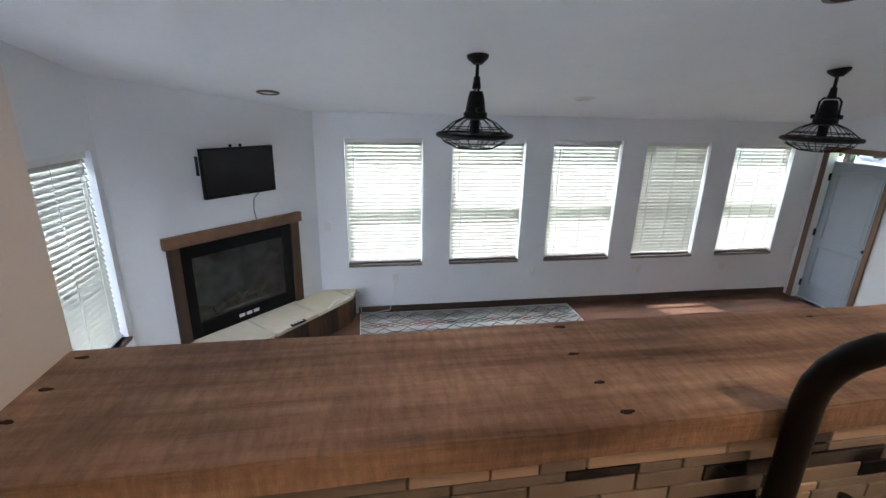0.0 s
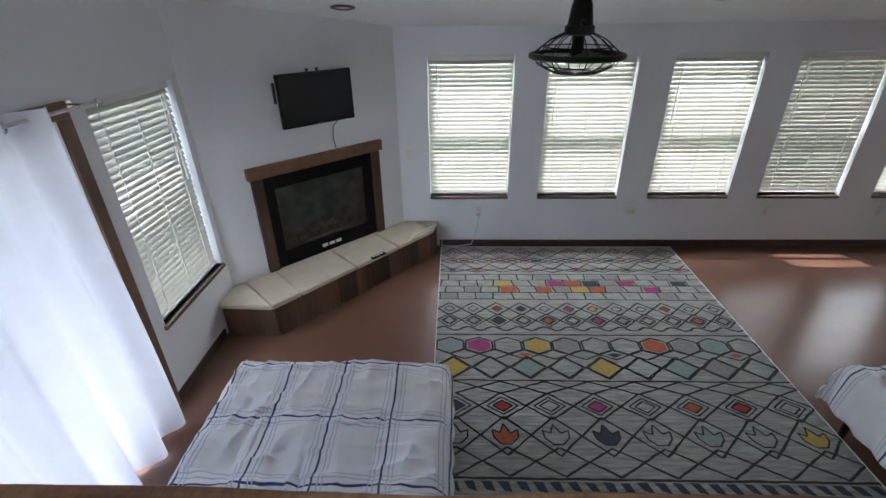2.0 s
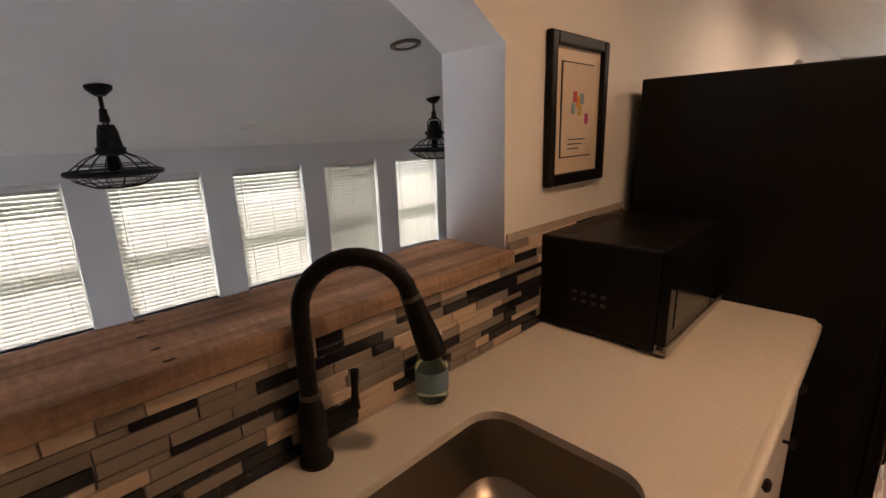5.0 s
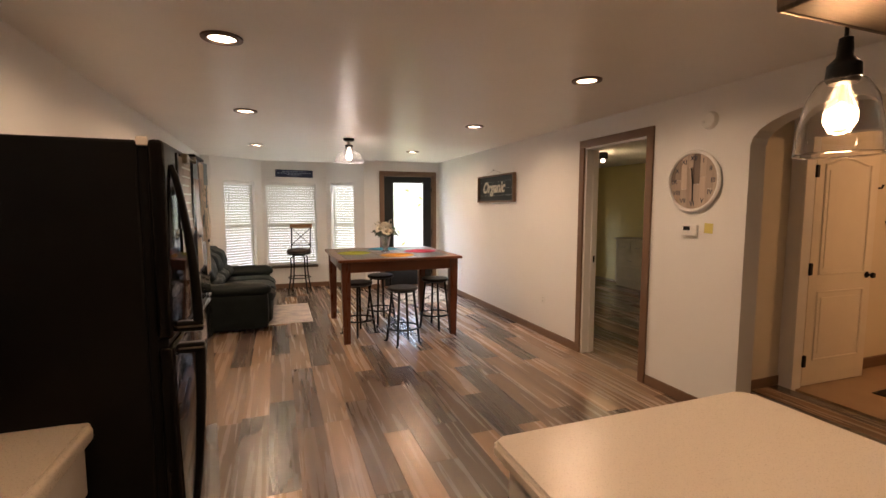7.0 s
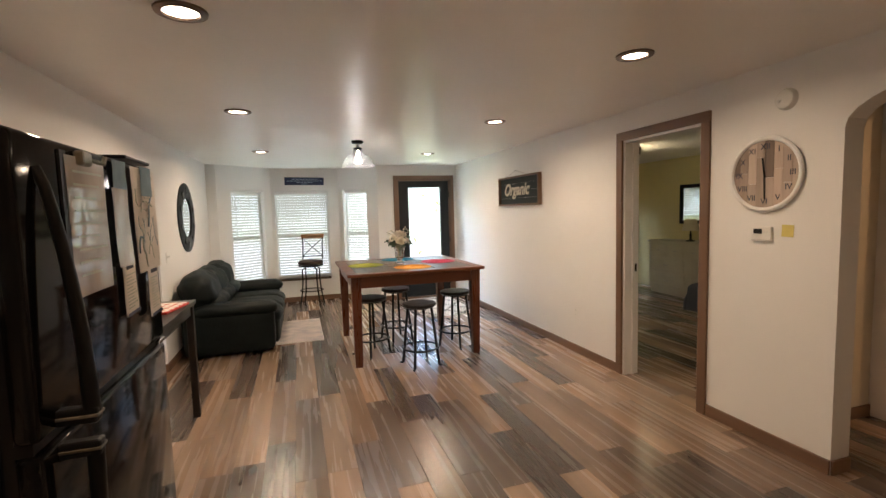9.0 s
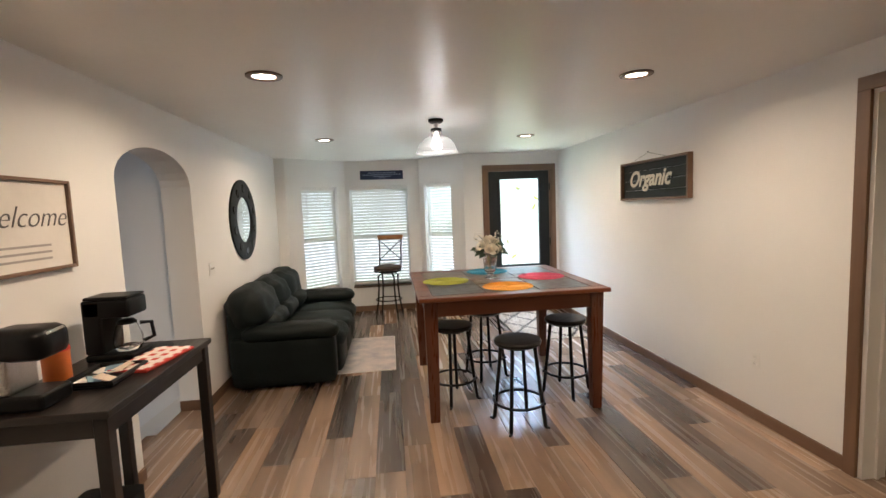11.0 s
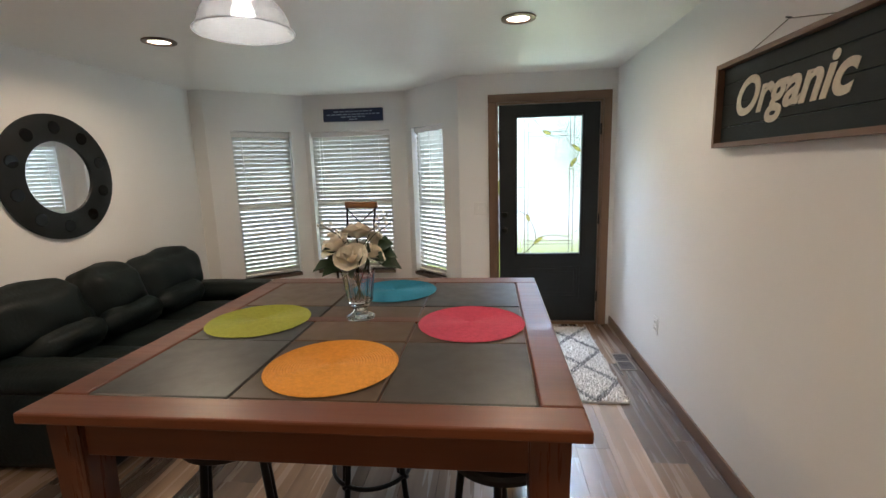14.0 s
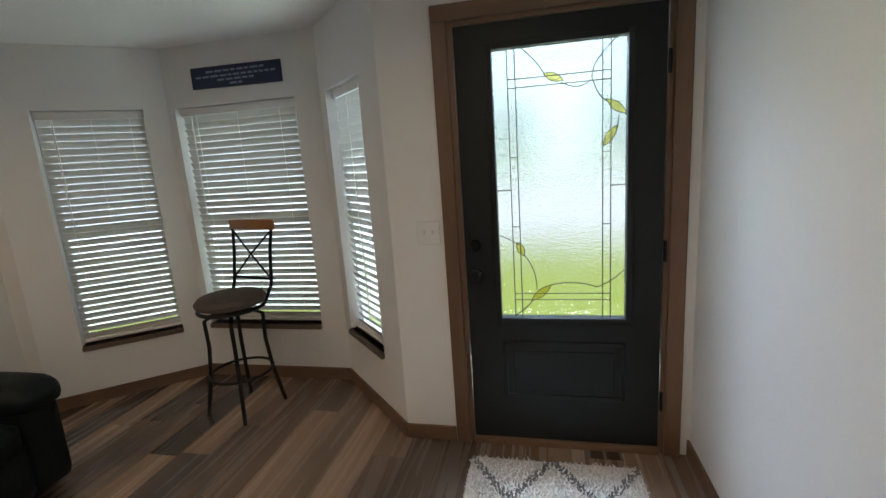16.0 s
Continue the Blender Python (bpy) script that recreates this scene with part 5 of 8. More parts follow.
BRONZE = surf("bronze_trim", (0.16, 0.105, 0.07), (0.10, 0.066, 0.045), scale=10, rough=0.35, metal=0.8, bump=0.03)
for x, y in ((0.177, 1.25), (2.391, 1.25), (0.177, 3.09), (0.177, 4.93), (0.177, 7.27), (2.391, 3.097), (2.391, 4.95), (2.391, 7.27)):
    can_light("recessed_light", (x, y, CL - 0.001), True, ring=BRONZE, power=(3.4 if x < 1 else 2.0) if y < 2 else (7.5 if y < 4 else 11.0) * (1.0 if x < 1 else 0.8), color=(1.0, 0.60, 0.30) if y < 2 else (1.0, 0.72, 0.45))
for x, y, r_ in ((-4.72, 2.19, WHITE), (-4.86, -0.80, BRONZE), (-2.3, 2.23, BRONZE)):
    can_light("recessed_light", (x, y, slope_z(x) - 0.002), False, tilt=-10.2, ring=r_, group="unlit recessed lights")

# rug with woven bands
rug = thing("area_rug", (-3.9, 1.37, LF), "cream rug with black diamond bands and coloured motifs", "rug")
RX0, RX1, RY0, RY1 = -5.80, -2.47, -0.06, 2.80
RT = LF + 0.010
part("pile", box(RX0, RX1, RY0, RY1, LF, RT, 0.003, 1), RUGBASE, rug)
part("edge_binding", tube([(RX0, RY0, RT - 0.003), (RX1, RY0, RT - 0.003), (RX1, RY1, RT - 0.003), (RX0, RY1, RT - 0.003)], 0.007, 6, True), WHITE, rug, "white bound edge")
lines_bm = bmesh.new()
cols_bm = [bmesh.new() for _ in RUGCOL]
rr = random.Random(21)


def rline(p, q, w=0.017):
    a, b = Vector((*p, 0)), Vector((*q, 0))
    d = b - a
    n = max(1, int(d.length / 0.05))
    s = Vector((-d.y, d.x, 0)).normalized() * w / 2
    prev = None
    for k in range(n + 1):
        c = a.lerp(b, k / n) + s * rr.uniform(-0.35, 0.35)
        ww = rr.uniform(0.75, 1.2)
        cur = (lines_bm.verts.new((c.x + s.x * ww, c.y + s.y * ww, RT + 0.002)), lines_bm.verts.new((c.x - s.x * ww, c.y - s.y * ww, RT + 0.002)))
        if prev:
            lines_bm.faces.new((prev[0], cur[0], cur[1], prev[1]))
        prev = cur


def rpoly(pts, k):
    b = cols_bm[k]
    b.faces.new([b.verts.new((x + rr.uniform(-0.006, 0.006), y + rr.uniform(-0.006, 0.006), RT + 0.0015)) for x, y in pts])


def rdiamond(x, y, hx, hy, w=0.016):
    p = [(x - hx, y), (x, y + hy), (x + hx, y), (x, y - hy)]
    for i in range(4):
        rline(p[i], p[(i + 1) % 4], w)
    return p


def diamond_row(x, hx, n, inner=0.0, fills=(), double=False, shift=0.0):
    hy = (RY1 - RY0) / n / 2
    for k in range(n):
        y = RY0 + hy * (2 * k + 1) + shift
        if y + hy > RY1 + 0.001:
            continue
        rdiamond(x, y, hx, hy)
        if double:
            rdiamond(x, y, hx * 0.66, hy * 0.66, 0.012)
        if inner:
            rdiamond(x, y, hx * inner, hy * inner, 0.012)
        c = fills[k % len(fills)] if fills else -1
        if c >= 0:
            f = inner or 0.5
            rpoly([(x - hx * f, y), (x, y + hy * f), (x + hx * f, y), (x, y - hy * f)], c)


def zigzag(x, amp, n):
    h = (RY1 - RY0) / n
    for k in range(n):
        y = RY0 + h * k
        rline((x, y), (x + amp, y + h / 2))
        rline((x + amp, y + h / 2), (x, y + h))


diamond_row(RX0 + 0.17, 0.125, 10, 0.30, (-1, -1, -1, 5, -1, -1, -1, 5, -1, -1), True)
diamond_row(RX0 + 0.36, 0.065, 10, 0.0, (6, 1, 6, 3, -1, 0, 3, -1, 1, 6), shift=0.14)
diamond_row(RX0 + 0.36, 0.065, 10, 0.0, (6, -1, 2, 6, -1, 4, -1, 0, 2, -1))
zigzag(RX0 + 0.44, 0.13, 10)
diamond_row(RX0 + 0.58, 0.045, 10, 0.0, (3, 6, -1, 0, -1, 2, -1, 3, 4, 6))
# band of uneven coloured squares
for j in range(5):
    rline((RX0 + 0.68 + 0.122 * j, RY0), (RX0 + 0.68 + 0.122 * j + rr.uniform(-0.02, 0.02), RY1), 0.013)
for j in range(4):
    for k in range(15):
        x, y = RX0 + 0.68 + 0.122 * j, RY0 + 0.05 + 0.19 * k + (0.05, -0.02, 0.03, -0.04)[j]
        rline((x, y), (x + 0.122, y + rr.uniform(-0.02, 0.04)), 0.014)
        c = rr.choice((-1, -1, -1, -1, 4, 1, 5, 2, 0, 3)) if 0 < j < 3 else rr.choice((-1, -1, -1, -1, -1, 4, 5))
        if c >= 0 and y + 0.19 < RY1:
            rpoly([(x + 0.010, y + 0.012), (x + 0.112, y + 0.02), (x + 0.112, y + 0.185), (x + 0.010, y + 0.178)], c)
diamond_row(RX0 + 1.34, 0.105, 12, 0.45, (-1, -1, 6, 3, -1, 2, 1, -1, -1, 6, -1, -1))
diamond_row(RX0 + 1.53, 0.105, 12, 0.50, (-1, 5, 3, -1, 0, -1, 2, 5, -1, -1, 0, 5), True, shift=0.0)
for k in range(24):                                                 # scalloped line
    y, h = RY0 + (RY1 - RY0) * k / 24, (RY1 - RY0) / 24
    pts = [(RX0 + 1.66 + 0.028 * math.sin(math.pi * q / 4) * (1 if k % 2 else -1), y + h * q / 4) for q in range(5)]
    for p, q in zip(pts, pts[1:]):
        rline(p, q, 0.020)
rline((RX0 + 1.75, RY0), (RX0 + 1.75, RY1), 0.018)
hw = (RY1 - RY0) / 11
for k in range(11):                                                 # six-sided cells
    y, x = RY0 + hw * (k + 0.5), RX0 + 1.90
    cell = [(x - 0.11, y), (x - 0.055, y + hw * 0.46), (x + 0.055, y + hw * 0.46), (x + 0.11, y), (x + 0.055, y - hw * 0.46), (x - 0.055, y - hw * 0.46)]
    for i in range(6):
        rline(cell[i], cell[(i + 1) % 6], 0.018)
    c = (4, 2, -1, 1, 5, -1, -1, 0, 5, 4, -1)[k]
    if c >= 0:
        rpoly([(x + (px - x) * 0.82, y + (py - y) * 0.82) for px, py in cell], c)
diamond_row(RX0 + 2.02, 0.06, 11, 0.0, (-1, -1, 0, -1, -1, 3, -1, -1, -1, 0, -1), shift=hw / 2)
diamond_row(RX0 + 2.18, 0.135, 9, 0.88, (1, -1, 4, -1, 1, -1, 4, 5, -1))
rline((RX0 + 2.335, RY0), (RX0 + 2.335, RY1), 0.016)
diamond_row(RX0 + 2.41, 0.065, 8)
diamond_row(RX0 + 2.60, 0.13, 8, 0.42, (3, 6, -1, 2, -1, 0, 6, -1), True)
diamond_row(RX0 + 2.87, 0.165, 8)
hy = (RY1 - RY0) / 8
for k in range(8):
    y, x = RY0 + hy * (k + 0.5), RX0 + 2.87
    bud = [(x + 0.075, y - 0.035), (x + 0.02, y - 0.085), (x - 0.045, y - 0.095), (x - 0.02, y - 0.04), (x - 0.10, y - 0.012), (x - 0.02, y + 0.035), (x - 0.045, y + 0.09), (x + 0.02, y + 0.085), (x + 0.075, y + 0.035)]
    c = (-1, 0, -1, 3, -1, 4, -1, 1)[k]
    if c >= 0:
        rpoly(bud, c)
    for i in range(len(bud)):
        rline(bud[i], bud[(i + 1) % len(bud)], 0.012)
diamond_row(RX0 + 3.08, 0.11, 8, shift=0.0)
rline((RX0 + 3.205, RY0), (RX0 + 3.205, RY1), 0.018)
for k in range(26):                                                 # border of dark leaves
    y = RY0 + 0.055 + 0.11 * k
    rpoly([(RX0 + 3.225, y - 0.045), (RX0 + 3.225, y + 0.02), (RX0 + 3.30, y + 0.045), (RX0 + 3.285, y - 0.01)], 3)
part("woven_lines", lines_bm, RUGLINE, rug, "charcoal woven lines", kind="stuff")
for b, m_ in zip(cols_bm, RUGCOL):
    part("woven_motifs", b, m_, rug, "coloured woven motifs", kind="stuff")


def bed(name, y0, y1, x0, x1, floor, z_top, quilt, label, m_frame):
    """A made bed: frame, legs, mattress and a comforter that hangs over the sides."""
    b = thing(name, ((x0 + x1) / 2, (y0 + y1) / 2, floor), label, "bed", "beds")
    part("frame", box(x0 + 0.06, x1, y0 + 0.06, y1 - 0.06, floor + 0.17, floor + 0.24, 0.01), m_frame, b)
    for x, y in product((x0 + 0.12, x1 - 0.1), (y0 + 0.10, y1 - 0.10)):
        part("leg", rod((x, y, floor), (x, y, floor + 0.18), 0.022, 0.028), m_frame, b)
    part("mattress", rounded(x0 + 0.06, x1, y0 + 0.06, y1 - 0.06, floor + 0.24, z_top - 0.03, 0.06), WHITE, b, smooth=True)
    bm = bmesh.new()
    nx, ny = 128, 112
    drop = 0.30
    Lx, Ly = (x1 - x0) + drop, (y1 - y0) + 2 * drop
    g = []
    for i in range(nx + 1):
        row = []
        for j in range(ny + 1):
            s, t = Lx * i / nx - drop, Ly * j / ny - drop
            wy = y1 - y0
            px, py, pz = s, t, z_top
            r = 0.07
            def fold(v):
                # rounds the edge over and lets the cloth fall
                if v >= r:
                    return v, 0.0
                e = r - v
                if e < r * math.pi / 2:
                    return r - r * math.sin(e / r), r * (1 - math.cos(e / r))
                return 0.0, r + (e - r * math.pi / 2)
            fx, dx = fold(s)
            if t < wy / 2:
                fy, dy = fold(t)
            else:
                fy, dy = fold(wy - t)
                fy = wy - fy
            hang = max(dx, dy)
            wob = 0.022 * math.sin(s * 17 + t * 3) * min(dy * 5, 1) + 0.022 * math.sin(t * 15 + s * 4) * min(dx * 5, 1)
            sgn = -1 if t < wy / 2 else 1
            p = Vector((x0 + fx - abs(wob if dx > dy else 0) - 0.05 * dx, y0 + fy + sgn * (abs(wob) if dy >= dx else 0) + sgn * 0.10 * dy, z_top - hang))
            puff = noise.noise(Vector((s * 3, t * 3, z_top))) * 0.022 + noise.noise(Vector((s * 9, t * 7, 3))) * 0.010
            crease = -0.02 * max(0.0, 1 - abs(((t + 0.25 * math.sin(s * 2.2)) % 0.37) - 0.18) / 0.03) * 0.6
            for k, (ax, ay) in enumerate(((7.0, 2.4), (2.6, 6.5), (11.0, 5.0))):
                fold_ = 1 - abs(noise.noise(Vector((s * ax + 0.6 * t, t * ay + 0.5 * s, 11.0 * k + z_top)))) * 2
                puff += (0.020, 0.016, 0.010)[k] * max(0.0, fold_ - 0.62) / 0.38
            p.z += (puff + crease) * (1.0 if hang < 0.01 else 0.4)
            row.append(bm.verts.new(p))
        g.append(row)
    for i, j in product(range(nx), range(ny)):
        bm.faces.new((g[i][j], g[i + 1][j], g[i + 1][j + 1], g[i][j + 1]))
    ob = part("comforter", bm, quilt, b, "white comforter with navy plaid lines" if quilt is QUILT else "rumpled dark quilt", smooth=True)
    md = ob.modifiers.new("thickness", "SOLIDIFY")
    md.thickness = 0.012
    return b


bed("bed", -1.37, 0.06, -3.08, -1.0, LF, -0.55, QUILT, "bed with white and navy plaid comforter, feet to the window", BLACK)
bed("bed", 2.72, 4.15, -3.08, -1.0, LF, -0.55, QUILT, "second bed with white and navy plaid comforter", BLACK)

# curtain on its rod
cu = thing("curtain", (-2.4, LSY + 0.12, LF), "sheer white grommet curtain, drawn over the patio door", "curtain")
bm = bmesh.new()
g = []
for i in range(97):
    t = i / 96
    x = -2.95 + 1.17 * t
    row = []
    for j in range(15):
        s = j / 14
        z = 1.17 + (LF + 0.03 - 1.17) * s
        amp = 0.045 * (0.7 + 0.5 * s)
        row.append(bm.verts.new((x - 0.05 * s * (1 - t) + 0.012 * math.sin(9 * t + 5 * s), LSY + 0.13 + amp * math.sin(2 * math.pi * 5 * t + 0.5 * s) + 0.015 * math.sin(23 * t + 3 * s), z)))
    g.append(row)
for i, j in product(range(96), range(14)):
    bm.faces.new((g[i][j], g[i + 1][j], g[i + 1][j + 1], g[i][j + 1]))
part("cloth", bm, CURTAIN, cu, smooth=True)
for k in range(6):
    x = -2.90 + 0.225 * k
    part("grommet", tube([(x, LSY + 0.13 + 0.028 * math.cos(a), 1.125 + 0.028 * math.sin(a)) for a in [2 * math.pi * q / 18 for q in range(18)]], 0.007, 6, True), CHROME, cu, "chrome ring", True)
cr = thing("curtain_rod", (-2.4, LSY + 0.13, 1.125), "thin chrome curtain rod with finial", "curtain rod")
part("rod", rod((-3.28, LSY + 0.13, 1.125), (-1.1, LSY + 0.13, 1.125), 0.010), CHROME, cr)
part("finial", lathe([(0, 0), (0.014, 0.004), (0.022, 0.02), (0.020, 0.036), (0.010, 0.05), (0, 0.052)], (0, 0, 0), 16), CHROME, cr, smooth=True).matrix_basis = Matrix.Translation((-3.28, LSY + 0.13, 1.125)) @ pose(0, 0, 0, 0, -90, 0)
for x in (-3.24, -1.2):
    part("bracket", rod((x, LSY + 0.002, 1.125), (x, LSY + 0.13, 1.125), 0.007), CHROME, cr)
    part("bracket_plate", rod((x, LSY + 0.001, 1.125), (x, LSY + 0.012, 1.125), 0.022), CHROME, cr)

# steps down through the arch
st = thing("stairs", (WXO - 0.6, 5.6, LF), "wood-topped steps down into the sunken room", "stairs", kind="structure")
for k in range(5):
    z = FL - (k + 1) * (FL - LF) / 6
    x1 = WXO - 0.27 * k
    part("step", box(x1 - 0.29, x1 + 0.0, 5.09, 6.08, z - 0.16, z, 0.006, 1), TRIMH, st)
part("stringer", panel((0, 6.10, 0), (1, 0, 0), (0, 0.03, 0), [(WXO, FL + 0.12), (WXO - 1.6, FL + 0.12 - 1.12), (WXO - 1.6, LF), (WXO, LF)]), WHITE, st, "white stair stringer")
structure("wall_stair_north", box(-2.6, WXO, 6.132, LNY, LF, 2.2), LIVING_PAINT, "white wall beside the steps", "wall")

# ---- kitchen ----
CT = 0.905
bar = thing("bar_ledge", (-0.84, 0.4, 1.14), "thick rough-sawn barn wood ledge on the pass-through", "ledge")
bm = box(-0.964, -0.708, -0.372, 1.19, 1.141, BAR_Z)
bmesh.ops.subdivide_edges(bm, edges=[e for e in bm.edges if abs(e.verts[0].co.y - e.verts[1].co.y) > 1], cuts=40)
for v in bm.verts:
    if v.co.x > -0.72:
        v.co.x += noise.noise(v.co * 9) * 0.003
        v.co.z += noise.noise(v.co * 14) * 0.0015
    if v.co.x < -0.95:
        v.co.x += 0.006 * noise.noise(v.co * 7)
bmesh.ops.bevel(bm, geom=[e for e in bm.edges if abs(e.verts[0].co.y - e.verts[1].co.y) > 0.02], offset=0.003, segments=2, affect="EDGES")
part("plank", bm, BARN, bar)
HOLE = surf("nail_hole_stain", (0.02, 0.014, 0.010), (0.05, 0.03, 0.02), scale=60, rough=0.9)
for x, y, s in ((-0.864, 0.329, 1.0), (-0.793, 0.331, 0.9), (-0.733, 0.335, 1.1), (-0.945, 0.342, 1.3), (-0.939, -0.345, 1.1), (-0.867, -0.346, 1.0), (-0.808, -0.351, 1.0), (-0.86, 0.86, 0.9), (-0.93, 0.80, 0.8)):
    pts = [(x + 0.0032 * s * math.cos(a) * (1 + 0.3 * math.sin(3 * a + x * 40)), y + 0.0085 * s * math.sin(a)) for a in [2 * math.pi * k / 12 for k in range(12)]]
    part("nail_hole", prism(pts, BAR_Z - 0.001, BAR_Z + 0.0008), HOLE, bar, "dark nail hole stain")

ct = thing("countertop", (-0.4, 0.6, CT - 0.04), "cream laminate countertop with rounded front edge", "countertop")
SX0, SX1, SY0, SY1 = -0.565, -0.195, 0.20, 0.90


def round_rect(x0, x1, y0, y1, r, n=6):
    pts = []
    for cx, cy, a0 in ((x1 - r, y1 - r, 0), (x0 + r, y1 - r, 90), (x0 + r, y0 + r, 180), (x1 - r, y0 + r, 270)):
        for k in range(n + 1):
            a = radians(a0 + 90 * k / n)
            pts.append((cx + r * math.cos(a), cy + r * math.sin(a)))
    return pts


def slab_with_hole(outer, hole, z0, z1):
    bm = bmesh.new()
    for loop in (outer, hole):
        vs = [bm.verts.new((x, y, z0)) for x, y in loop]
        for i in range(len(vs)):
            bm.edges.new((vs[i], vs[(i + 1) % len(vs)]))
    bmesh.ops.triangle_fill(bm, use_beauty=True, use_dissolve=False, edges=list(bm.edges))
    g = bmesh.ops.extrude_face_region(bm, geom=list(bm.faces))
    bmesh.ops.translate(bm, vec=(0, 0, z1 - z0), verts=[v for v in g["geom"] if isinstance(v, bmesh.types.BMVert)])
    return bm


sink_hole = round_rect(SX0, SX1, SY0, SY1, 0.07)
bm = slab_with_hole([(WX + 0.012, -2.19), (-0.095, -2.19), (-0.095, 1.90), (-0.11, 1.925), (-0.13, 1.935), (WX + 0.012, 1.935)], sink_hole, CT - 0.04, CT)
part("top", bm, COUNTER, ct)
part("front_edge", box(-0.10, -0.072, -2.19, 1.915, CT - 0.042, CT, 0.012, 3), COUNTER, ct, smooth=True)
part("end_edge", box(-0.72, -0.085, 1.912, 1.94, CT - 0.042, CT + 0.0005, 0.012, 3), COUNTER, ct, smooth=True)
sk = thing("sink", (-0.38, 0.55, 0.70), "undermount stainless steel kitchen sink", "sink")
bm = bmesh.new()
prev = None
for z, ins, r in ((CT - 0.004, -0.006, 0.075), (CT - 0.02, 0.0, 0.07), (0.74, 0.008, 0.065), (0.715, 0.03, 0.055), (0.705, 0.07, 0.04)):
    ring = [bm.verts.new((x, y, z)) for x, y in round_rect(SX0 + ins, SX1 - ins, SY0 + ins, SY1 - ins, r)]
    if prev:
        for i in range(len(ring)):
            j = (i + 1) % len(ring)
            bm.faces.new((prev[i], prev[j], ring[j], ring[i]))
    prev = ring
bm.faces.new(prev)
part("bowl", bm, SINKSTEEL, sk, smooth=True)
part("drain", lathe([(0.045, 0.708), (0.04, 0.7075), (0.012, 0.706), (0, 0.706)], (-0.38, 0.55, 0), 24), CHROME, sk, "chrome drain", True)
fa = thing("faucet", (-0.693, 0.533, CT), "tall black gooseneck kitchen faucet with side lever", "faucet")
FX, FY = -0.693, 0.533
part("base", lathe([(0, 0), (0.032, 0), (0.032, 0.008), (0.024, 0.018), (0.022, 0.03), (0.026, 0.045), (0.026, 0.10), (0.02, 0.125), (0.0145, 0.135), (0, 0.135)], (FX, FY, CT), 24), BLACK, fa, smooth=True)
neck = [(FX, FY, CT + 0.12), (FX, FY, CT + 0.30)]
cdir = Vector((0.62, 0.78, 0)).normalized()
R = 0.098
for k in range(1, 13):
    a = math.pi * k / 12 * 0.94
    o = cdir * (R - R * math.cos(a))
    neck.append((FX + o.x, FY + o.y, CT + 0.30 + R * math.sin(a)))
part("neck", tube(neck, 0.0165, 14), BLACK, fa, smooth=True)
e0, e1 = Vector(neck[-1]), Vector(neck[-1]) + (Vector(neck[-1]) - Vector(neck[-2])).normalized() * 0.12
part("spray_head", tube([e0, e0.lerp(e1, 0.25), e0.lerp(e1, 0.7), e1], [0.0175, 0.020, 0.025, 0.026], 16), BLACK, fa, smooth=True)
part("head_collar", tube([e0 - (e1 - e0) * 0.02, e0 + (e1 - e0) * 0.05], 0.0185, 16), BRASS, fa, smooth=True)
part("neck_collar", lathe([(0, 0.135), (0.019, 0.136), (0.019, 0.146), (0, 0.147)], (FX, FY, CT), 20), BRASS, fa, smooth=True)
part("lever_arm", rod((FX, FY + 0.015, CT + 0.07), (FX + 0.01, FY + 0.085, CT + 0.075), 0.016, 0.02, 14), BLACK, fa, smooth=True)
part("lever", tube([(FX + 0.01, FY + 0.088, CT + 0.075), (FX + 0.01, FY + 0.09, CT + 0.11), (FX + 0.008, FY + 0.095, CT + 0.155)], [0.011, 0.007, 0.009], 10), BLACK, fa, smooth=True)
so = thing("soap_bottle", (-0.68, 0.83, CT), "clear green-tinted soap bottle with white pump", "bottle")
part("bottle", lathe([(0, 0.002), (0.034, 0.002), (0.038, 0.01), (0.038, 0.085), (0.032, 0.105), (0.014, 0.118), (0.014, 0.13), (0, 0.13)], (-0.68, 0.83, CT), 24), SOAPGLASS, so, smooth=True)
part("label", lathe([(0.0385, 0.03), (0.0387, 0.031), (0.0387, 0.078), (0.0385, 0.079)], (-0.68, 0.83, CT), 24), PRINTBLUE, so, "printed label", True)
part("pump", tube([(-0.68, 0.83, CT + 0.13), (-0.68, 0.83, CT + 0.165), (-0.655, 0.84, CT + 0.168)], 0.006, 8), PLASTIC, so, smooth=True)
gp = thing("glass_cup", (-0.63, 0.06, CT), "pale blue bottle cap beside the sink", "cup")
part("cup", lathe([(0, 0.001), (0.022, 0.001), (0.022, 0.14), (0.018, 0.155), (0, 0.157)], (-0.66, 0.12, CT), 20), PLASTIC, gp, smooth=True)

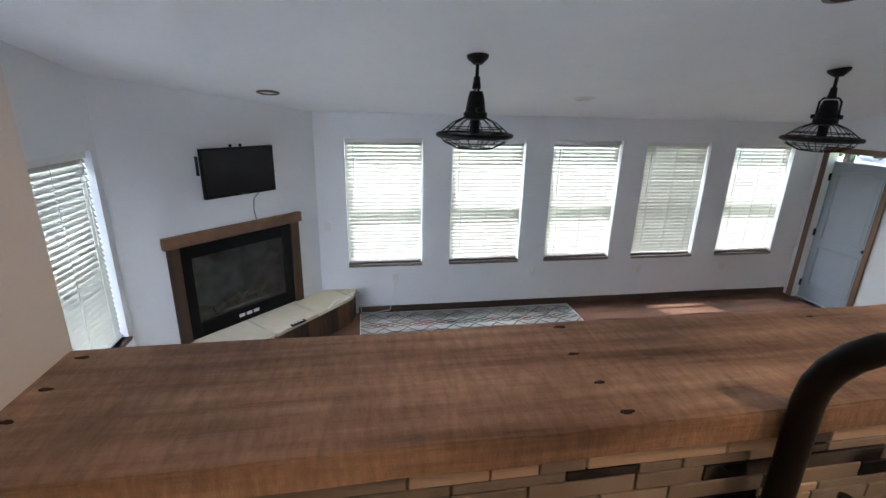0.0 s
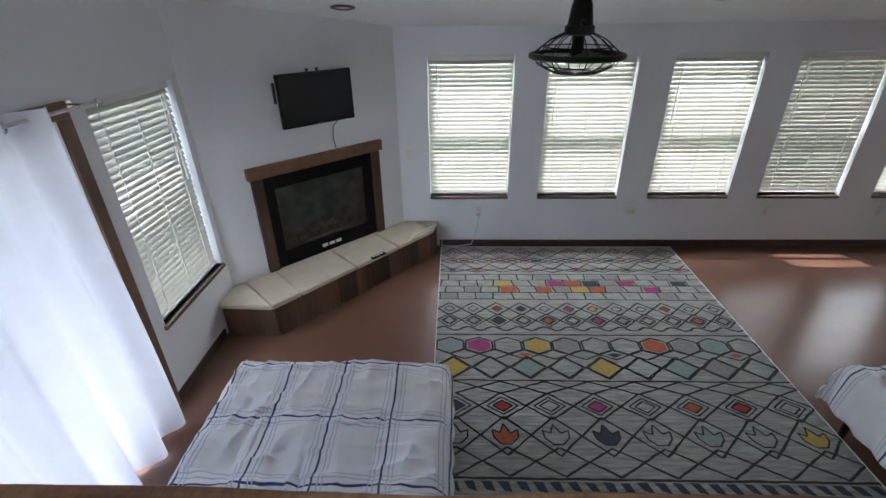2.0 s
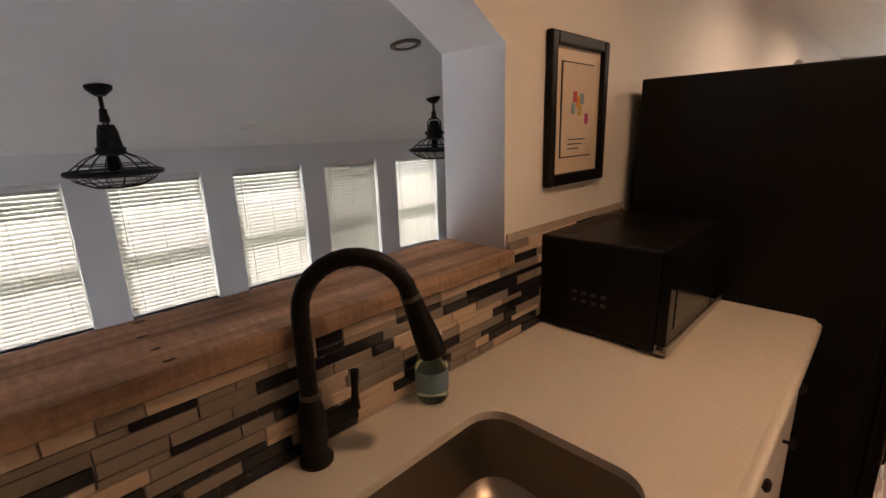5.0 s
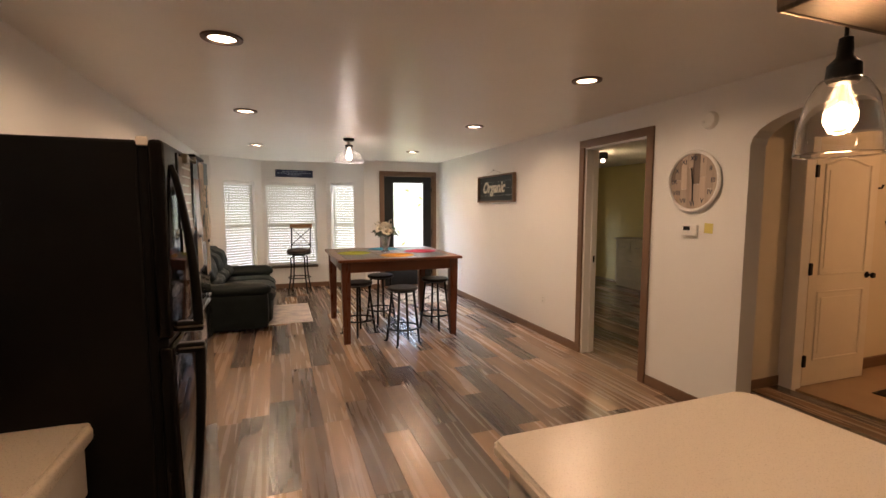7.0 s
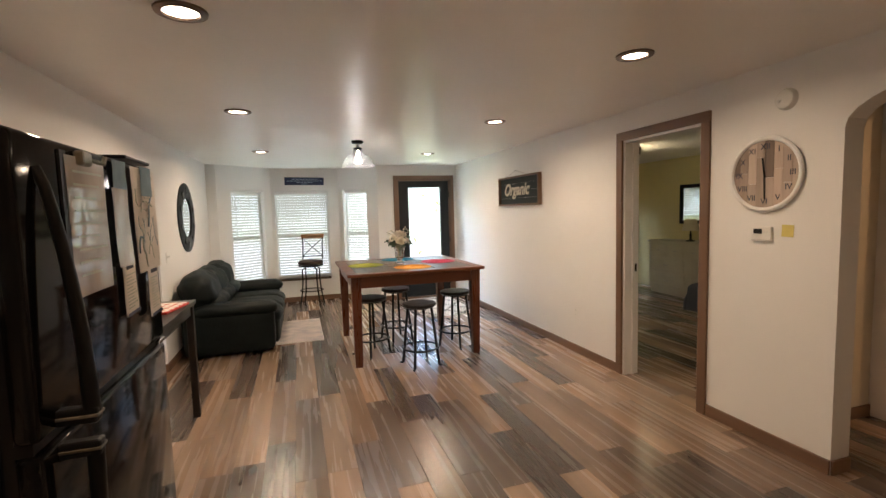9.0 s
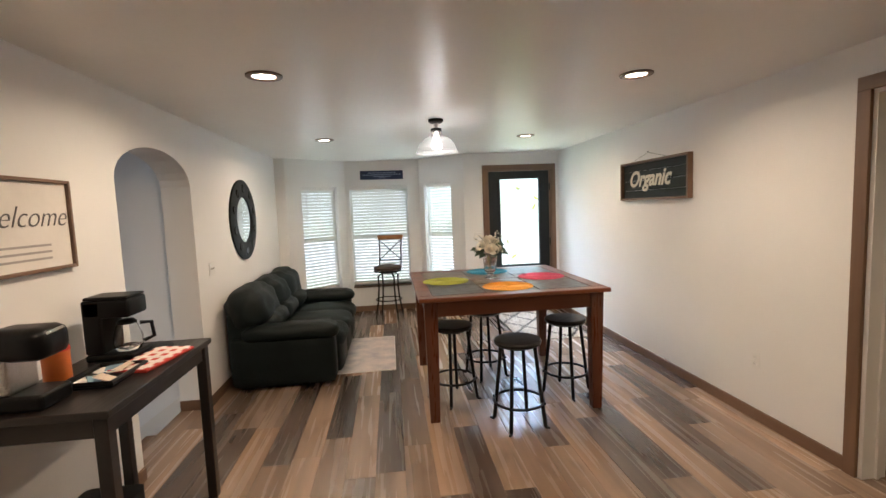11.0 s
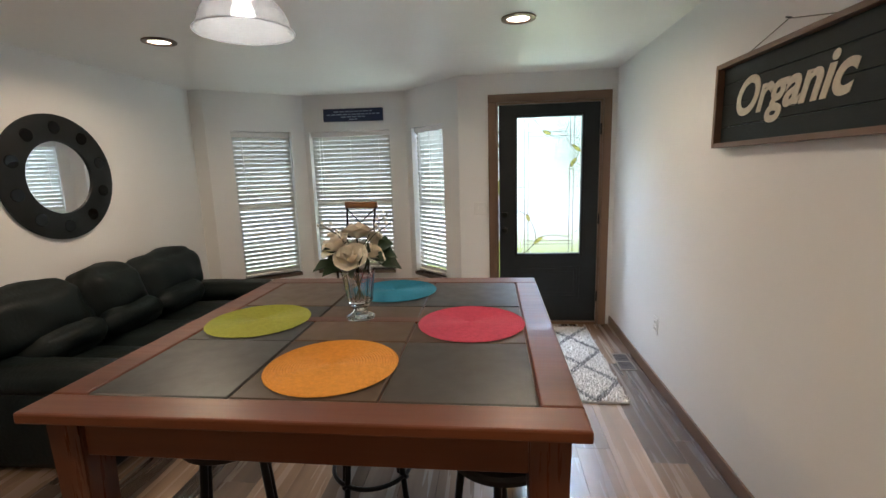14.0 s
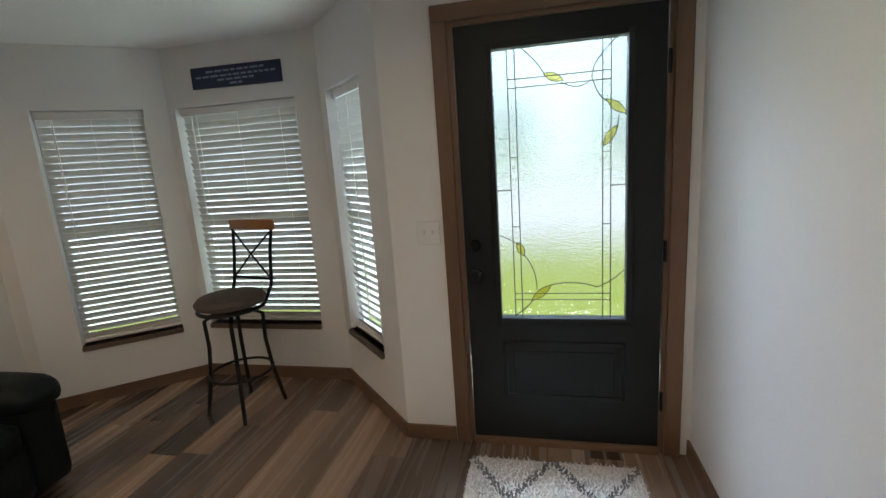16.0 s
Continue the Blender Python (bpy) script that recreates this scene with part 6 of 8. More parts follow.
# base cabinets
def cabinet(name, x0, x1, y0, y1, front, drawers, label):
    """front: +1 faces +x, -1 faces -x."""
    c = thing(name, ((x0 + x1) / 2, (y0 + y1) / 2, FL), label, "cabinet", "white kitchen base cabinets")
    part("body", box(x0, x1, y0, y1, FL + 0.10, CT - 0.041), CABINET, c)
    kx = (x0, x1 - 0.06) if front > 0 else (x0 + 0.06, x1)
    part("toe_kick", box(kx[0], kx[1], y0, y1, FL, FL + 0.10), DARKTRIM, c)
    xf = x1 if front > 0 else x0
    for (a, b, z0, z1, ky, kz, nm) in drawers:
        p = part(nm, box(min(xf, xf + front * 0.02), max(xf, xf + front * 0.02), a + 0.004, b - 0.004, z0, z1, 0.005, 2), CABINET, c)
        kb = part("knob", lathe([(0.006, 0), (0.005, 0.012), (0.014, 0.02), (0.015, 0.026), (0.009, 0.031), (0, 0.031)], seg=14), BLACK, p, "black knob", True)
        kb.parent, kb.matrix_parent_inverse = p, Matrix.Identity(4)
        kb.matrix_basis = Matrix.Translation((xf + front * 0.02, ky, kz)) @ pose(0, 0, 0, 0, 90 * front, 0)
    return c


def drawer_stack(a, b):
    m_ = (a + b) / 2
    return [(a, b, 0.705, 0.855, m_, 0.78, "drawer_front"), (a, b, 0.50, 0.695, m_, 0.60, "drawer_front"), (a, b, 0.29, 0.49, m_, 0.39, "drawer_front"), (a, b, 0.09, 0.28, m_, 0.18, "drawer_front")]


def door_pair(a, b):
    m_ = (a + b) / 2
    return [(a, b, 0.705, 0.855, m_, 0.78, "drawer_front"), (a, m_, 0.09, 0.695, m_ - 0.04, 0.62, "door"), (m_, b, 0.09, 0.695, m_ + 0.04, 0.62, "door")]


cabinet("base_cabinet", WX + 0.02, -0.12, 1.44, 1.93, 1, drawer_stack(1.44, 1.93), "white drawer cabinet beside the refrigerator")
cabinet("base_cabinet", WX + 0.02, -0.12, 0.96, 1.44, 1, door_pair(0.96, 1.44), "white cabinet beside the sink")
cabinet("base_cabinet", -0.185, -0.12, 0.12, 0.96, 1, door_pair(0.12, 0.96), "white sink cabinet with two doors")
cabinet("base_cabinet", WX + 0.02, -0.12, -1.1, 0.12, 1, door_pair(-1.1, 0.12), "white cabinet under the counter")

isl = thing("island_countertop", (1.35, 0.3, CT - 0.04), "cream laminate island countertop with rounded edge", "countertop")
bm = prism([(0.895, -1.3), (1.81, -1.3), (1.81, 1.44), (1.79, 1.475), (1.76, 1.49), (0.93, 1.49), (0.90, 1.47)], CT - 0.042, CT)
bmesh.ops.bevel(bm, geom=list(bm.edges), offset=0.012, segments=3, affect="EDGES")
part("top", bm, COUNTER, isl, smooth=True)
cabinet("base_cabinet", 0.945, 1.74, 0.85, 1.44, -1, [(0.86, 1.43, 0.705, 0.855, 1.15, 0.78, "drawer_front"), (0.86, 1.43, 0.09, 0.695, 1.36, 0.66, "door")], "white island cabinet with black knobs")
cabinet("base_cabinet", 0.945, 1.74, -1.25, 0.85, -1, door_pair(0.0, 0.84) + door_pair(-1.0, -0.1), "long white island cabinet")

# microwave
mw = thing("microwave", (-0.55, 1.6, CT), "black countertop microwave oven", "microwave")
mx0, mx1, my0, my1, mz0, mz1 = -0.735, -0.375, 1.36, 1.885, CT + 0.012, 1.195
part("body", box(mx0, mx1, my0, my1, mz0, mz1, 0.006), BLACKM, mw)
part("door", box(mx1, mx1 + 0.028, my0, my1 - 0.13, mz0 + 0.002, mz1 - 0.002, 0.005), BLACKP, mw)
part("door_window", box(mx1 + 0.028, mx1 + 0.030, my0 + 0.05, my1 - 0.17, mz0 + 0.06, mz1 - 0.05), SCREEN, mw)
part("control_panel", box(mx1, mx1 + 0.028, my1 - 0.128, my1, mz0 + 0.002, mz1 - 0.002, 0.005), BLACKP, mw)
part("bottom_trim", box(mx1, mx1 + 0.032, my0, my1, mz0 - 0.004, mz0 + 0.024, 0.003), STEEL, mw, "brushed steel strip")
for k in range(7):
    part("vent_slot", box(mx0 + 0.03, mx0 + 0.08, my0 + 0.06 + 0.055 * k, my0 + 0.10 + 0.055 * k, mz1, mz1 + 0.0015), SUBFLOOR, mw)
for i, j in product(range(4), range(2)):
    part("side_vent", box(-0.62 + 0.03 * i, -0.605 + 0.03 * i, my0 - 0.0012, my0, mz0 + 0.09 + 0.025 * j, mz0 + 0.10 + 0.025 * j), SUBFLOOR, mw)
for x, y in product((mx0 + 0.03, mx1 - 0.02), (my0 + 0.04, my1 - 0.04)):
    part("foot", rod((x, y, CT), (x, y, mz0), 0.012), BLACKM, mw)

# refrigerator with papers
fg = thing("refrigerator", (-0.3, 2.37, FL), "black bottom-freezer refrigerator with papers on its door", "refrigerator")
fy0, fy1 = 1.935, 2.735
part("body", box(-0.69, 0.060, fy0, fy1, FL + 0.03, 1.670, 0.008), BLACKM, fg)
part("upper_door", box(0.080, 0.122, fy0, fy1, 1.112, 1.674, 0.014, 3), BLACKP, fg, smooth=True)
part("freezer_door", box(0.080, 0.122, fy0, fy1, FL + 0.09, 1.092, 0.014, 3), BLACKP, fg, smooth=True)
part("door_gasket", box(0.060, 0.080, fy0 + 0.012, fy1 - 0.012, FL + 0.10, 1.655), BLACKM, fg, "black rubber gasket")
part("door_gap", box(0.080, 0.108, fy0 + 0.01, fy1 - 0.01, 1.090, 1.114), BLACKM, fg)
part("kick_grille", box(0.03, 0.10, fy0 + 0.02, fy1 - 0.02, FL + 0.005, FL + 0.085), BLACKM, fg)
part("hinge_clip", box(0.056, 0.086, fy0 + 0.002, fy0 + 0.06, 1.655, 1.680, 0.004), PLASTIC, fg, "pale hinge clip")
# the highlight at the door gap, modelled as a chrome strip
part("door_edge_trim", box(0.112, 0.1235, fy1 - 0.07, fy1 - 0.004, 1.096, 1.108, 0.002, 1), CHROME, fg, "bright strip imitating the highlight at the door split")
for z0, z1, flip in ((1.125, 1.61, 1), (0.45, 1.075, -1)):
    n = 14
    pts, rad = [], []
    for k in range(n + 1):
        t = k / n if flip > 0 else 1 - k / n                     # 0 at the split, 1 at the far end
        pts.append((0.124 + 0.052 * math.cos(math.pi / 2 * t) ** 0.75 if t < 1 else 0.122, fy0 + 0.075, z0 + (z1 - z0) * k / n))
        rad.append(0.0155 - 0.006 * t)
    hn = part("handle", tube(pts, rad, 10), BLACKM, fg, "curved black handle", True)
    zr = z0 + 0.008 if flip > 0 else z1 - 0.008
    part("handle_return", box(0.118, 0.190, fy0 + 0.060, fy0 + 0.090, zr - 0.016, zr + 0.016, 0.006), BLACKM, hn)
    part("handle_band", box(0.120, 0.1915, fy0 + 0.0585, fy0 + 0.0915, zr - 0.003, zr + 0.003, 0.001, 1), BRASS, hn, "thin bronze band")
FX = 0.1225


def on_door(name, a, b, z0, z1, lift, material, lean, label, curl=0.0):
    """A sheet held to the door: a little bowed, leaning by some degrees."""
    bm = bmesh.new()
    M = Matrix.Translation((0, (a + b) / 2, z1)) @ pose(0, 0, 0, lean, 0, 0)
    rows = []
    for dx in (0.0, 0.0012):
        rows.append([[bm.verts.new(M @ Vector((FX + lift + dx + curl * (j / 8) ** 2 + 0.0007 * math.sin(1.1 * i + 0.8 * j), (b - a) * (i / 8 - 0.5), (z0 - z1) * j / 8))) for j in range(9)] for i in range(9)])
    for g in rows:
        for i, j in product(range(8), range(8)):
            bm.faces.new((g[i][j], g[i + 1][j], g[i + 1][j + 1], g[i][j + 1]))
    ob_ = part(name, bm, material, fg, label, True)
    return ob_, M


def on_sheet(parent, M, name, y0_, y1_, z0_, z1_, lift, material, label=""):
    part(name, box(FX + lift, FX + lift + 0.0008, y0_, y1_, z0_, z1_, m=M), material, parent, label)


sheet, M = on_door("plastic_sleeve", 2.115, 2.312, 1.345, 1.648, 0.004, PLASTICFILM, 0.6, "glossy plastic sleeve with printed pages")
for j in range(9):
    on_sheet(sheet, M, "text_line", -0.08, 0.07 - 0.02 * (j % 3), -0.035 - 0.028 * j, -0.030 - 0.028 * j, 0.0085, MAPINK)
part("backing_strip", box(FX - 0.001, FX + 0.004, 2.098, 2.125, 1.42, 1.655), BLACKM, fg, "black magnetic strip")
on_door("brochure", 2.372, 2.468, 1.578, 1.668, 0.004, PRINTBLUE, 0.5, "blue folded brochure")
sheet, M = on_door("printed_packet", 2.345, 2.455, 1.385, 1.592, 0.008, PLASTICFILM, -1.0, "clear packet of printed cards", 0.006)
sheet, M = on_door("notice", 2.378, 2.476, 1.248, 1.395, 0.006, PAPER, 2.0, "printed notice with dark heading")
on_sheet(sheet, M, "heading", -0.034, 0.020, -0.020, -0.010, 0.0105, INK)
for j in range(11):
    on_sheet(sheet, M, "text_line", -0.040, 0.036 - 0.016 * (j * 2 % 3), -0.036 - 0.009 * j, -0.0335 - 0.009 * j, 0.0105, MAPINK)
on_sheet(sheet, M, "footer_band", -0.049, 0.049, -0.147, -0.138, 0.0105, NAVY)
sheet, M = on_door("trail_map", 2.505, 2.722, 1.352, 1.664, 0.004, PAPER, 0.8, "unfolded paper map with green water shapes", 0.004)
rm = random.Random(4)
for j in range(16):
    y, z = rm.uniform(-0.085, 0.05), rm.uniform(-0.27, -0.06)
    pts, a = [], rm.uniform(0, 6.28)
    for i in range(6):
        pts.append(M @ Vector((FX + 0.0105, y, z)))
        a += rm.uniform(-0.9, 0.9)
        y, z = min(max(y + 0.017 * math.cos(a), -0.098), 0.098), min(max(z + 0.022 * math.sin(a), -0.30), -0.02)
    part("map_stream", tube(pts, [rm.choice((0.0007, 0.0012, 0.0024))] * 6, 5), MAPINK if j % 3 else PRINTBLUE, sheet)
on_door("brochure", 2.562, 2.664, 1.580, 1.669, 0.012, PRINTBLUE, 0.4, "blue folded brochure")
sheet, M = on_door("notice", 2.578, 2.676, 1.208, 1.366, 0.008, PAPER, 1.0, "printed notice with dark heading")
on_sheet(sheet, M, "heading", -0.034, 0.028, -0.024, -0.012, 0.0125, INK)
for j in range(12):
    on_sheet(sheet, M, "text_line", -0.040, 0.034 - 0.016 * (j * 2 % 3), -0.040 - 0.0085 * j, -0.0375 - 0.0085 * j, 0.0125, MAPINK)
on_sheet(sheet, M, "footer_band", -0.049, 0.049, -0.158, -0.149, 0.0125, NAVY)
part("magnet_clip", box(FX, FX + 0.020, 2.165, 2.215, 1.630, 1.662, 0.006), BRASS, fg, "bronze clip magnet")
part("magnet_clip_wing", tube([(FX + 0.015, 2.21, 1.645), (FX + 0.030, 2.24, 1.640), (FX + 0.027, 2.26, 1.655)], 0.006, 6), BRASS, fg)
hat = thing("black_tray", (-0.3, 2.6, 1.665), "black tray lying on the refrigerator", "tray")
part("tray", box(-0.16, 0.115, 2.52, 2.745, 1.686, 1.697, 0.004), BLACKM, hat)
part("tray_foot", box(-0.14, 0.05, 2.54, 2.73, 1.670, 1.686), BLACKM, hat)

# picture in the kitchen
pf = thing("framed_print", (WX, 1.55, 1.33), "small print in black frame with cream mat", "picture")
ya, yb, za, zb = 1.37, 1.725, 1.335, 1.775
for q in ((ya, ya + 0.035, za, zb), (yb - 0.035, yb, za, zb), (ya + 0.035, yb - 0.035, za, za + 0.035), (ya + 0.035, yb - 0.035, zb - 0.035, zb)):
    part("frame_rail", box(WX + 0.001, WX + 0.024, *q, 0.005, 2), BLACKM, pf)
for i, q in enumerate(((ya + 0.034, yb - 0.034, za + 0.034, zb - 0.034, CREAMBOARD), (ya + 0.078, yb - 0.078, za + 0.082, zb - 0.075, BLACKM), (ya + 0.082, yb - 0.082, za + 0.086, zb - 0.079, PRINTPAPER))):
    part(("mat", "inner_line", "print")[i], box(WX + 0.001, WX + 0.008 + 0.002 * i, *q[:4]), q[4], pf)
for i, (dy, dz, c) in enumerate(((0.0, 0.02, MATS4[2]), (0.022, 0.03, PRINTBLUE), (-0.02, 0.035, MATS4[3]), (0.01, -0.005, RUGCOL[1]), (0.055, -0.03, RUGCOL[2]), (-0.03, 0.0, PRINTBLUE))):
    part("painted_shape", box(WX + 0.012, WX + 0.013, 1.548 + dy - 0.011, 1.548 + dy + 0.011, 1.565 + dz - 0.016, 1.565 + dz + 0.016), c, pf)
for j in range(3):
    part("text_line", box(WX + 0.012, WX + 0.0125, 1.49, 1.60 - 0.02 * j, 1.47 - 0.014 * j, 1.474 - 0.014 * j), INK, pf)

# island pendant and hood
PX, PY, PZ = 1.563, 1.135, 1.678
pe = thing("pendant_light", (PX, PY, CL), "clear glass bell pendant with glowing filament bulb", "pendant light")
part("canopy", lathe([(0, 0), (0.06, 0), (0.058, -0.02), (0, -0.022)], (PX, PY, CL - 0.001), 24), BLACK, pe, smooth=True)
part("cord", rod((PX, PY, CL - 0.02), (PX, PY, PZ + 0.15), 0.004, 0.004, 8), BLACK, pe)
part("socket", lathe([(0, 0.175), (0.012, 0.17), (0.016, 0.13), (0.03, 0.115), (0.032, 0.085), (0.026, 0.075), (0, 0.075)], (PX, PY, PZ), 20), BLACK, pe, smooth=True)
part("shade", lathe([(0.030, 0.088), (0.045, 0.078), (0.062, 0.045), (0.073, -0.01), (0.080, -0.075), (0.0785, -0.075), (0.0715, -0.01), (0.0605, 0.044), (0.044, 0.0765), (0.030, 0.086)], (PX, PY, PZ), 40), CLEAR, pe, "clear glass shade", True).visible_shadow = False
part("bulb", lathe([(0, 0.075), (0.012, 0.072), (0.016, 0.05), (0.030, 0.015), (0.030, -0.005), (0.018, -0.03), (0, -0.036)], (PX, PY, PZ), 24), CLEAR, pe, "clear bulb", True).visible_shadow = False
part("filament", lathe([(0, 0.035), (0.005, 0.03), (0.007, 0.0), (0.005, -0.018), (0, -0.02)], (PX, PY, PZ), 12), BULB, pe, "glowing filament", True)
part("maker_tag", box(PX + 0.004, PX + 0.03, PY - 0.001, PY + 0.001, PZ + 0.19, PZ + 0.22), PAPER, pe, "paper tag")
part("shade_rim", tube([(PX + 0.0793 * math.cos(a), PY + 0.0793 * math.sin(a), PZ - 0.0755) for a in [2 * math.pi * k / 48 for k in range(48)]], 0.0022, 6, True), CLEAR, pe, "rolled glass rim", True).visible_shadow = False
pl = new("pendant_lamp", bpy.data.lights.new("pendant_lamp", "POINT"))
pl.data.energy, pl.data.color, pl.data.shadow_soft_size = 2.4, (1.0, 0.60, 0.30), 0.03
pl.location = (PX, PY, PZ + 0.005)
HOOD = surf("dark_brushed_hood_steel", (0.20, 0.165, 0.13), (0.15, 0.125, 0.10), scale=20, rough=0.36, metal=1.0, bump=0.03, stretch=(1, 10, 1))
hd = thing("range_hood", (1.67, 0.72, 1.85), "stainless steel island range hood", "range hood")
part("canopy", box(1.29, 2.05, 0.35, 1.10, 1.85, 1.93, 0.004), HOOD, hd)
part("filter_panel", box(1.40, 1.94, 0.46, 0.99, 1.846, 1.851), BLACKM, hd)
part("chimney", box(1.54, 1.80, 0.60, 0.86, 1.93, CL, 0.004), HOOD, hd)
part("rim", tube([(1.295, 0.355, 1.851), (2.045, 0.355, 1.851), (2.045, 1.095, 1.851), (1.295, 1.095, 1.851)], 0.005, 8, True), HOOD, hd)
# glowing lenses and spots added under the hood to brighten the island
for y in (0.45, 0.85):
    part("hood_lens", rod((1.34, y, 1.843), (1.34, y, 1.849), 0.022, 0.022, 18), LENS, hd, "added glowing lens, unseen")
    l = new("hood_fill_lamp", bpy.data.lights.new("hood_fill_lamp", "SPOT"))
    l.data.energy, l.data.color, l.data.spot_size, l.data.shadow_soft_size = 2, (1.0, 0.66, 0.38), radians(150), 0.03
    l.matrix_world = look((1.34, y, 1.838), (1.34, y, 0))

# ---- east wall things ----
ck = thing("wall_clock", (EX, 3.06, 1.68), "round clock of whitewashed pallet wood strips", "clock")
CYc, CZc, CR = 3.06, 1.682, 0.218
part("rim", tube([(EX - 0.018, CYc + CR * math.cos(a), CZc + CR * math.sin(a)) for a in [2 * math.pi * k / 56 for k in range(56)]], 0.014, 8, True), WHITE, ck, "white rim", True)
WASH = wood("whitewashed_strip", (0.62, 0.55, 0.48), (0.40, 0.33, 0.28), axis=2, rough=0.7,
            rand_stops=[(0, (0.32, 0.28, 0.26)), (0.35, (1.0, 0.93, 0.88)), (0.6, (0.55, 0.50, 0.47)), (1.0, (1.2, 1.14, 1.1))])
for k in range(8):
    a, b = -CR + 2 * CR * k / 8, -CR + 2 * CR * (k + 1) / 8
    h0, h1 = math.sqrt(max(CR * CR - a * a, 0)), math.sqrt(max(CR * CR - b * b, 0))
    cut = (0.3, -0.4, 0.15, -0.1, 0.5, -0.3, 0.1, 0.0)[k] * min(h0, h1)
    for lo0, hi0, lo1, hi1 in ((-h0, cut, -h1, cut), (cut, h0, cut, h1)):
        bm = bmesh.new()
        A = [bm.verts.new((EX - 0.002, CYc + y, CZc + z)) for y, z in ((a + 0.001, lo0 + 0.001), (b - 0.001, lo1 + 0.001), (b - 0.001, hi1 - 0.001), (a + 0.001, hi0 - 0.001))]
        B = [bm.verts.new(v_.co + Vector((-0.013, 0, 0))) for v_ in A]
        bm.faces.new(A)
        bm.faces.new(B[::-1])
        for i in range(4):
            j = (i + 1) % 4
            bm.faces.new((A[i], A[j], B[j], B[i]))
        part("face_strip", bm, WASH, ck)
for k, tx in enumerate(("XII", "I", "II", "III", "IV", "V", "VI", "VII", "VIII", "IX", "X", "XI")):
    a = radians(90 - 30 * k)
    curve_text("numeral", tx, 0.050, Matrix.Translation((EX - 0.0165, CYc - 0.168 * math.cos(a), CZc + 0.168 * math.sin(a))) @ pose(0, 0, 0, 90, 0, -90), INK, ck)
for L, w, ang in ((0.15, 0.008, 178), (0.10, 0.010, -8)):
    part("clock_hand", box(EX - 0.022, EX - 0.019, -w / 2, w / 2, -0.02, L, m=Matrix.Translation((0, CYc, CZc)) @ pose(0, 0, 0, ang, 0, 0)), BLACK, ck)
th = thing("thermostat", (EX, 3.07, 1.31), "white thermostat with small grey display", "thermostat")
part("case", box(EX - 0.025, EX, 3.005, 3.135, 1.272, 1.358, 0.006), PLASTIC, th)
part("display", box(EX - 0.0265, EX - 0.024, 3.06, 3.115, 1.315, 1.345), SCREEN, th)
for k in range(2):
    part("button", box(EX - 0.027, EX - 0.024, 3.02 + 0.018 * k, 3.032 + 0.018 * k, 1.32, 1.335, 0.002), OFFLENS, th)
nt_ = thing("sticky_note", (EX, 2.92, 1.34), "yellow sticky note on the wall", "note")
part("note", box(EX - 0.002, EX - 0.0005, 2.885, 2.955, 1.30, 1.372, m=Matrix.Translation((0, 2.92, 1.336)) @ pose(0, 0, 0, 2, 0, 0) @ Matrix.Translation((0, -2.92, -1.336))), surf("yellow_paper", (0.70, 0.60, 0.18), rough=0.8), nt_)
sd = thing("smoke_detector", (EX, 2.95, 2.11), "round white smoke detector on the wall", "smoke detector")
sm = part("case", lathe([(0, 0.04), (0.03, 0.04), (0.052, 0.03), (0.062, 0.01), (0.064, 0), (0, 0)], seg=32), PLASTIC, sd, smooth=True)
sm.matrix_basis = Matrix.Translation((EX, 2.95, 2.11)) @ pose(0, 0, 0, 0, -90, 0)
vb = part("test_button", lathe([(0, 0.046), (0.010, 0.045), (0.011, 0.038), (0, 0.038)], seg=16), OFFLENS, sd, smooth=True)
vb.matrix_basis = Matrix.Translation((EX, 2.97, 2.10)) @ pose(0, 0, 0, 0, -90, 0)
si = thing("hanging_sign", (EX, 6.38, 1.56), "black framed board sign lettered in cream", "sign")
sa, sb, sc_, sd_ = 5.765, 6.875, 1.562, 1.945
for k in range(4):
    part("sign_board", box(EX - 0.020, EX - 0.006, sa + 0.02, sb - 0.02, sc_ + (sd_ - sc_) * k / 4 + 0.001, sc_ + (sd_ - sc_) * (k + 1) / 4 - 0.001, 0.002, 1), CHALK, si)
for q in ((sa, sa + 0.022, sc_, sd_), (sb - 0.022, sb, sc_, sd_), (sa + 0.022, sb - 0.022, sc_, sc_ + 0.022), (sa + 0.022, sb - 0.022, sd_ - 0.022, sd_)):
    part("frame_rail", box(EX - 0.052, EX - 0.002, *q, 0.002, 1), TRIMH, si, "brown wood rail")
curve_text("lettering", "Organic", 0.215, Matrix.Translation((EX - 0.0215, 6.40, 1.765)) @ pose(0, 0, 0, 90, 0, -90), CREAMPAINT, si, shear=0.35, thick=0.006)
part("hanging_wire", tube([(EX - 0.012, 6.10, sd_), (EX - 0.008, 6.42, sd_ + 0.075), (EX - 0.012, 6.72, sd_)], 0.002, 5), BRASS, si)
part("nail", rod((EX, 6.42, sd_ + 0.078), (EX - 0.02, 6.42, sd_ + 0.08), 0.003), BLACK, si)

# bath seen through the arch
tb = thing("towel_bar", (5.95, 3.04, 1.35), "black towel bar with a white towel", "towel bar")
part("bar", rod((5.75, 2.98, 1.35), (6.25, 2.98, 1.35), 0.008), BLACK, tb)
for x in (5.75, 6.25):
    part("bracket", rod((x, 3.05, 1.35), (x, 2.97, 1.35), 0.013), BLACK, tb)
part("towel", rounded(5.85, 6.15, 2.955, 3.0, 0.80, 1.37, 0.02, noise_amp=0.004), WHITE, tb, "white towel", True)
rh = thing("robe_hook", (5.5, 3.05, 1.68), "black robe hook on the wall", "hook")
part("hook", tube([(5.52, 3.045, 1.66), (5.52, 2.99, 1.66), (5.52, 2.98, 1.69)], 0.009, 8), BLACK, rh)
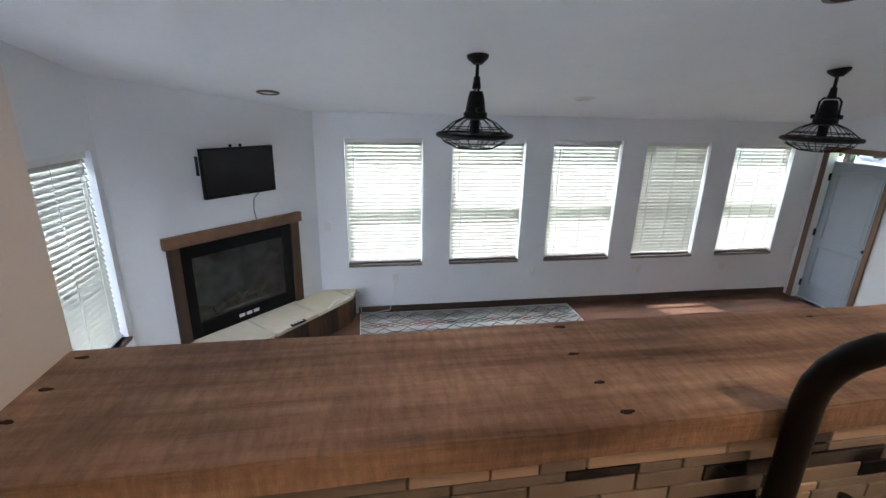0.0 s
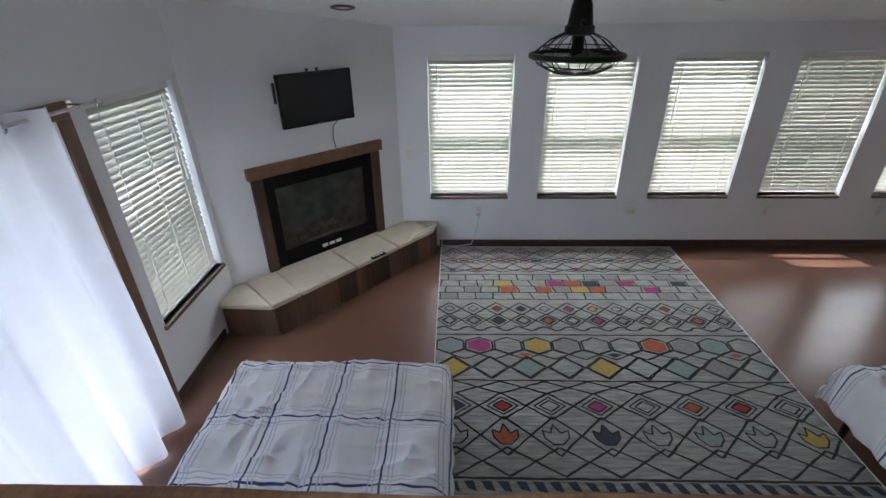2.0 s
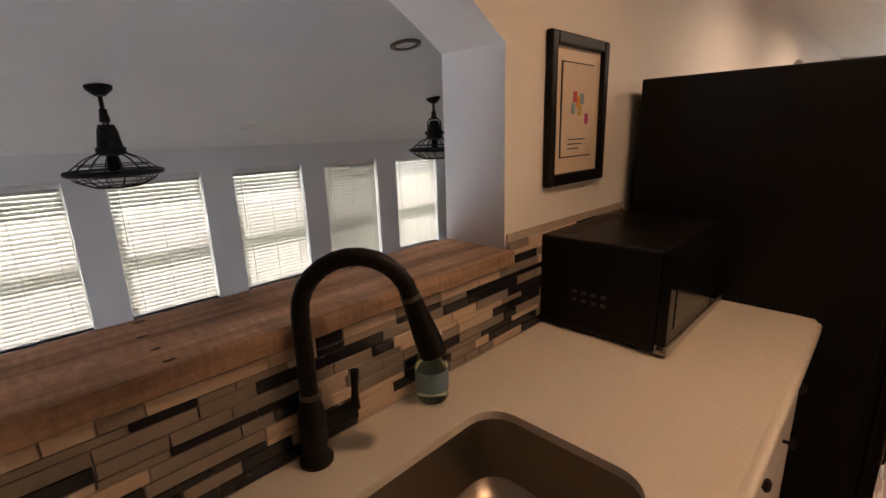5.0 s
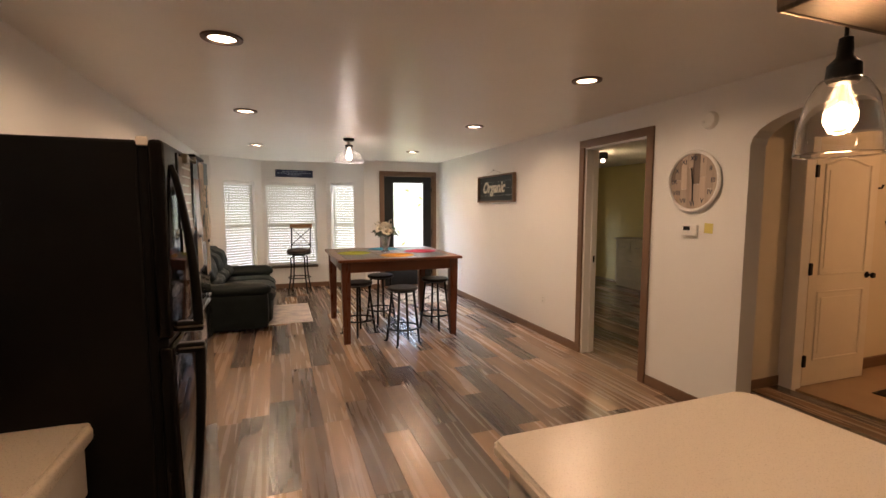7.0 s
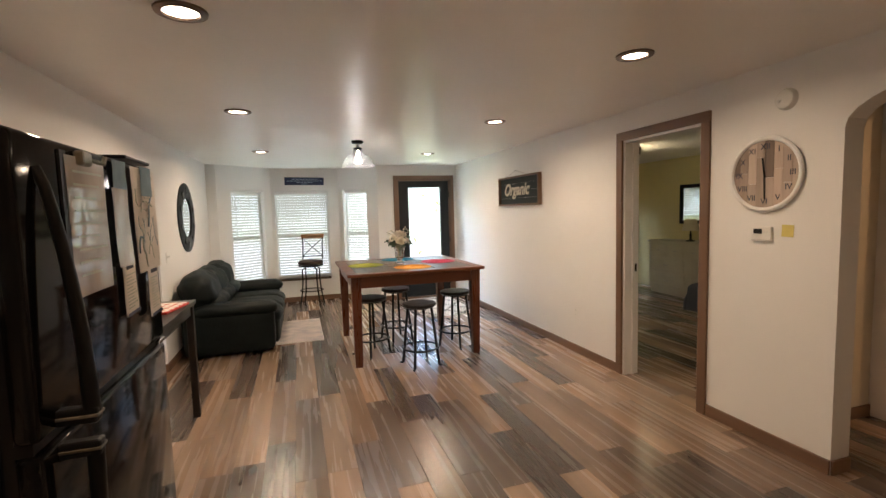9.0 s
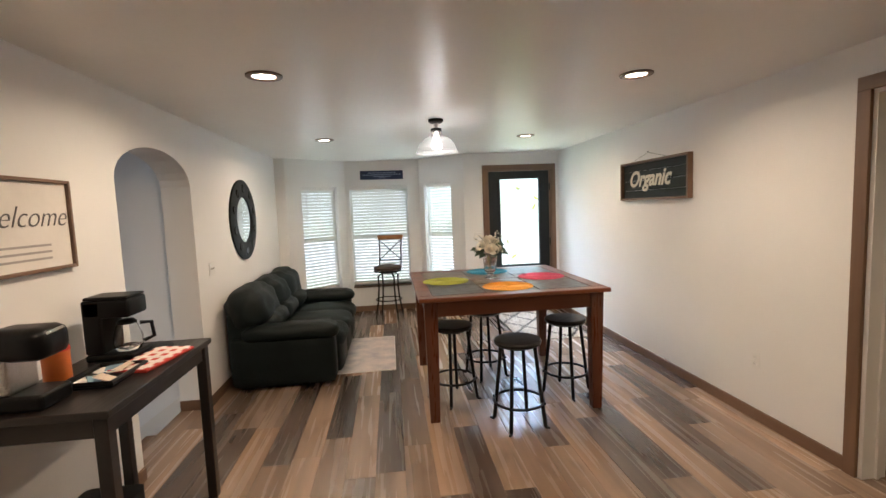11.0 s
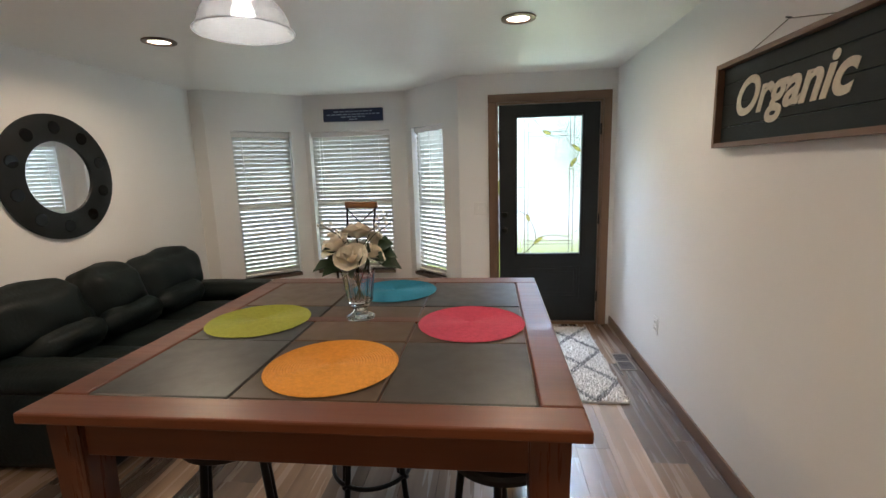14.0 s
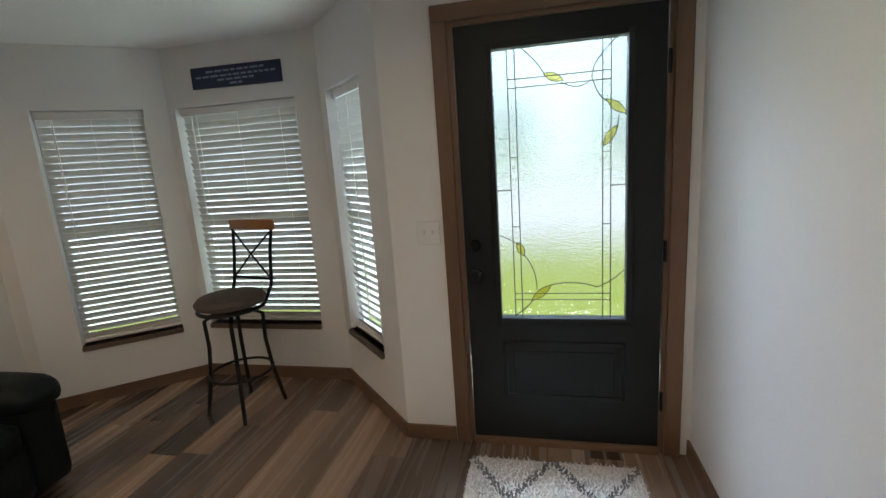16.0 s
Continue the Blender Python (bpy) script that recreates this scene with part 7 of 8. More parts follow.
fv = thing("floor_vent", (5.1, 2.6, FL), "black floor register in the bathroom", "floor vent")
part("frame", box(4.95, 5.25, 2.53, 2.66, FL, FL + 0.006), BLACK, fv)
for k in range(7):
    part("slat", box(4.96 + 0.04 * k, 4.985 + 0.04 * k, 2.54, 2.65, FL + 0.006, FL + 0.009), BLACKM, fv)
wr = thing("wall_rack", (HX, 2.15, 1.4), "white slatted letter rack on the hall wall", "rack")
for k in range(3):
    part("rail", box(HX - 0.03, HX, 2.07, 2.235, 1.42 + 0.06 * k, 1.445 + 0.06 * k, 0.003), PLASTIC, wr)
part("back_panel", box(HX - 0.006, HX - 0.001, 2.06, 2.245, 1.40, 1.60), PLASTIC, wr)
bl_ = new("bath_lamp", bpy.data.lights.new("bath_lamp", "POINT"))
bl_.data.energy, bl_.data.color, bl_.data.shadow_soft_size = 13, (1.0, 0.56, 0.26), 0.08
bl_.location = (5.6, 1.5, 2.05)
bf = thing("bath_ceiling_light", (5.6, 1.5, CL), "warm bathroom ceiling light", "ceiling light")
part("base", lathe([(0, 0), (0.09, 0), (0.09, -0.03), (0, -0.03)], (5.6, 1.5, CL - 0.001), 24), BLACK, bf, smooth=True)

# ---- bedroom ----
dr = thing("dresser", (6.8, 6.8, FL), "cream dresser with six framed drawers", "dresser")
DRM = surf("cream_dresser_paint", (0.55, 0.50, 0.36), (0.48, 0.43, 0.30), scale=4, rough=0.5)
part("body", box(6.62, 7.04, 6.05, 7.62, FL + 0.08, 0.87), DRM, dr)
part("top", box(6.59, 7.045, 6.02, 7.65, 0.87, 0.90, 0.006), DRM, dr)
part("plinth", box(6.64, 7.04, 6.07, 7.60, FL, FL + 0.08), DRM, dr)
for z0, z1, cols in ((0.64, 0.85, 4), (0.37, 0.61, 2), (0.10, 0.34, 2)):
    for k in range(cols):
        a, b = 6.08 + 1.51 * k / cols, 6.08 + 1.51 * (k + 1) / cols
        p = part("drawer_front", box(6.604, 6.62, a + 0.015, b - 0.015, z0, z1, 0.004), DRM, dr)
        part("panel_rim", tube([(6.604, a + 0.05, z0 + 0.035), (6.604, b - 0.05, z0 + 0.035), (6.604, b - 0.05, z1 - 0.035), (6.604, a + 0.05, z1 - 0.035)], 0.007, 6, True), DRM, p)
        part("pull", tube([(6.60, (a + b) / 2 - 0.05, (z0 + z1) / 2), (6.58, (a + b) / 2 - 0.03, (z0 + z1) / 2 - 0.012), (6.58, (a + b) / 2 + 0.03, (z0 + z1) / 2 - 0.012), (6.60, (a + b) / 2 + 0.05, (z0 + z1) / 2)], 0.005, 6), STEEL, p, "metal pull")
mi = thing("bedroom_mirror", (BX, 6.83, 1.18), "wide mirror in a black frame above the dresser", "mirror")
for q in ((6.30, 6.36, 1.18, 1.86), (7.30, 7.36, 1.18, 1.86), (6.36, 7.30, 1.18, 1.24), (6.36, 7.30, 1.80, 1.86)):
    part("frame_rail", box(BX - 0.03, BX - 0.001, *q, 0.005), BLACKM, mi)
part("glass", box(BX - 0.012, BX - 0.002, 6.36, 7.30, 1.24, 1.80), MIRROR, mi)
tl = thing("table_lamp", (6.80, 6.90, 0.90), "small table lamp with cream shade on the dresser", "lamp")
part("base", lathe([(0, 0), (0.07, 0), (0.068, 0.015), (0.02, 0.03), (0.014, 0.08), (0.022, 0.10), (0.012, 0.13), (0.010, 0.20), (0, 0.20)], (6.80, 6.90, 0.90), 20), BLACK, tl, smooth=True)
part("shade", lathe([(0.13, 0.18), (0.09, 0.37), (0.088, 0.37), (0.128, 0.18)], (6.80, 6.90, 0.90), 28), surf("cream_shade", (0.66, 0.60, 0.46), rough=0.9), tl, smooth=True)
bed("bedroom_bed", 3.55, 5.20, 5.0, 7.0, FL, 0.58, BLUEQUILT, "bed with dark grey-blue quilt in the next room", BLACKM)
bc = thing("bedroom_ceiling_light", (5.2, 6.35, CL), "glass ceiling light glowing in the bedroom", "ceiling light")
part("base", lathe([(0, 0), (0.07, 0), (0.07, -0.10), (0, -0.10)], (5.2, 6.35, CL - 0.001), 24), BLACK, bc, smooth=True)
part("globe", lathe([(0.02, -0.10), (0.032, -0.115), (0.036, -0.13), (0.025, -0.15), (0, -0.155)], (5.2, 6.35, CL), 24), BULBW, bc, "lit glass globe", True)
l = new("bedroom_lamp", bpy.data.lights.new("bedroom_lamp", "POINT"))
l.data.energy, l.data.color, l.data.shadow_soft_size = 6, (1.0, 0.78, 0.42), 0.1
l.location = (5.2, 6.35, CL - 0.26)

# ---- dining and sitting ----
TX0, TX1, TY0, TY1, TZ = 1.008, 2.450, 5.404, 6.846, 0.92
tbl = thing("dining_table", (1.73, 6.12, FL), "square cherry wood counter-height table with slate tiles", "table")
for q in ((TX0, TX1, TY0, TY0 + 0.105), (TX0, TX1, TY1 - 0.105, TY1)):
    part("top_rail", box(*q, TZ - 0.032, TZ, 0.006, 2), CHERRY, tbl)
for q in ((TX0, TX0 + 0.105), (TX1 - 0.105, TX1)):
    part("top_rail", box(*q, TY0 + 0.106, TY1 - 0.106, TZ - 0.032, TZ, 0.006, 2), CHERRY, tbl)
part("sub_top", box(TX0 + 0.10, TX1 - 0.10, TY0 + 0.10, TY1 - 0.10, TZ - 0.03, TZ - 0.010), CHERRY, tbl)
ti0, ti1, tj0, tj1 = TX0 + 0.107, TX1 - 0.107, TY0 + 0.107, TY1 - 0.107
for i, j in product(range(3), range(3)):
    a, b = ti0 + (ti1 - ti0) * i / 3, ti0 + (ti1 - ti0) * (i + 1) / 3
    c, d = tj0 + (tj1 - tj0) * j / 3, tj0 + (tj1 - tj0) * (j + 1) / 3
    part("slate_tile", box(a + 0.003, b - 0.003, c + 0.003, d - 0.003, TZ - 0.012, TZ - 0.001 - 0.001 * ((i + j) % 2), 0.003, 1), SLATE, tbl)
part("centre_rail", box(ti0, ti1, (tj0 + tj1) / 2 - 0.0, (tj0 + tj1) / 2 + 0.05, TZ - 0.012, TZ + 0.0005), CHERRY, tbl)
for q in ((TX0 + 0.09, TX1 - 0.09, TY0 + 0.055, TY0 + 0.08), (TX0 + 0.09, TX1 - 0.09, TY1 - 0.08, TY1 - 0.055)):
    part("apron", box(*q, TZ - 0.15, TZ - 0.032, 0.003, 1), CHERRY, tbl)
for q in ((TX0 + 0.055, TX0 + 0.08), (TX1 - 0.08, TX1 - 0.055)):
    part("apron", box(*q, TY0 + 0.12, TY1 - 0.12, TZ - 0.15, TZ - 0.032, 0.003, 1), CHERRY, tbl)
for sx, sy in product((0, 1), (0, 1)):
    x = TX0 + 0.09 if sx == 0 else TX1 - 0.09
    y = TY0 + 0.09 if sy == 0 else TY1 - 0.09
    bm = bmesh.new()
    bmesh.ops.create_cube(bm, size=1.0)
    for v in bm.verts:
        hw = 0.050 if v.co.z > 0 else 0.036
        v.co = Vector((x + (1 if v.co.x > 0 else -1) * hw, y + (1 if v.co.y > 0 else -1) * hw, TZ - 0.033 if v.co.z > 0 else FL))
    bmesh.ops.bevel(bm, geom=list(bm.edges), offset=0.004, segments=2, affect="EDGES")
    part("leg", bm, CHERRYV, tbl)

for (x, y), m_, nm in (((1.291, 6.13), MATS4[0], "lime green"), ((1.755, 6.58), MATS4[1], "turquoise"), ((1.741, 5.72), MATS4[2], "orange"), ((2.147, 6.115), MATS4[3], "coral pink")):
    pm = thing("placemat", (x, y, TZ), "round woven %s placemat on the table" % nm, "placemat", "round placemats")
    prof = [(0.0, 0.0015)]
    for k in range(1, 24):
        r = 0.20 * k / 23
        prof += [(r - 0.0045, 0.0022), (r - 0.002, 0.0048)]
    prof += [(0.202, 0.002), (0.200, 0.0005), (0, 0.0005)]
    part("woven_disc", lathe(prof, (x, y, TZ + 0.0005), 48), m_, pm, smooth=True)

vs_ = thing("vase", (1.70, 6.17, TZ), "cut crystal vase holding cream roses", "vase")
VX, VY = 1.70, 6.17
part("vessel", lathe([(0, 0.001), (0.054, 0.001), (0.056, 0.008), (0.034, 0.02), (0.023, 0.035), (0.032, 0.05), (0.049, 0.07), (0.053, 0.11), (0.060, 0.17), (0.066, 0.20), (0.062, 0.20), (0.055, 0.165), (0.047, 0.11), (0.042, 0.075), (0, 0.065)], (VX, VY, TZ + 0.001), 28, flute=0.05), CRYSTAL, vs_).visible_shadow = False
bq = thing("rose_bouquet", (VX, VY, TZ + 0.07), "cream artificial roses with dark leaves in the vase", "flowers")
rf = random.Random(9)


def rose(c, r, up):
    bm = bmesh.new()
    q = up.to_track_quat("Z", "Y").to_matrix()
    for ring, (n, rad, h, lean) in enumerate(((3, 0.30, 0.62, 0.05), (4, 0.52, 0.60, 0.18), (5, 0.78, 0.48, 0.42), (6, 1.0, 0.30, 0.75))):
        for k in range(n):
            a0 = 2 * math.pi * k / n + ring * 0.7
            span = 2 * math.pi / n * 0.72
            g = []
            for i in range(6):
                row = []
                for j in range(4):
                    a = a0 + span * (i / 5 - 0.5) * 1.5
                    t = j / 3
                    edge = 1 - 0.25 * abs(i / 5 - 0.5) * 2
                    rr_ = r * (0.12 + (rad - 0.12) * (t ** 0.7) + lean * 0.15 * t * t)
                    z = r * (-0.5 + (h + 0.5) * t * edge - lean * 0.3 * t ** 3)
                    row.append(bm.verts.new(c + q @ Vector((rr_ * math.cos(a), rr_ * math.sin(a), z))))
                g.append(row)
            for i, j in product(range(5), range(3)):
                bm.faces.new((g[i][j], g[i + 1][j], g[i + 1][j + 1], g[i][j + 1]))
    return bm


for dx, dy, dz, r in ((-0.07, -0.05, 0.31, 0.062), (0.0, -0.085, 0.27, 0.060), (0.075, -0.03, 0.27, 0.048), (0.0, 0.02, 0.35, 0.062), (-0.085, 0.05, 0.27, 0.05), (0.06, 0.07, 0.31, 0.052), (-0.02, 0.09, 0.27, 0.045)):
    c = Vector((VX + dx, VY + dy, TZ + dz))
    up = Vector((dx, dy, 0.10)).normalized()
    part("rose", rose(c, r, up), PETAL, bq, "cream rose bloom", True)
    part("stem", tube([c - up * r * 0.4, Vector((VX + dx * 0.25, VY + dy * 0.25, TZ + 0.18)), Vector((VX - dx * 0.2, VY - dy * 0.2, TZ + 0.08))], 0.003, 6), LEAF, bq)
for k in range(22):
    a, el = rf.uniform(0, 6.28), rf.uniform(-0.2, 0.7)
    d = Vector((math.cos(a) * math.cos(el), math.sin(a) * math.cos(el), math.sin(el)))
    c = Vector((VX, VY, TZ + 0.235)) + d * rf.uniform(0.04, 0.10)
    s = d.orthogonal().normalized()
    L, wd_ = rf.uniform(0.06, 0.10), rf.uniform(0.022, 0.034)
    bm = bmesh.new()
    mid = [bm.verts.new(c + d * L * t - Vector((0, 0, 0.02)) * t * t) for t in (0, 0.35, 0.7, 1.0)]
    lf_ = [bm.verts.new(c + d * L * t + s * wd_ + Vector((0, 0, 0.006))) for t in (0.3, 0.65)]
    rt_ = [bm.verts.new(c + d * L * t - s * wd_ + Vector((0, 0, 0.006))) for t in (0.3, 0.65)]
    for sd2 in (lf_, rt_):
        bm.faces.new((mid[0], mid[1], sd2[0]))
        bm.faces.new((mid[1], mid[2], sd2[1], sd2[0]))
        bm.faces.new((mid[2], mid[3], sd2[1]))
    part("leaf", bm, LEAF, bq, smooth=True)
for k in range(5):
    a = rf.uniform(0, 6.28)
    base = Vector((VX, VY, TZ + 0.25))
    tip = base + Vector((0.14 * math.cos(a), 0.14 * math.sin(a), 0.10 + 0.03 * k / 2))
    sp_ = part("sprig", tube([base, base.lerp(tip, 0.5) + Vector((0, 0, 0.02)), tip], 0.002, 5), LEAF, bq)
    bm = bmesh.new()
    for q in range(9):
        p = base.lerp(tip, 0.55 + 0.05 * q) + Vector((rf.uniform(-1, 1), rf.uniform(-1, 1), rf.uniform(0, 1))) * 0.018
        bmesh.ops.create_icosphere(bm, subdivisions=1, radius=0.0065, matrix=Matrix.Translation(p))
    part("small_blossom", bm, PETAL, bq)

# stools
sto = thing("stool", (0, 0, 0), "backless black metal stool with dark round wooden seat", "stool", "stools round the table")
SH = 0.64
part("seat", lathe([(0, SH - 0.04), (0.155, SH - 0.04), (0.168, SH - 0.03), (0.17, SH - 0.012), (0.162, SH - 0.002), (0.13, SH), (0, SH - 0.003)], seg=36), STOOLWOOD, sto, "dark wood seat", True)
part("seat_plate", rod((0, 0, SH - 0.055), (0, 0, SH - 0.04), 0.12, 0.13, 24), BLACK, sto)
part("foot_ring", tube([(0.178 * math.cos(a), 0.178 * math.sin(a), 0.185) for a in [2 * math.pi * k / 40 for k in range(40)]], 0.010, 8, True), BLACK, sto, smooth=True)
for k in range(4):
    a = math.pi / 4 + k * math.pi / 2
    c, s = math.cos(a), math.sin(a)
    lg = part("leg", tube([(0.125 * c, 0.125 * s, SH - 0.045), (0.17 * c, 0.17 * s, 0.20), (0.192 * c, 0.192 * s, 0.02)], 0.0135, 10), BLACK, sto, smooth=True)
    part("bolt", rod((0.175 * c, 0.175 * s, 0.185), (0.198 * c, 0.198 * s, 0.185), 0.009, 0.009, 8), BLACK, lg)
    part("foot", tube([(0.190 * c, 0.190 * s, 0.03), (0.20 * c, 0.20 * s, 0.012), (0.225 * c, 0.225 * s, 0.012)], [0.013, 0.012, 0.008], 8), BLACK, lg, smooth=True)
sto.matrix_basis = Matrix.Translation((1.70, 5.33, FL)) @ pose(0, 0, 0, 0, 0, 12)
for x, y, a in ((1.295, 5.86, 30), (2.25, 5.82, 40), (1.665, 6.33, 20)):
    copy_thing(sto, Matrix.Translation((x, y, FL)) @ pose(0, 0, 0, 0, 0, a))

# bar stool with back in the bay
bs = thing("bar_stool", (0, 0, 0), "black metal bar stool with cross back and honey wood top rail", "bar stool")
part("seat_cushion", lathe([(0, 0.70), (0.17, 0.70), (0.205, 0.715), (0.212, 0.74), (0.19, 0.765), (0.10, 0.78), (0, 0.782)], seg=36), BROWNSEAT, bs, "brown cushioned seat", True)
part("seat_ring", tube([(0.195 * math.cos(a), 0.195 * math.sin(a), 0.69) for a in [2 * math.pi * k / 40 for k in range(40)]], 0.012, 8, True), BLACK, bs, smooth=True)
part("swivel_plate", rod((0, 0, 0.655), (0, 0, 0.70), 0.10, 0.12, 20), BLACK, bs)
for k in range(4):
    a = math.pi / 4 + k * math.pi / 2
    c, s = math.cos(a), math.sin(a)
    part("leg", tube([(0.10 * c, 0.10 * s, 0.66), (0.17 * c, 0.17 * s, 0.62), (0.165 * c, 0.165 * s, 0.45), (0.185 * c, 0.185 * s, 0.25), (0.235 * c, 0.235 * s, 0.0)], 0.0125, 10), BLACK, bs, smooth=True)
part("foot_ring", tube([(0.19 * math.cos(a), 0.19 * math.sin(a), 0.26) for a in [2 * math.pi * k / 40 for k in range(40)]], 0.009, 8, True), BLACK, bs, smooth=True)
for sx in (-1, 1):
    part("back_post", tube([(sx * 0.155, 0.13, 0.70), (sx * 0.17, 0.18, 0.80), (sx * 0.165, 0.21, 1.0), (sx * 0.175, 0.235, 1.16)], 0.011, 8), BLACK, bs, smooth=True)
    part("cross_bar", tube([(sx * 0.155, 0.19, 0.84), (0, 0.20, 0.985), (-sx * 0.165, 0.228, 1.13)], 0.007, 8), BLACK, bs, smooth=True)
part("lower_rail", rod((-0.165, 0.185, 0.83), (0.165, 0.185, 0.83), 0.009), BLACK, bs)
part("top_rail", box(-0.20, 0.20, 0.222, 0.252, 1.14, 1.21, 0.012, 3), HONEY, bs, "honey wood top rail", True)
bs.matrix_basis = Matrix.Translation((0.76, 9.03, FL)) @ pose(0, 0, 0, 0, 0, -14)

# sofa
sf = thing("sofa", (-0.2, 7.2, FL), "dark green leather three-seat sofa with pillow arms", "sofa")
sy0, sy1, sx0, sx1 = 6.36, 8.30, -0.70, 0.30
def up(z):
    return FL + z
part("base", rounded(sx0 + 0.04, sx1 - 0.06, sy0 + 0.03, sy1 - 0.03, up(0.03), up(0.32), 0.05, cuts=7), LEATHER, sf, smooth=True)
part("back_frame", rounded(sx0, sx0 + 0.30, sy0 + 0.04, sy1 - 0.04, up(0.10), up(0.76), 0.10, cuts=7), LEATHER, sf, smooth=True)
aw = 0.20
for y0, y1 in ((sy0, sy0 + aw), (sy1 - aw, sy1)):
    part("arm_panel", rounded(sx0 + 0.05, sx1 - 0.03, y0, y1, up(0.03), up(0.50), 0.05, 0.01, cuts=7), LEATHER, sf, smooth=True)
    part("arm_pad", rounded(sx0 + 0.16, sx1 + 0.0, y0 - 0.02, y1 + 0.025, up(0.44), up(0.59), 0.07, 0.02, 0.010, cuts=9), LEATHER, sf, smooth=True)
n = 3
cw = (sy1 - sy0 - 2 * aw) / n
for k in range(n):
    a, b = sy0 + aw + cw * k, sy0 + aw + cw * (k + 1)
    part("seat_cushion", rounded(sx0 + 0.24, sx1 + 0.03, a + 0.004, b - 0.004, up(0.28), up(0.46), 0.08, 0.035, 0.010, cuts=11), LEATHER, sf, smooth=True)
    part("seat_front", rounded(sx1 - 0.12, sx1 + 0.015, a + 0.004, b - 0.004, up(0.05), up(0.36), 0.05, 0.012, 0.004, cuts=6), LEATHER, sf, smooth=True)
    tilt = Matrix.Translation((sx0 + 0.2, 0, up(0.48))) @ pose(0, 0, 0, 0, -14, 0) @ Matrix.Translation((-sx0 - 0.2, 0, -up(0.48)))
    ea, eb = (a - (0.17 if k == 0 else 0)), (b + (0.17 if k == n - 1 else 0))
    part("back_cushion", rounded(sx0 + 0.08, sx0 + 0.40, ea + 0.003, eb - 0.003, up(0.53), up(0.905), 0.13, 0.045, 0.020, cuts=13, m=tilt), LEATHER, sf, smooth=True)
    part("lumbar_roll", rounded(sx0 + 0.24, sx0 + 0.46, a + 0.004, b - 0.004, up(0.44), up(0.62), 0.085, 0.03, 0.016, cuts=11, m=tilt), LEATHER, sf, smooth=True)

# mirror, plaque, welcome sign
MY, MZ, MR = 7.33, 1.52, 0.425
mr = thing("round_mirror", (WX, MY, MZ), "round mirror in a wide black studded frame", "mirror")
def disc_ring(r0, r1, x0, x1, seg=56):
    bm = bmesh.new()
    rings = []
    for r, x in ((r0, x0), (r0, x1), ((r0 + r1) / 2, x1 + 0.008), (r1, x1 - 0.004), (r1, x0)):
        rings.append([bm.verts.new((x, MY + r * math.cos(2 * math.pi * k / seg), MZ + r * math.sin(2 * math.pi * k / seg))) for k in range(seg)])
    for A, B in zip(rings, rings[1:] + rings[:1]):
        for k in range(seg):
            j = (k + 1) % seg
            bm.faces.new((A[k], A[j], B[j], B[k]))
    return bm
part("frame", disc_ring(0.245, MR, WX + 0.001, WX + 0.022), surf("mirror_frame_black", (0.006, 0.008, 0.008), (0.011, 0.012, 0.012), scale=9, rough=0.5, bump=0.2, spec=0.25), mr, smooth=True)
part("glass", rod((WX + 0.002, MY, MZ), (WX + 0.010, MY, MZ), 0.248, 0.248, 56), MIRROR, mr)
for k in range(10):
    a = 2 * math.pi * (k + 0.5) / 10
    y, z = MY + 0.335 * math.cos(a), MZ + 0.335 * math.sin(a)
    part("stud", rod((WX + 0.022, y, z), (WX + 0.033, y, z), 0.045, 0.04, 20), BLACKP, mr)
pq = thing("wall_plaque", (0.75, 9.46, 2.03), "navy plaque with small pale script above the window", "plaque")
part("board", box(0.40, 1.065, 9.44, 9.459, 2.045, 2.18, 0.003, 1, m=Matrix.Translation((0.73, 0, 2.11)) @ pose(0, 0, 0, 0, 0.6, 0) @ Matrix.Translation((-0.73, 0, -2.11))), NAVY, pq)
PLINE = surf("pale_script", (0.30, 0.36, 0.48), rough=0.7)
for z, a, b in ((2.148, 0.52, 0.95), (2.118, 0.44, 1.03), (2.092, 0.60, 0.87), (2.066, 0.69, 0.78)):
    x = a
    rq = random.Random(int(z * 1000))
    while x < b:
        w = rq.uniform(0.025, 0.06)
        part("word_bar", box(x, min(x + w, b), 9.4375, 9.4405, z - 0.006, z + 0.006), PLINE, pq)
        x += w + 0.012
ws = thing("welcome_sign", (WX, 4.4, 1.35), "white welcome sign with grey script in oak frame", "sign")
wa, wb, wc, wd2 = 4.02, 4.665, 1.345, 1.765
part("board", box(WX + 0.001, WX + 0.010, wa, wb, wc, wd2), PAPER, ws)
for q in ((wa, wa + 0.016, wc, wd2), (wb - 0.016, wb, wc, wd2), (wa + 0.016, wb - 0.016, wc, wc + 0.016), (wa + 0.016, wb - 0.016, wd2 - 0.016, wd2)):
    part("frame_rail", box(WX + 0.001, WX + 0.026, *q, 0.002, 1), TRIMH, ws, "oak rail")
GREYINK = surf("grey_script", (0.13, 0.12, 0.12), rough=0.8)
curve_text("lettering", "Welcome", 0.135, Matrix.Translation((WX + 0.0115, 4.36, 1.59)) @ pose(0, 0, 0, 90, 0, 90), GREYINK, ws, shear=0.4, thick=-0.002)
for z in (1.465, 1.435, 1.405):
    part("text_line", box(WX + 0.010, WX + 0.0112, 4.20, 4.52, z - 0.005, z + 0.005), surf("pale_grey_ink", (0.40, 0.37, 0.35), rough=0.8), ws)

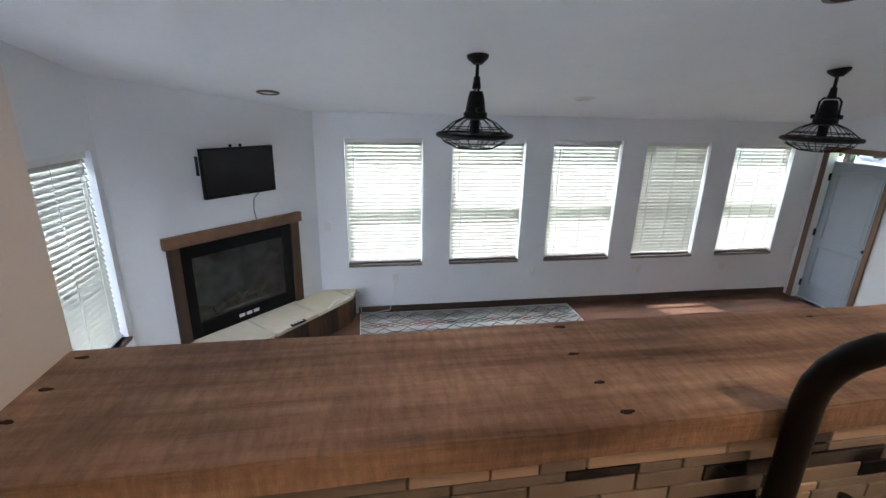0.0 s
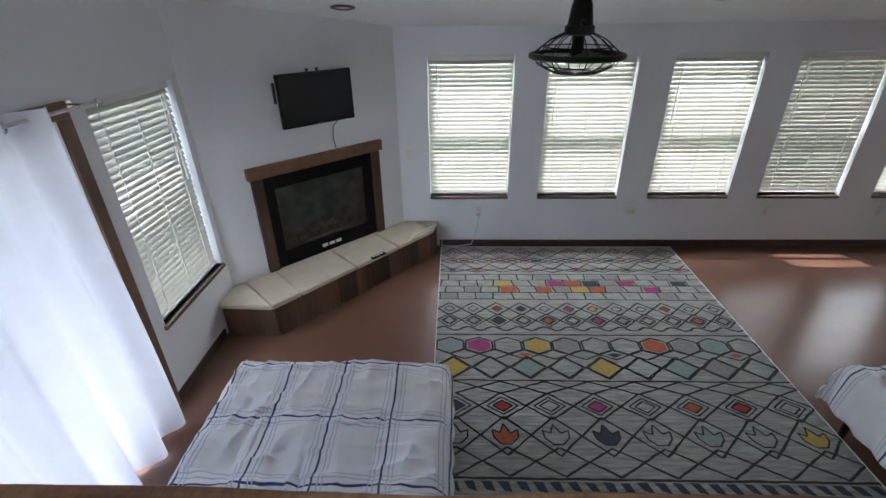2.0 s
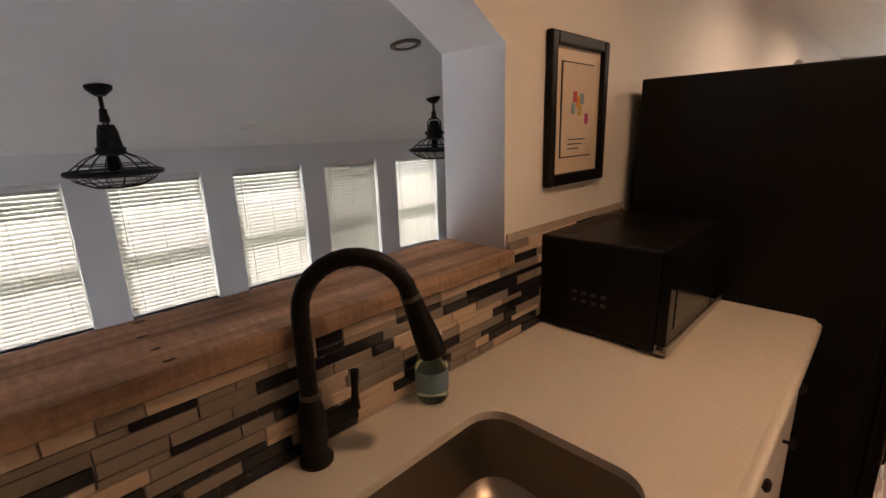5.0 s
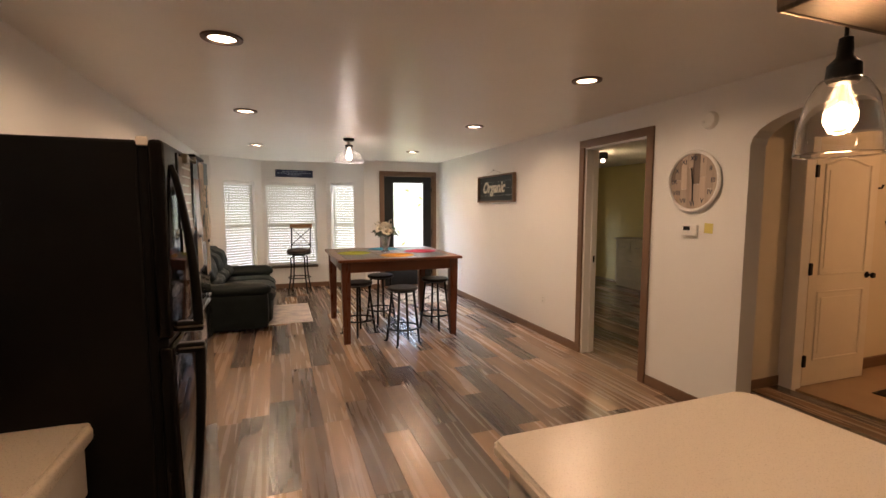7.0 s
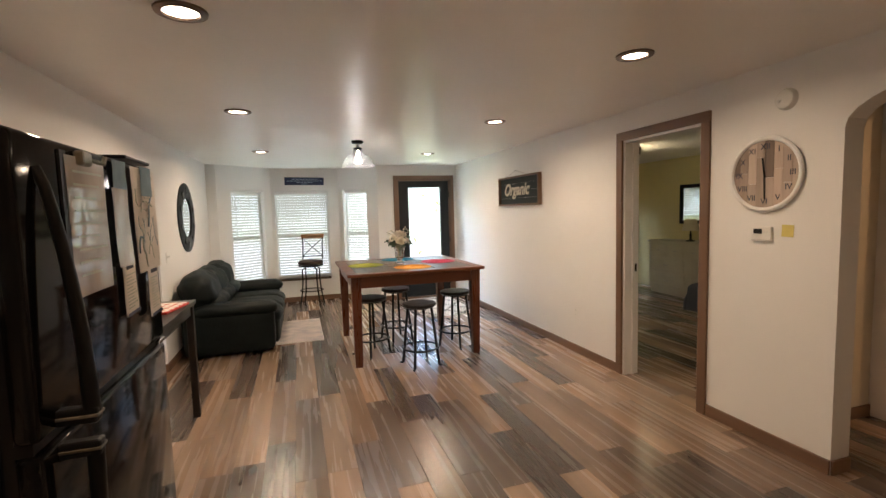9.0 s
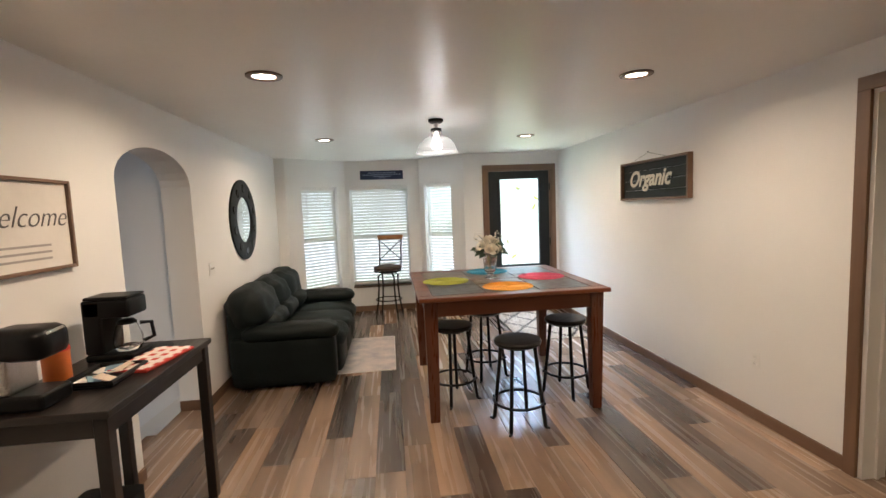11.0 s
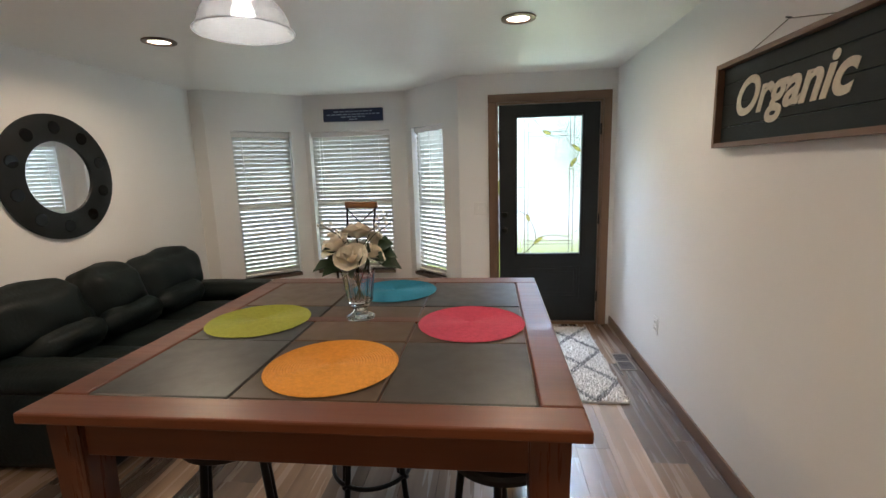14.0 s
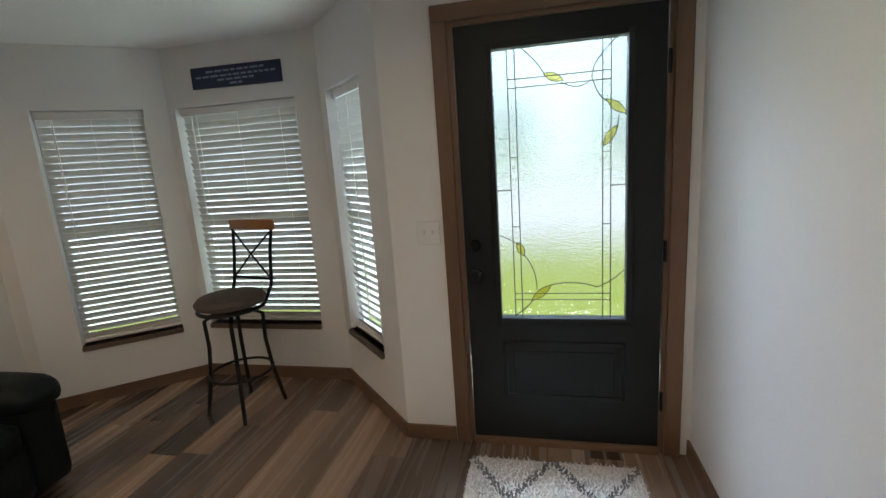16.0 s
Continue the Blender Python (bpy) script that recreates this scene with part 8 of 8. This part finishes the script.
# console table beside the refrigerator
CZt = 0.885
co_ = thing("console_table", (-0.55, 4.8, FL), "narrow black wooden console table", "table")
cx0, cx1, cy0, cy1 = -0.715, -0.20, 3.92, 4.87
CTM = wood("black_brown_wood", (0.022, 0.017, 0.015), (0.012, 0.010, 0.009), axis=1, rough=0.35, bump=0.06)
part("top", box(cx0, cx1, cy0, cy1, CZt - 0.03, CZt, 0.004), CTM, co_)
for q in ((cx1 - 0.05, cx1 - 0.03, cy0 + 0.05, cy1 - 0.05), (cx0 + 0.03, cx0 + 0.05, cy0 + 0.05, cy1 - 0.05)):
    part("apron", box(*q, CZt - 0.11, CZt - 0.03), CTM, co_)
for q in ((cx0 + 0.05, cx1 - 0.05, cy0 + 0.03, cy0 + 0.05), (cx0 + 0.05, cx1 - 0.05, cy1 - 0.05, cy1 - 0.03)):
    part("apron", box(*q, CZt - 0.11, CZt - 0.03), CTM, co_)
for x, y in product((cx0 + 0.015, cx1 - 0.065), (cy0 + 0.015, cy1 - 0.065)):
    part("leg", box(x, x + 0.05, y, y + 0.05, FL, CZt - 0.03, 0.003, 1), CTM, co_)
cm = thing("coffee_maker", (-0.56, 4.72, CZt), "black drip coffee maker with glass carafe", "coffee maker")
kx, ky = -0.55, 4.62
part("base", box(kx - 0.10, kx + 0.12, ky - 0.09, ky + 0.09, CZt, CZt + 0.035, 0.012, 3), BLACKM, cm, smooth=True)
part("tower", box(kx - 0.10, kx - 0.01, ky - 0.085, ky + 0.085, CZt + 0.035, CZt + 0.30, 0.012, 3), BLACKM, cm, smooth=True)
part("brew_head", box(kx - 0.10, kx + 0.115, ky - 0.085, ky + 0.085, CZt + 0.21, CZt + 0.30, 0.014, 3), BLACKM, cm, smooth=True)
part("lid", box(kx - 0.09, kx + 0.11, ky - 0.08, ky + 0.08, CZt + 0.30, CZt + 0.315, 0.006, 2), BLACKM, cm)
cf = part("carafe", lathe([(0, 0.0), (0.052, 0.0), (0.062, 0.02), (0.064, 0.06), (0.05, 0.11), (0.042, 0.13), (0.04, 0.13), (0.048, 0.11), (0.061, 0.06), (0.059, 0.022), (0, 0.004)], (kx + 0.055, ky, CZt + 0.037), 28), CLEAR, cm, "clear glass carafe", True)
part("carafe_lid", lathe([(0, 0.155), (0.03, 0.152), (0.044, 0.14), (0.044, 0.13), (0, 0.13)], (kx + 0.055, ky, CZt + 0.037), 24), BLACKM, cf, smooth=True)
part("carafe_handle", tube([(kx + 0.10, ky + 0.03, CZt + 0.16), (kx + 0.14, ky + 0.06, CZt + 0.155), (kx + 0.145, ky + 0.065, CZt + 0.08), (kx + 0.11, ky + 0.035, CZt + 0.065)], 0.010, 8), BLACKM, cf, smooth=True)
tr2 = thing("serving_tray", (-0.55, 4.36, CZt), "small black tray with sugar packets", "tray")
part("tray_base", box(-0.52, -0.32, 4.16, 4.42, CZt, CZt + 0.008, 0.003), BLACKM, tr2)
part("tray_rim", tube([(-0.52, 4.16, CZt + 0.02), (-0.32, 4.16, CZt + 0.02), (-0.32, 4.42, CZt + 0.02), (-0.52, 4.42, CZt + 0.02)], 0.012, 8, True), BLACKM, tr2)
for k in range(9):
    pk = thing("sugar_packet", (-0.55, 4.35, CZt + 0.01), "small printed sugar packet on the tray", "packet", "sugar packets")
    x, y = -0.47 + 0.045 * (k % 3), 4.22 + 0.07 * (k // 3)
    part("sachet", box(-0.025, 0.025, -0.035, 0.035, 0, 0.006, 0.002, 1, m=Matrix.Translation((x, y, CZt + 0.009 + 0.008 * (k % 3))) @ pose(0, 0, 0, 8 * (k % 3), 12 * ((k + 1) % 3), 40 * k)), (PAPER, PRINTBLUE, CREAMBOARD)[k % 3], pk)
nk = thing("checked_napkin", (-0.45, 4.6, CZt), "folded red and white checked cloth napkin", "napkin")
NM = Matrix.Translation((-0.325, 4.50, CZt)) @ pose(0, 0, 0, 0, 0, -10) @ Matrix.Diagonal((1.35, 1.35, 1.3, 1))
part("fold", box(-0.07, 0.07, -0.13, 0.13, 0.001, 0.014, 0.005, 2, m=NM), REDCLOTH, nk)
for k in range(3):
    part("white_stripe", box(-0.055 + 0.045 * k, -0.035 + 0.045 * k, -0.128, 0.128, 0.0142, 0.0152, m=NM), WHITECLOTH, nk)
for k in range(5):
    part("white_stripe", box(-0.068, 0.068, -0.11 + 0.05 * k, -0.09 + 0.05 * k, 0.0142, 0.0157, m=NM), WHITECLOTH, nk)
cn = thing("coffee_canister", (-0.63, 4.12, CZt), "orange and red coffee canister", "canister")
part("can", lathe([(0, 0), (0.05, 0), (0.05, 0.14), (0, 0.14)], (-0.60, 4.28, CZt), 24), surf("orange_plastic", (0.62, 0.16, 0.03), rough=0.4), cn, smooth=True)
part("lid", lathe([(0, 0.16), (0.05, 0.158), (0.053, 0.14), (0, 0.14)], (-0.60, 4.28, CZt), 24), REDCLOTH, cn, "red lid", True)
kc = thing("pod_brewer", (-0.52, 3.85, CZt), "black and chrome single-cup brewer", "coffee maker")
part("body", box(-0.64, -0.44, 3.96, 4.13, CZt, CZt + 0.06, 0.015, 3), BLACKM, kc)
part("column", box(-0.64, -0.55, 3.97, 4.12, CZt + 0.06, CZt + 0.26, 0.015, 3), STEEL, kc)
part("head", rounded(-0.64, -0.42, 3.96, 4.13, CZt + 0.18, CZt + 0.30, 0.04), BLACKM, kc, smooth=True)
part("lever", tube([(-0.44, 3.99, CZt + 0.27), (-0.40, 4.045, CZt + 0.29), (-0.44, 4.10, CZt + 0.27)], 0.008, 8), CHROME, kc, "chrome lever", True)
mt = thing("black_placemat", (-0.5, 4.9, CZt), "dark oval mat under the coffee maker", "mat")
part("mat", prism([(-0.47 + 0.14 * math.cos(a), 4.66 + 0.20 * math.sin(a)) for a in [2 * math.pi * k / 30 for k in range(30)]], CZt + 0.0003, CZt + 0.003), BLACKM, mt)
wb_ = thing("waste_basket", (-0.5, 4.3, FL), "black plastic bin under the console with white label", "bin")
part("bin", prism(round_rect(-0.62, -0.36, 4.05, 4.40, 0.03), FL, FL + 0.36), BLACKM, wb_)
part("label", box(-0.359, -0.3575, 4.20, 4.27, FL + 0.29, FL + 0.315), PAPER, wb_)

# dome ceiling lamp above the table
LX, LY = 1.276, 6.268
dl = thing("ceiling_lamp", (LX, LY, CL), "black semi-flush ceiling lamp with lit clear glass dome", "ceiling lamp")
part("canopy", lathe([(0, 0), (0.066, 0), (0.066, -0.02), (0.05, -0.032), (0, -0.032)], (LX, LY, CL - 0.001), 32), BLACK, dl, smooth=True)
part("stem", rod((LX, LY, CL - 0.03), (LX, LY, CL - 0.08), 0.018), STEEL, dl)
part("collar", lathe([(0, -0.075), (0.046, -0.08), (0.05, -0.10), (0.04, -0.105), (0, -0.105)], (LX, LY, CL), 28), BLACK, dl, smooth=True)
SHADE = [(0.047, -0.100), (0.051, -0.120), (0.053, -0.142), (0.066, -0.152), (0.092, -0.160), (0.120, -0.176), (0.145, -0.200), (0.162, -0.230), (0.170, -0.260), (0.176, -0.276), (0.187, -0.286)]
part("shade", lathe(SHADE + [(r - 0.003, z - 0.001) for r, z in SHADE[::-1]], (LX, LY, CL), 56), SEEDED, dl, "ribbed clear glass dome shade", True).visible_shadow = False
part("shade_rim", tube([(LX + 0.186 * math.cos(a), LY + 0.186 * math.sin(a), CL - 0.287) for a in [2 * math.pi * k / 56 for k in range(56)]], 0.0035, 6, True), SEEDED, dl, "rolled glass rim", True).visible_shadow = False
part("bulb", lathe([(0, -0.10), (0.014, -0.11), (0.017, -0.13), (0.030, -0.165), (0.026, -0.19), (0, -0.20)], (LX, LY, CL), 20), BULBW, dl, "lit bulb", True)
l = new("dome_lamp", bpy.data.lights.new("dome_lamp", "POINT"))
l.data.energy, l.data.color, l.data.shadow_soft_size = 4.2, (1.0, 0.88, 0.74), 0.04
l.location = (LX, LY, CL - 0.225)

# rugs on the plank floor
sr = thing("shag_rug", (2.75, 7.9, FL), "white shag door rug with grey diamond lattice", "rug")
gx0, gx1, gy0, gy1 = 2.30, 3.10, 7.28, 8.68
rs = random.Random(8)
part("backing", box(gx0, gx1, gy0, gy1, FL + 0.0005, FL + 0.012), SHAG, sr)
tuft = [bmesh.new(), bmesh.new()]
for i, j in product(range(64), range(112)):
    x, y = gx0 + (gx1 - gx0) * (i + rs.random()) / 64, gy0 + (gy1 - gy0) * (j + rs.random()) / 112
    u_, v_ = (x - gx0) / 0.40, (y - gy0) / 0.56
    d1, d2 = abs(((u_ + v_) % 1.0) - 0.5), abs(((u_ - v_) % 1.0) - 0.5)
    b = tuft[1 if min(d1, d2) < 0.055 else 0]
    h, w = rs.uniform(0.012, 0.024), 0.0075
    lean = Vector((rs.uniform(-0.014, 0.014), rs.uniform(-0.014, 0.014), 0))
    a = rs.uniform(0, 6.28)
    p = Vector((x, y, FL + 0.011))
    e = [p + Vector((w * math.cos(a + k * 2.094), w * math.sin(a + k * 2.094), 0)) for k in range(3)]
    t = b.verts.new(p + lean + Vector((0, 0, h)))
    vv = [b.verts.new(q) for q in e]
    for k in range(3):
        b.faces.new((vv[k], vv[(k + 1) % 3], t))
part("shag_pile", tuft[0], SHAG, sr, kind="stuff")
part("lattice_pile", tuft[1], SHAGLINE, sr, "grey shag lattice", kind="stuff")
fr_ = thing("faded_rug", (0.5, 7.3, FL), "small faded floral runner rug in front of the sofa", "rug")
part("weave", box(0.20, 0.815, 6.66, 7.87, FL + 0.0005, FL + 0.008, 0.003, 1), FADED, fr_)
part("edge_band", tube([(0.20, 6.66, FL + 0.005), (0.815, 6.66, FL + 0.005), (0.815, 7.87, FL + 0.005), (0.20, 7.87, FL + 0.005)], 0.005, 6, True), SHAG, fr_)
for x, y in ((3.24, 7.94),):
    fv = thing("floor_register", (x, y, FL), "brown metal floor register by the wall", "floor vent")
    part("frame", box(x - 0.065, x + 0.065, y - 0.16, y + 0.16, FL + 0.0005, FL + 0.006, 0.002, 1), surf("register_brown", (0.20, 0.155, 0.12), rough=0.4, metal=0.5), fv)
    for k in range(2):
        for j in range(9):
            part("louvre", box(x - 0.05, x + 0.05, y - 0.14 + 0.148 * k + 0.014 * j, y - 0.132 + 0.148 * k + 0.014 * j, FL + 0.006, FL + 0.0075), SUBFLOOR, fv)

# ---- many small pieces ----
bsl = thing("backsplash", (WX, 0.6, CT), "mosaic backsplash of black, grey and beige strip tiles", "backsplash", kind="structure")
part("grout_bed", box(WX + 0.001, WX + 0.006, -0.62, 1.945, CT, 1.14), GROUT, bsl)
part("grout_bed", box(WX + 0.001, WX + 0.006, 1.192, 1.945, 1.141, 1.222), GROUT, bsl)
rt = random.Random(17)
tile_mesh = {}
ROWS, row_z = [], CT + 0.002
while row_z < 1.22:
    ROWS.append((row_z, (0.024, 0.024, 0.0135)[len(ROWS) % 3]))
    row_z += ROWS[-1][1] + 0.0018
for z, h in ROWS:
    top_row = z + h > 1.139
    y, end = (1.194 if top_row else -0.62), 1.943
    y -= rt.uniform(0, 0.03) if not top_row else 0
    while y < end:
        w = rt.choice((0.06, 0.095, 0.095, 0.14, 0.19))
        w2 = min(w, end - y)
        if w2 > 0.012 and not (z + h > 1.222):
            c = rt.choices((0, 1, 2, 3), (0.30, 0.25, 0.28, 0.17))[0]
            key = (round(w2, 3), h, c)
            if key not in tile_mesh:
                tile_mesh[key] = mesh_of(box(0, 0.008, 0, w2 - 0.002, 0, h, 0.0012, 1), TILES[c], "tile")
            piece("tile", tile_mesh[key], Matrix.Translation((WX + 0.004, y, z)), bsl)
        y += w
lay_planks(WXO, EX, -2.15, floor_end)
lay_planks(EX, HX, 0.5, lambda x: 3.05)
lay_planks(EX, EXO, 3.46, lambda x: 4.40)
lay_planks(EXO, BX, 3.15, lambda x: NY)
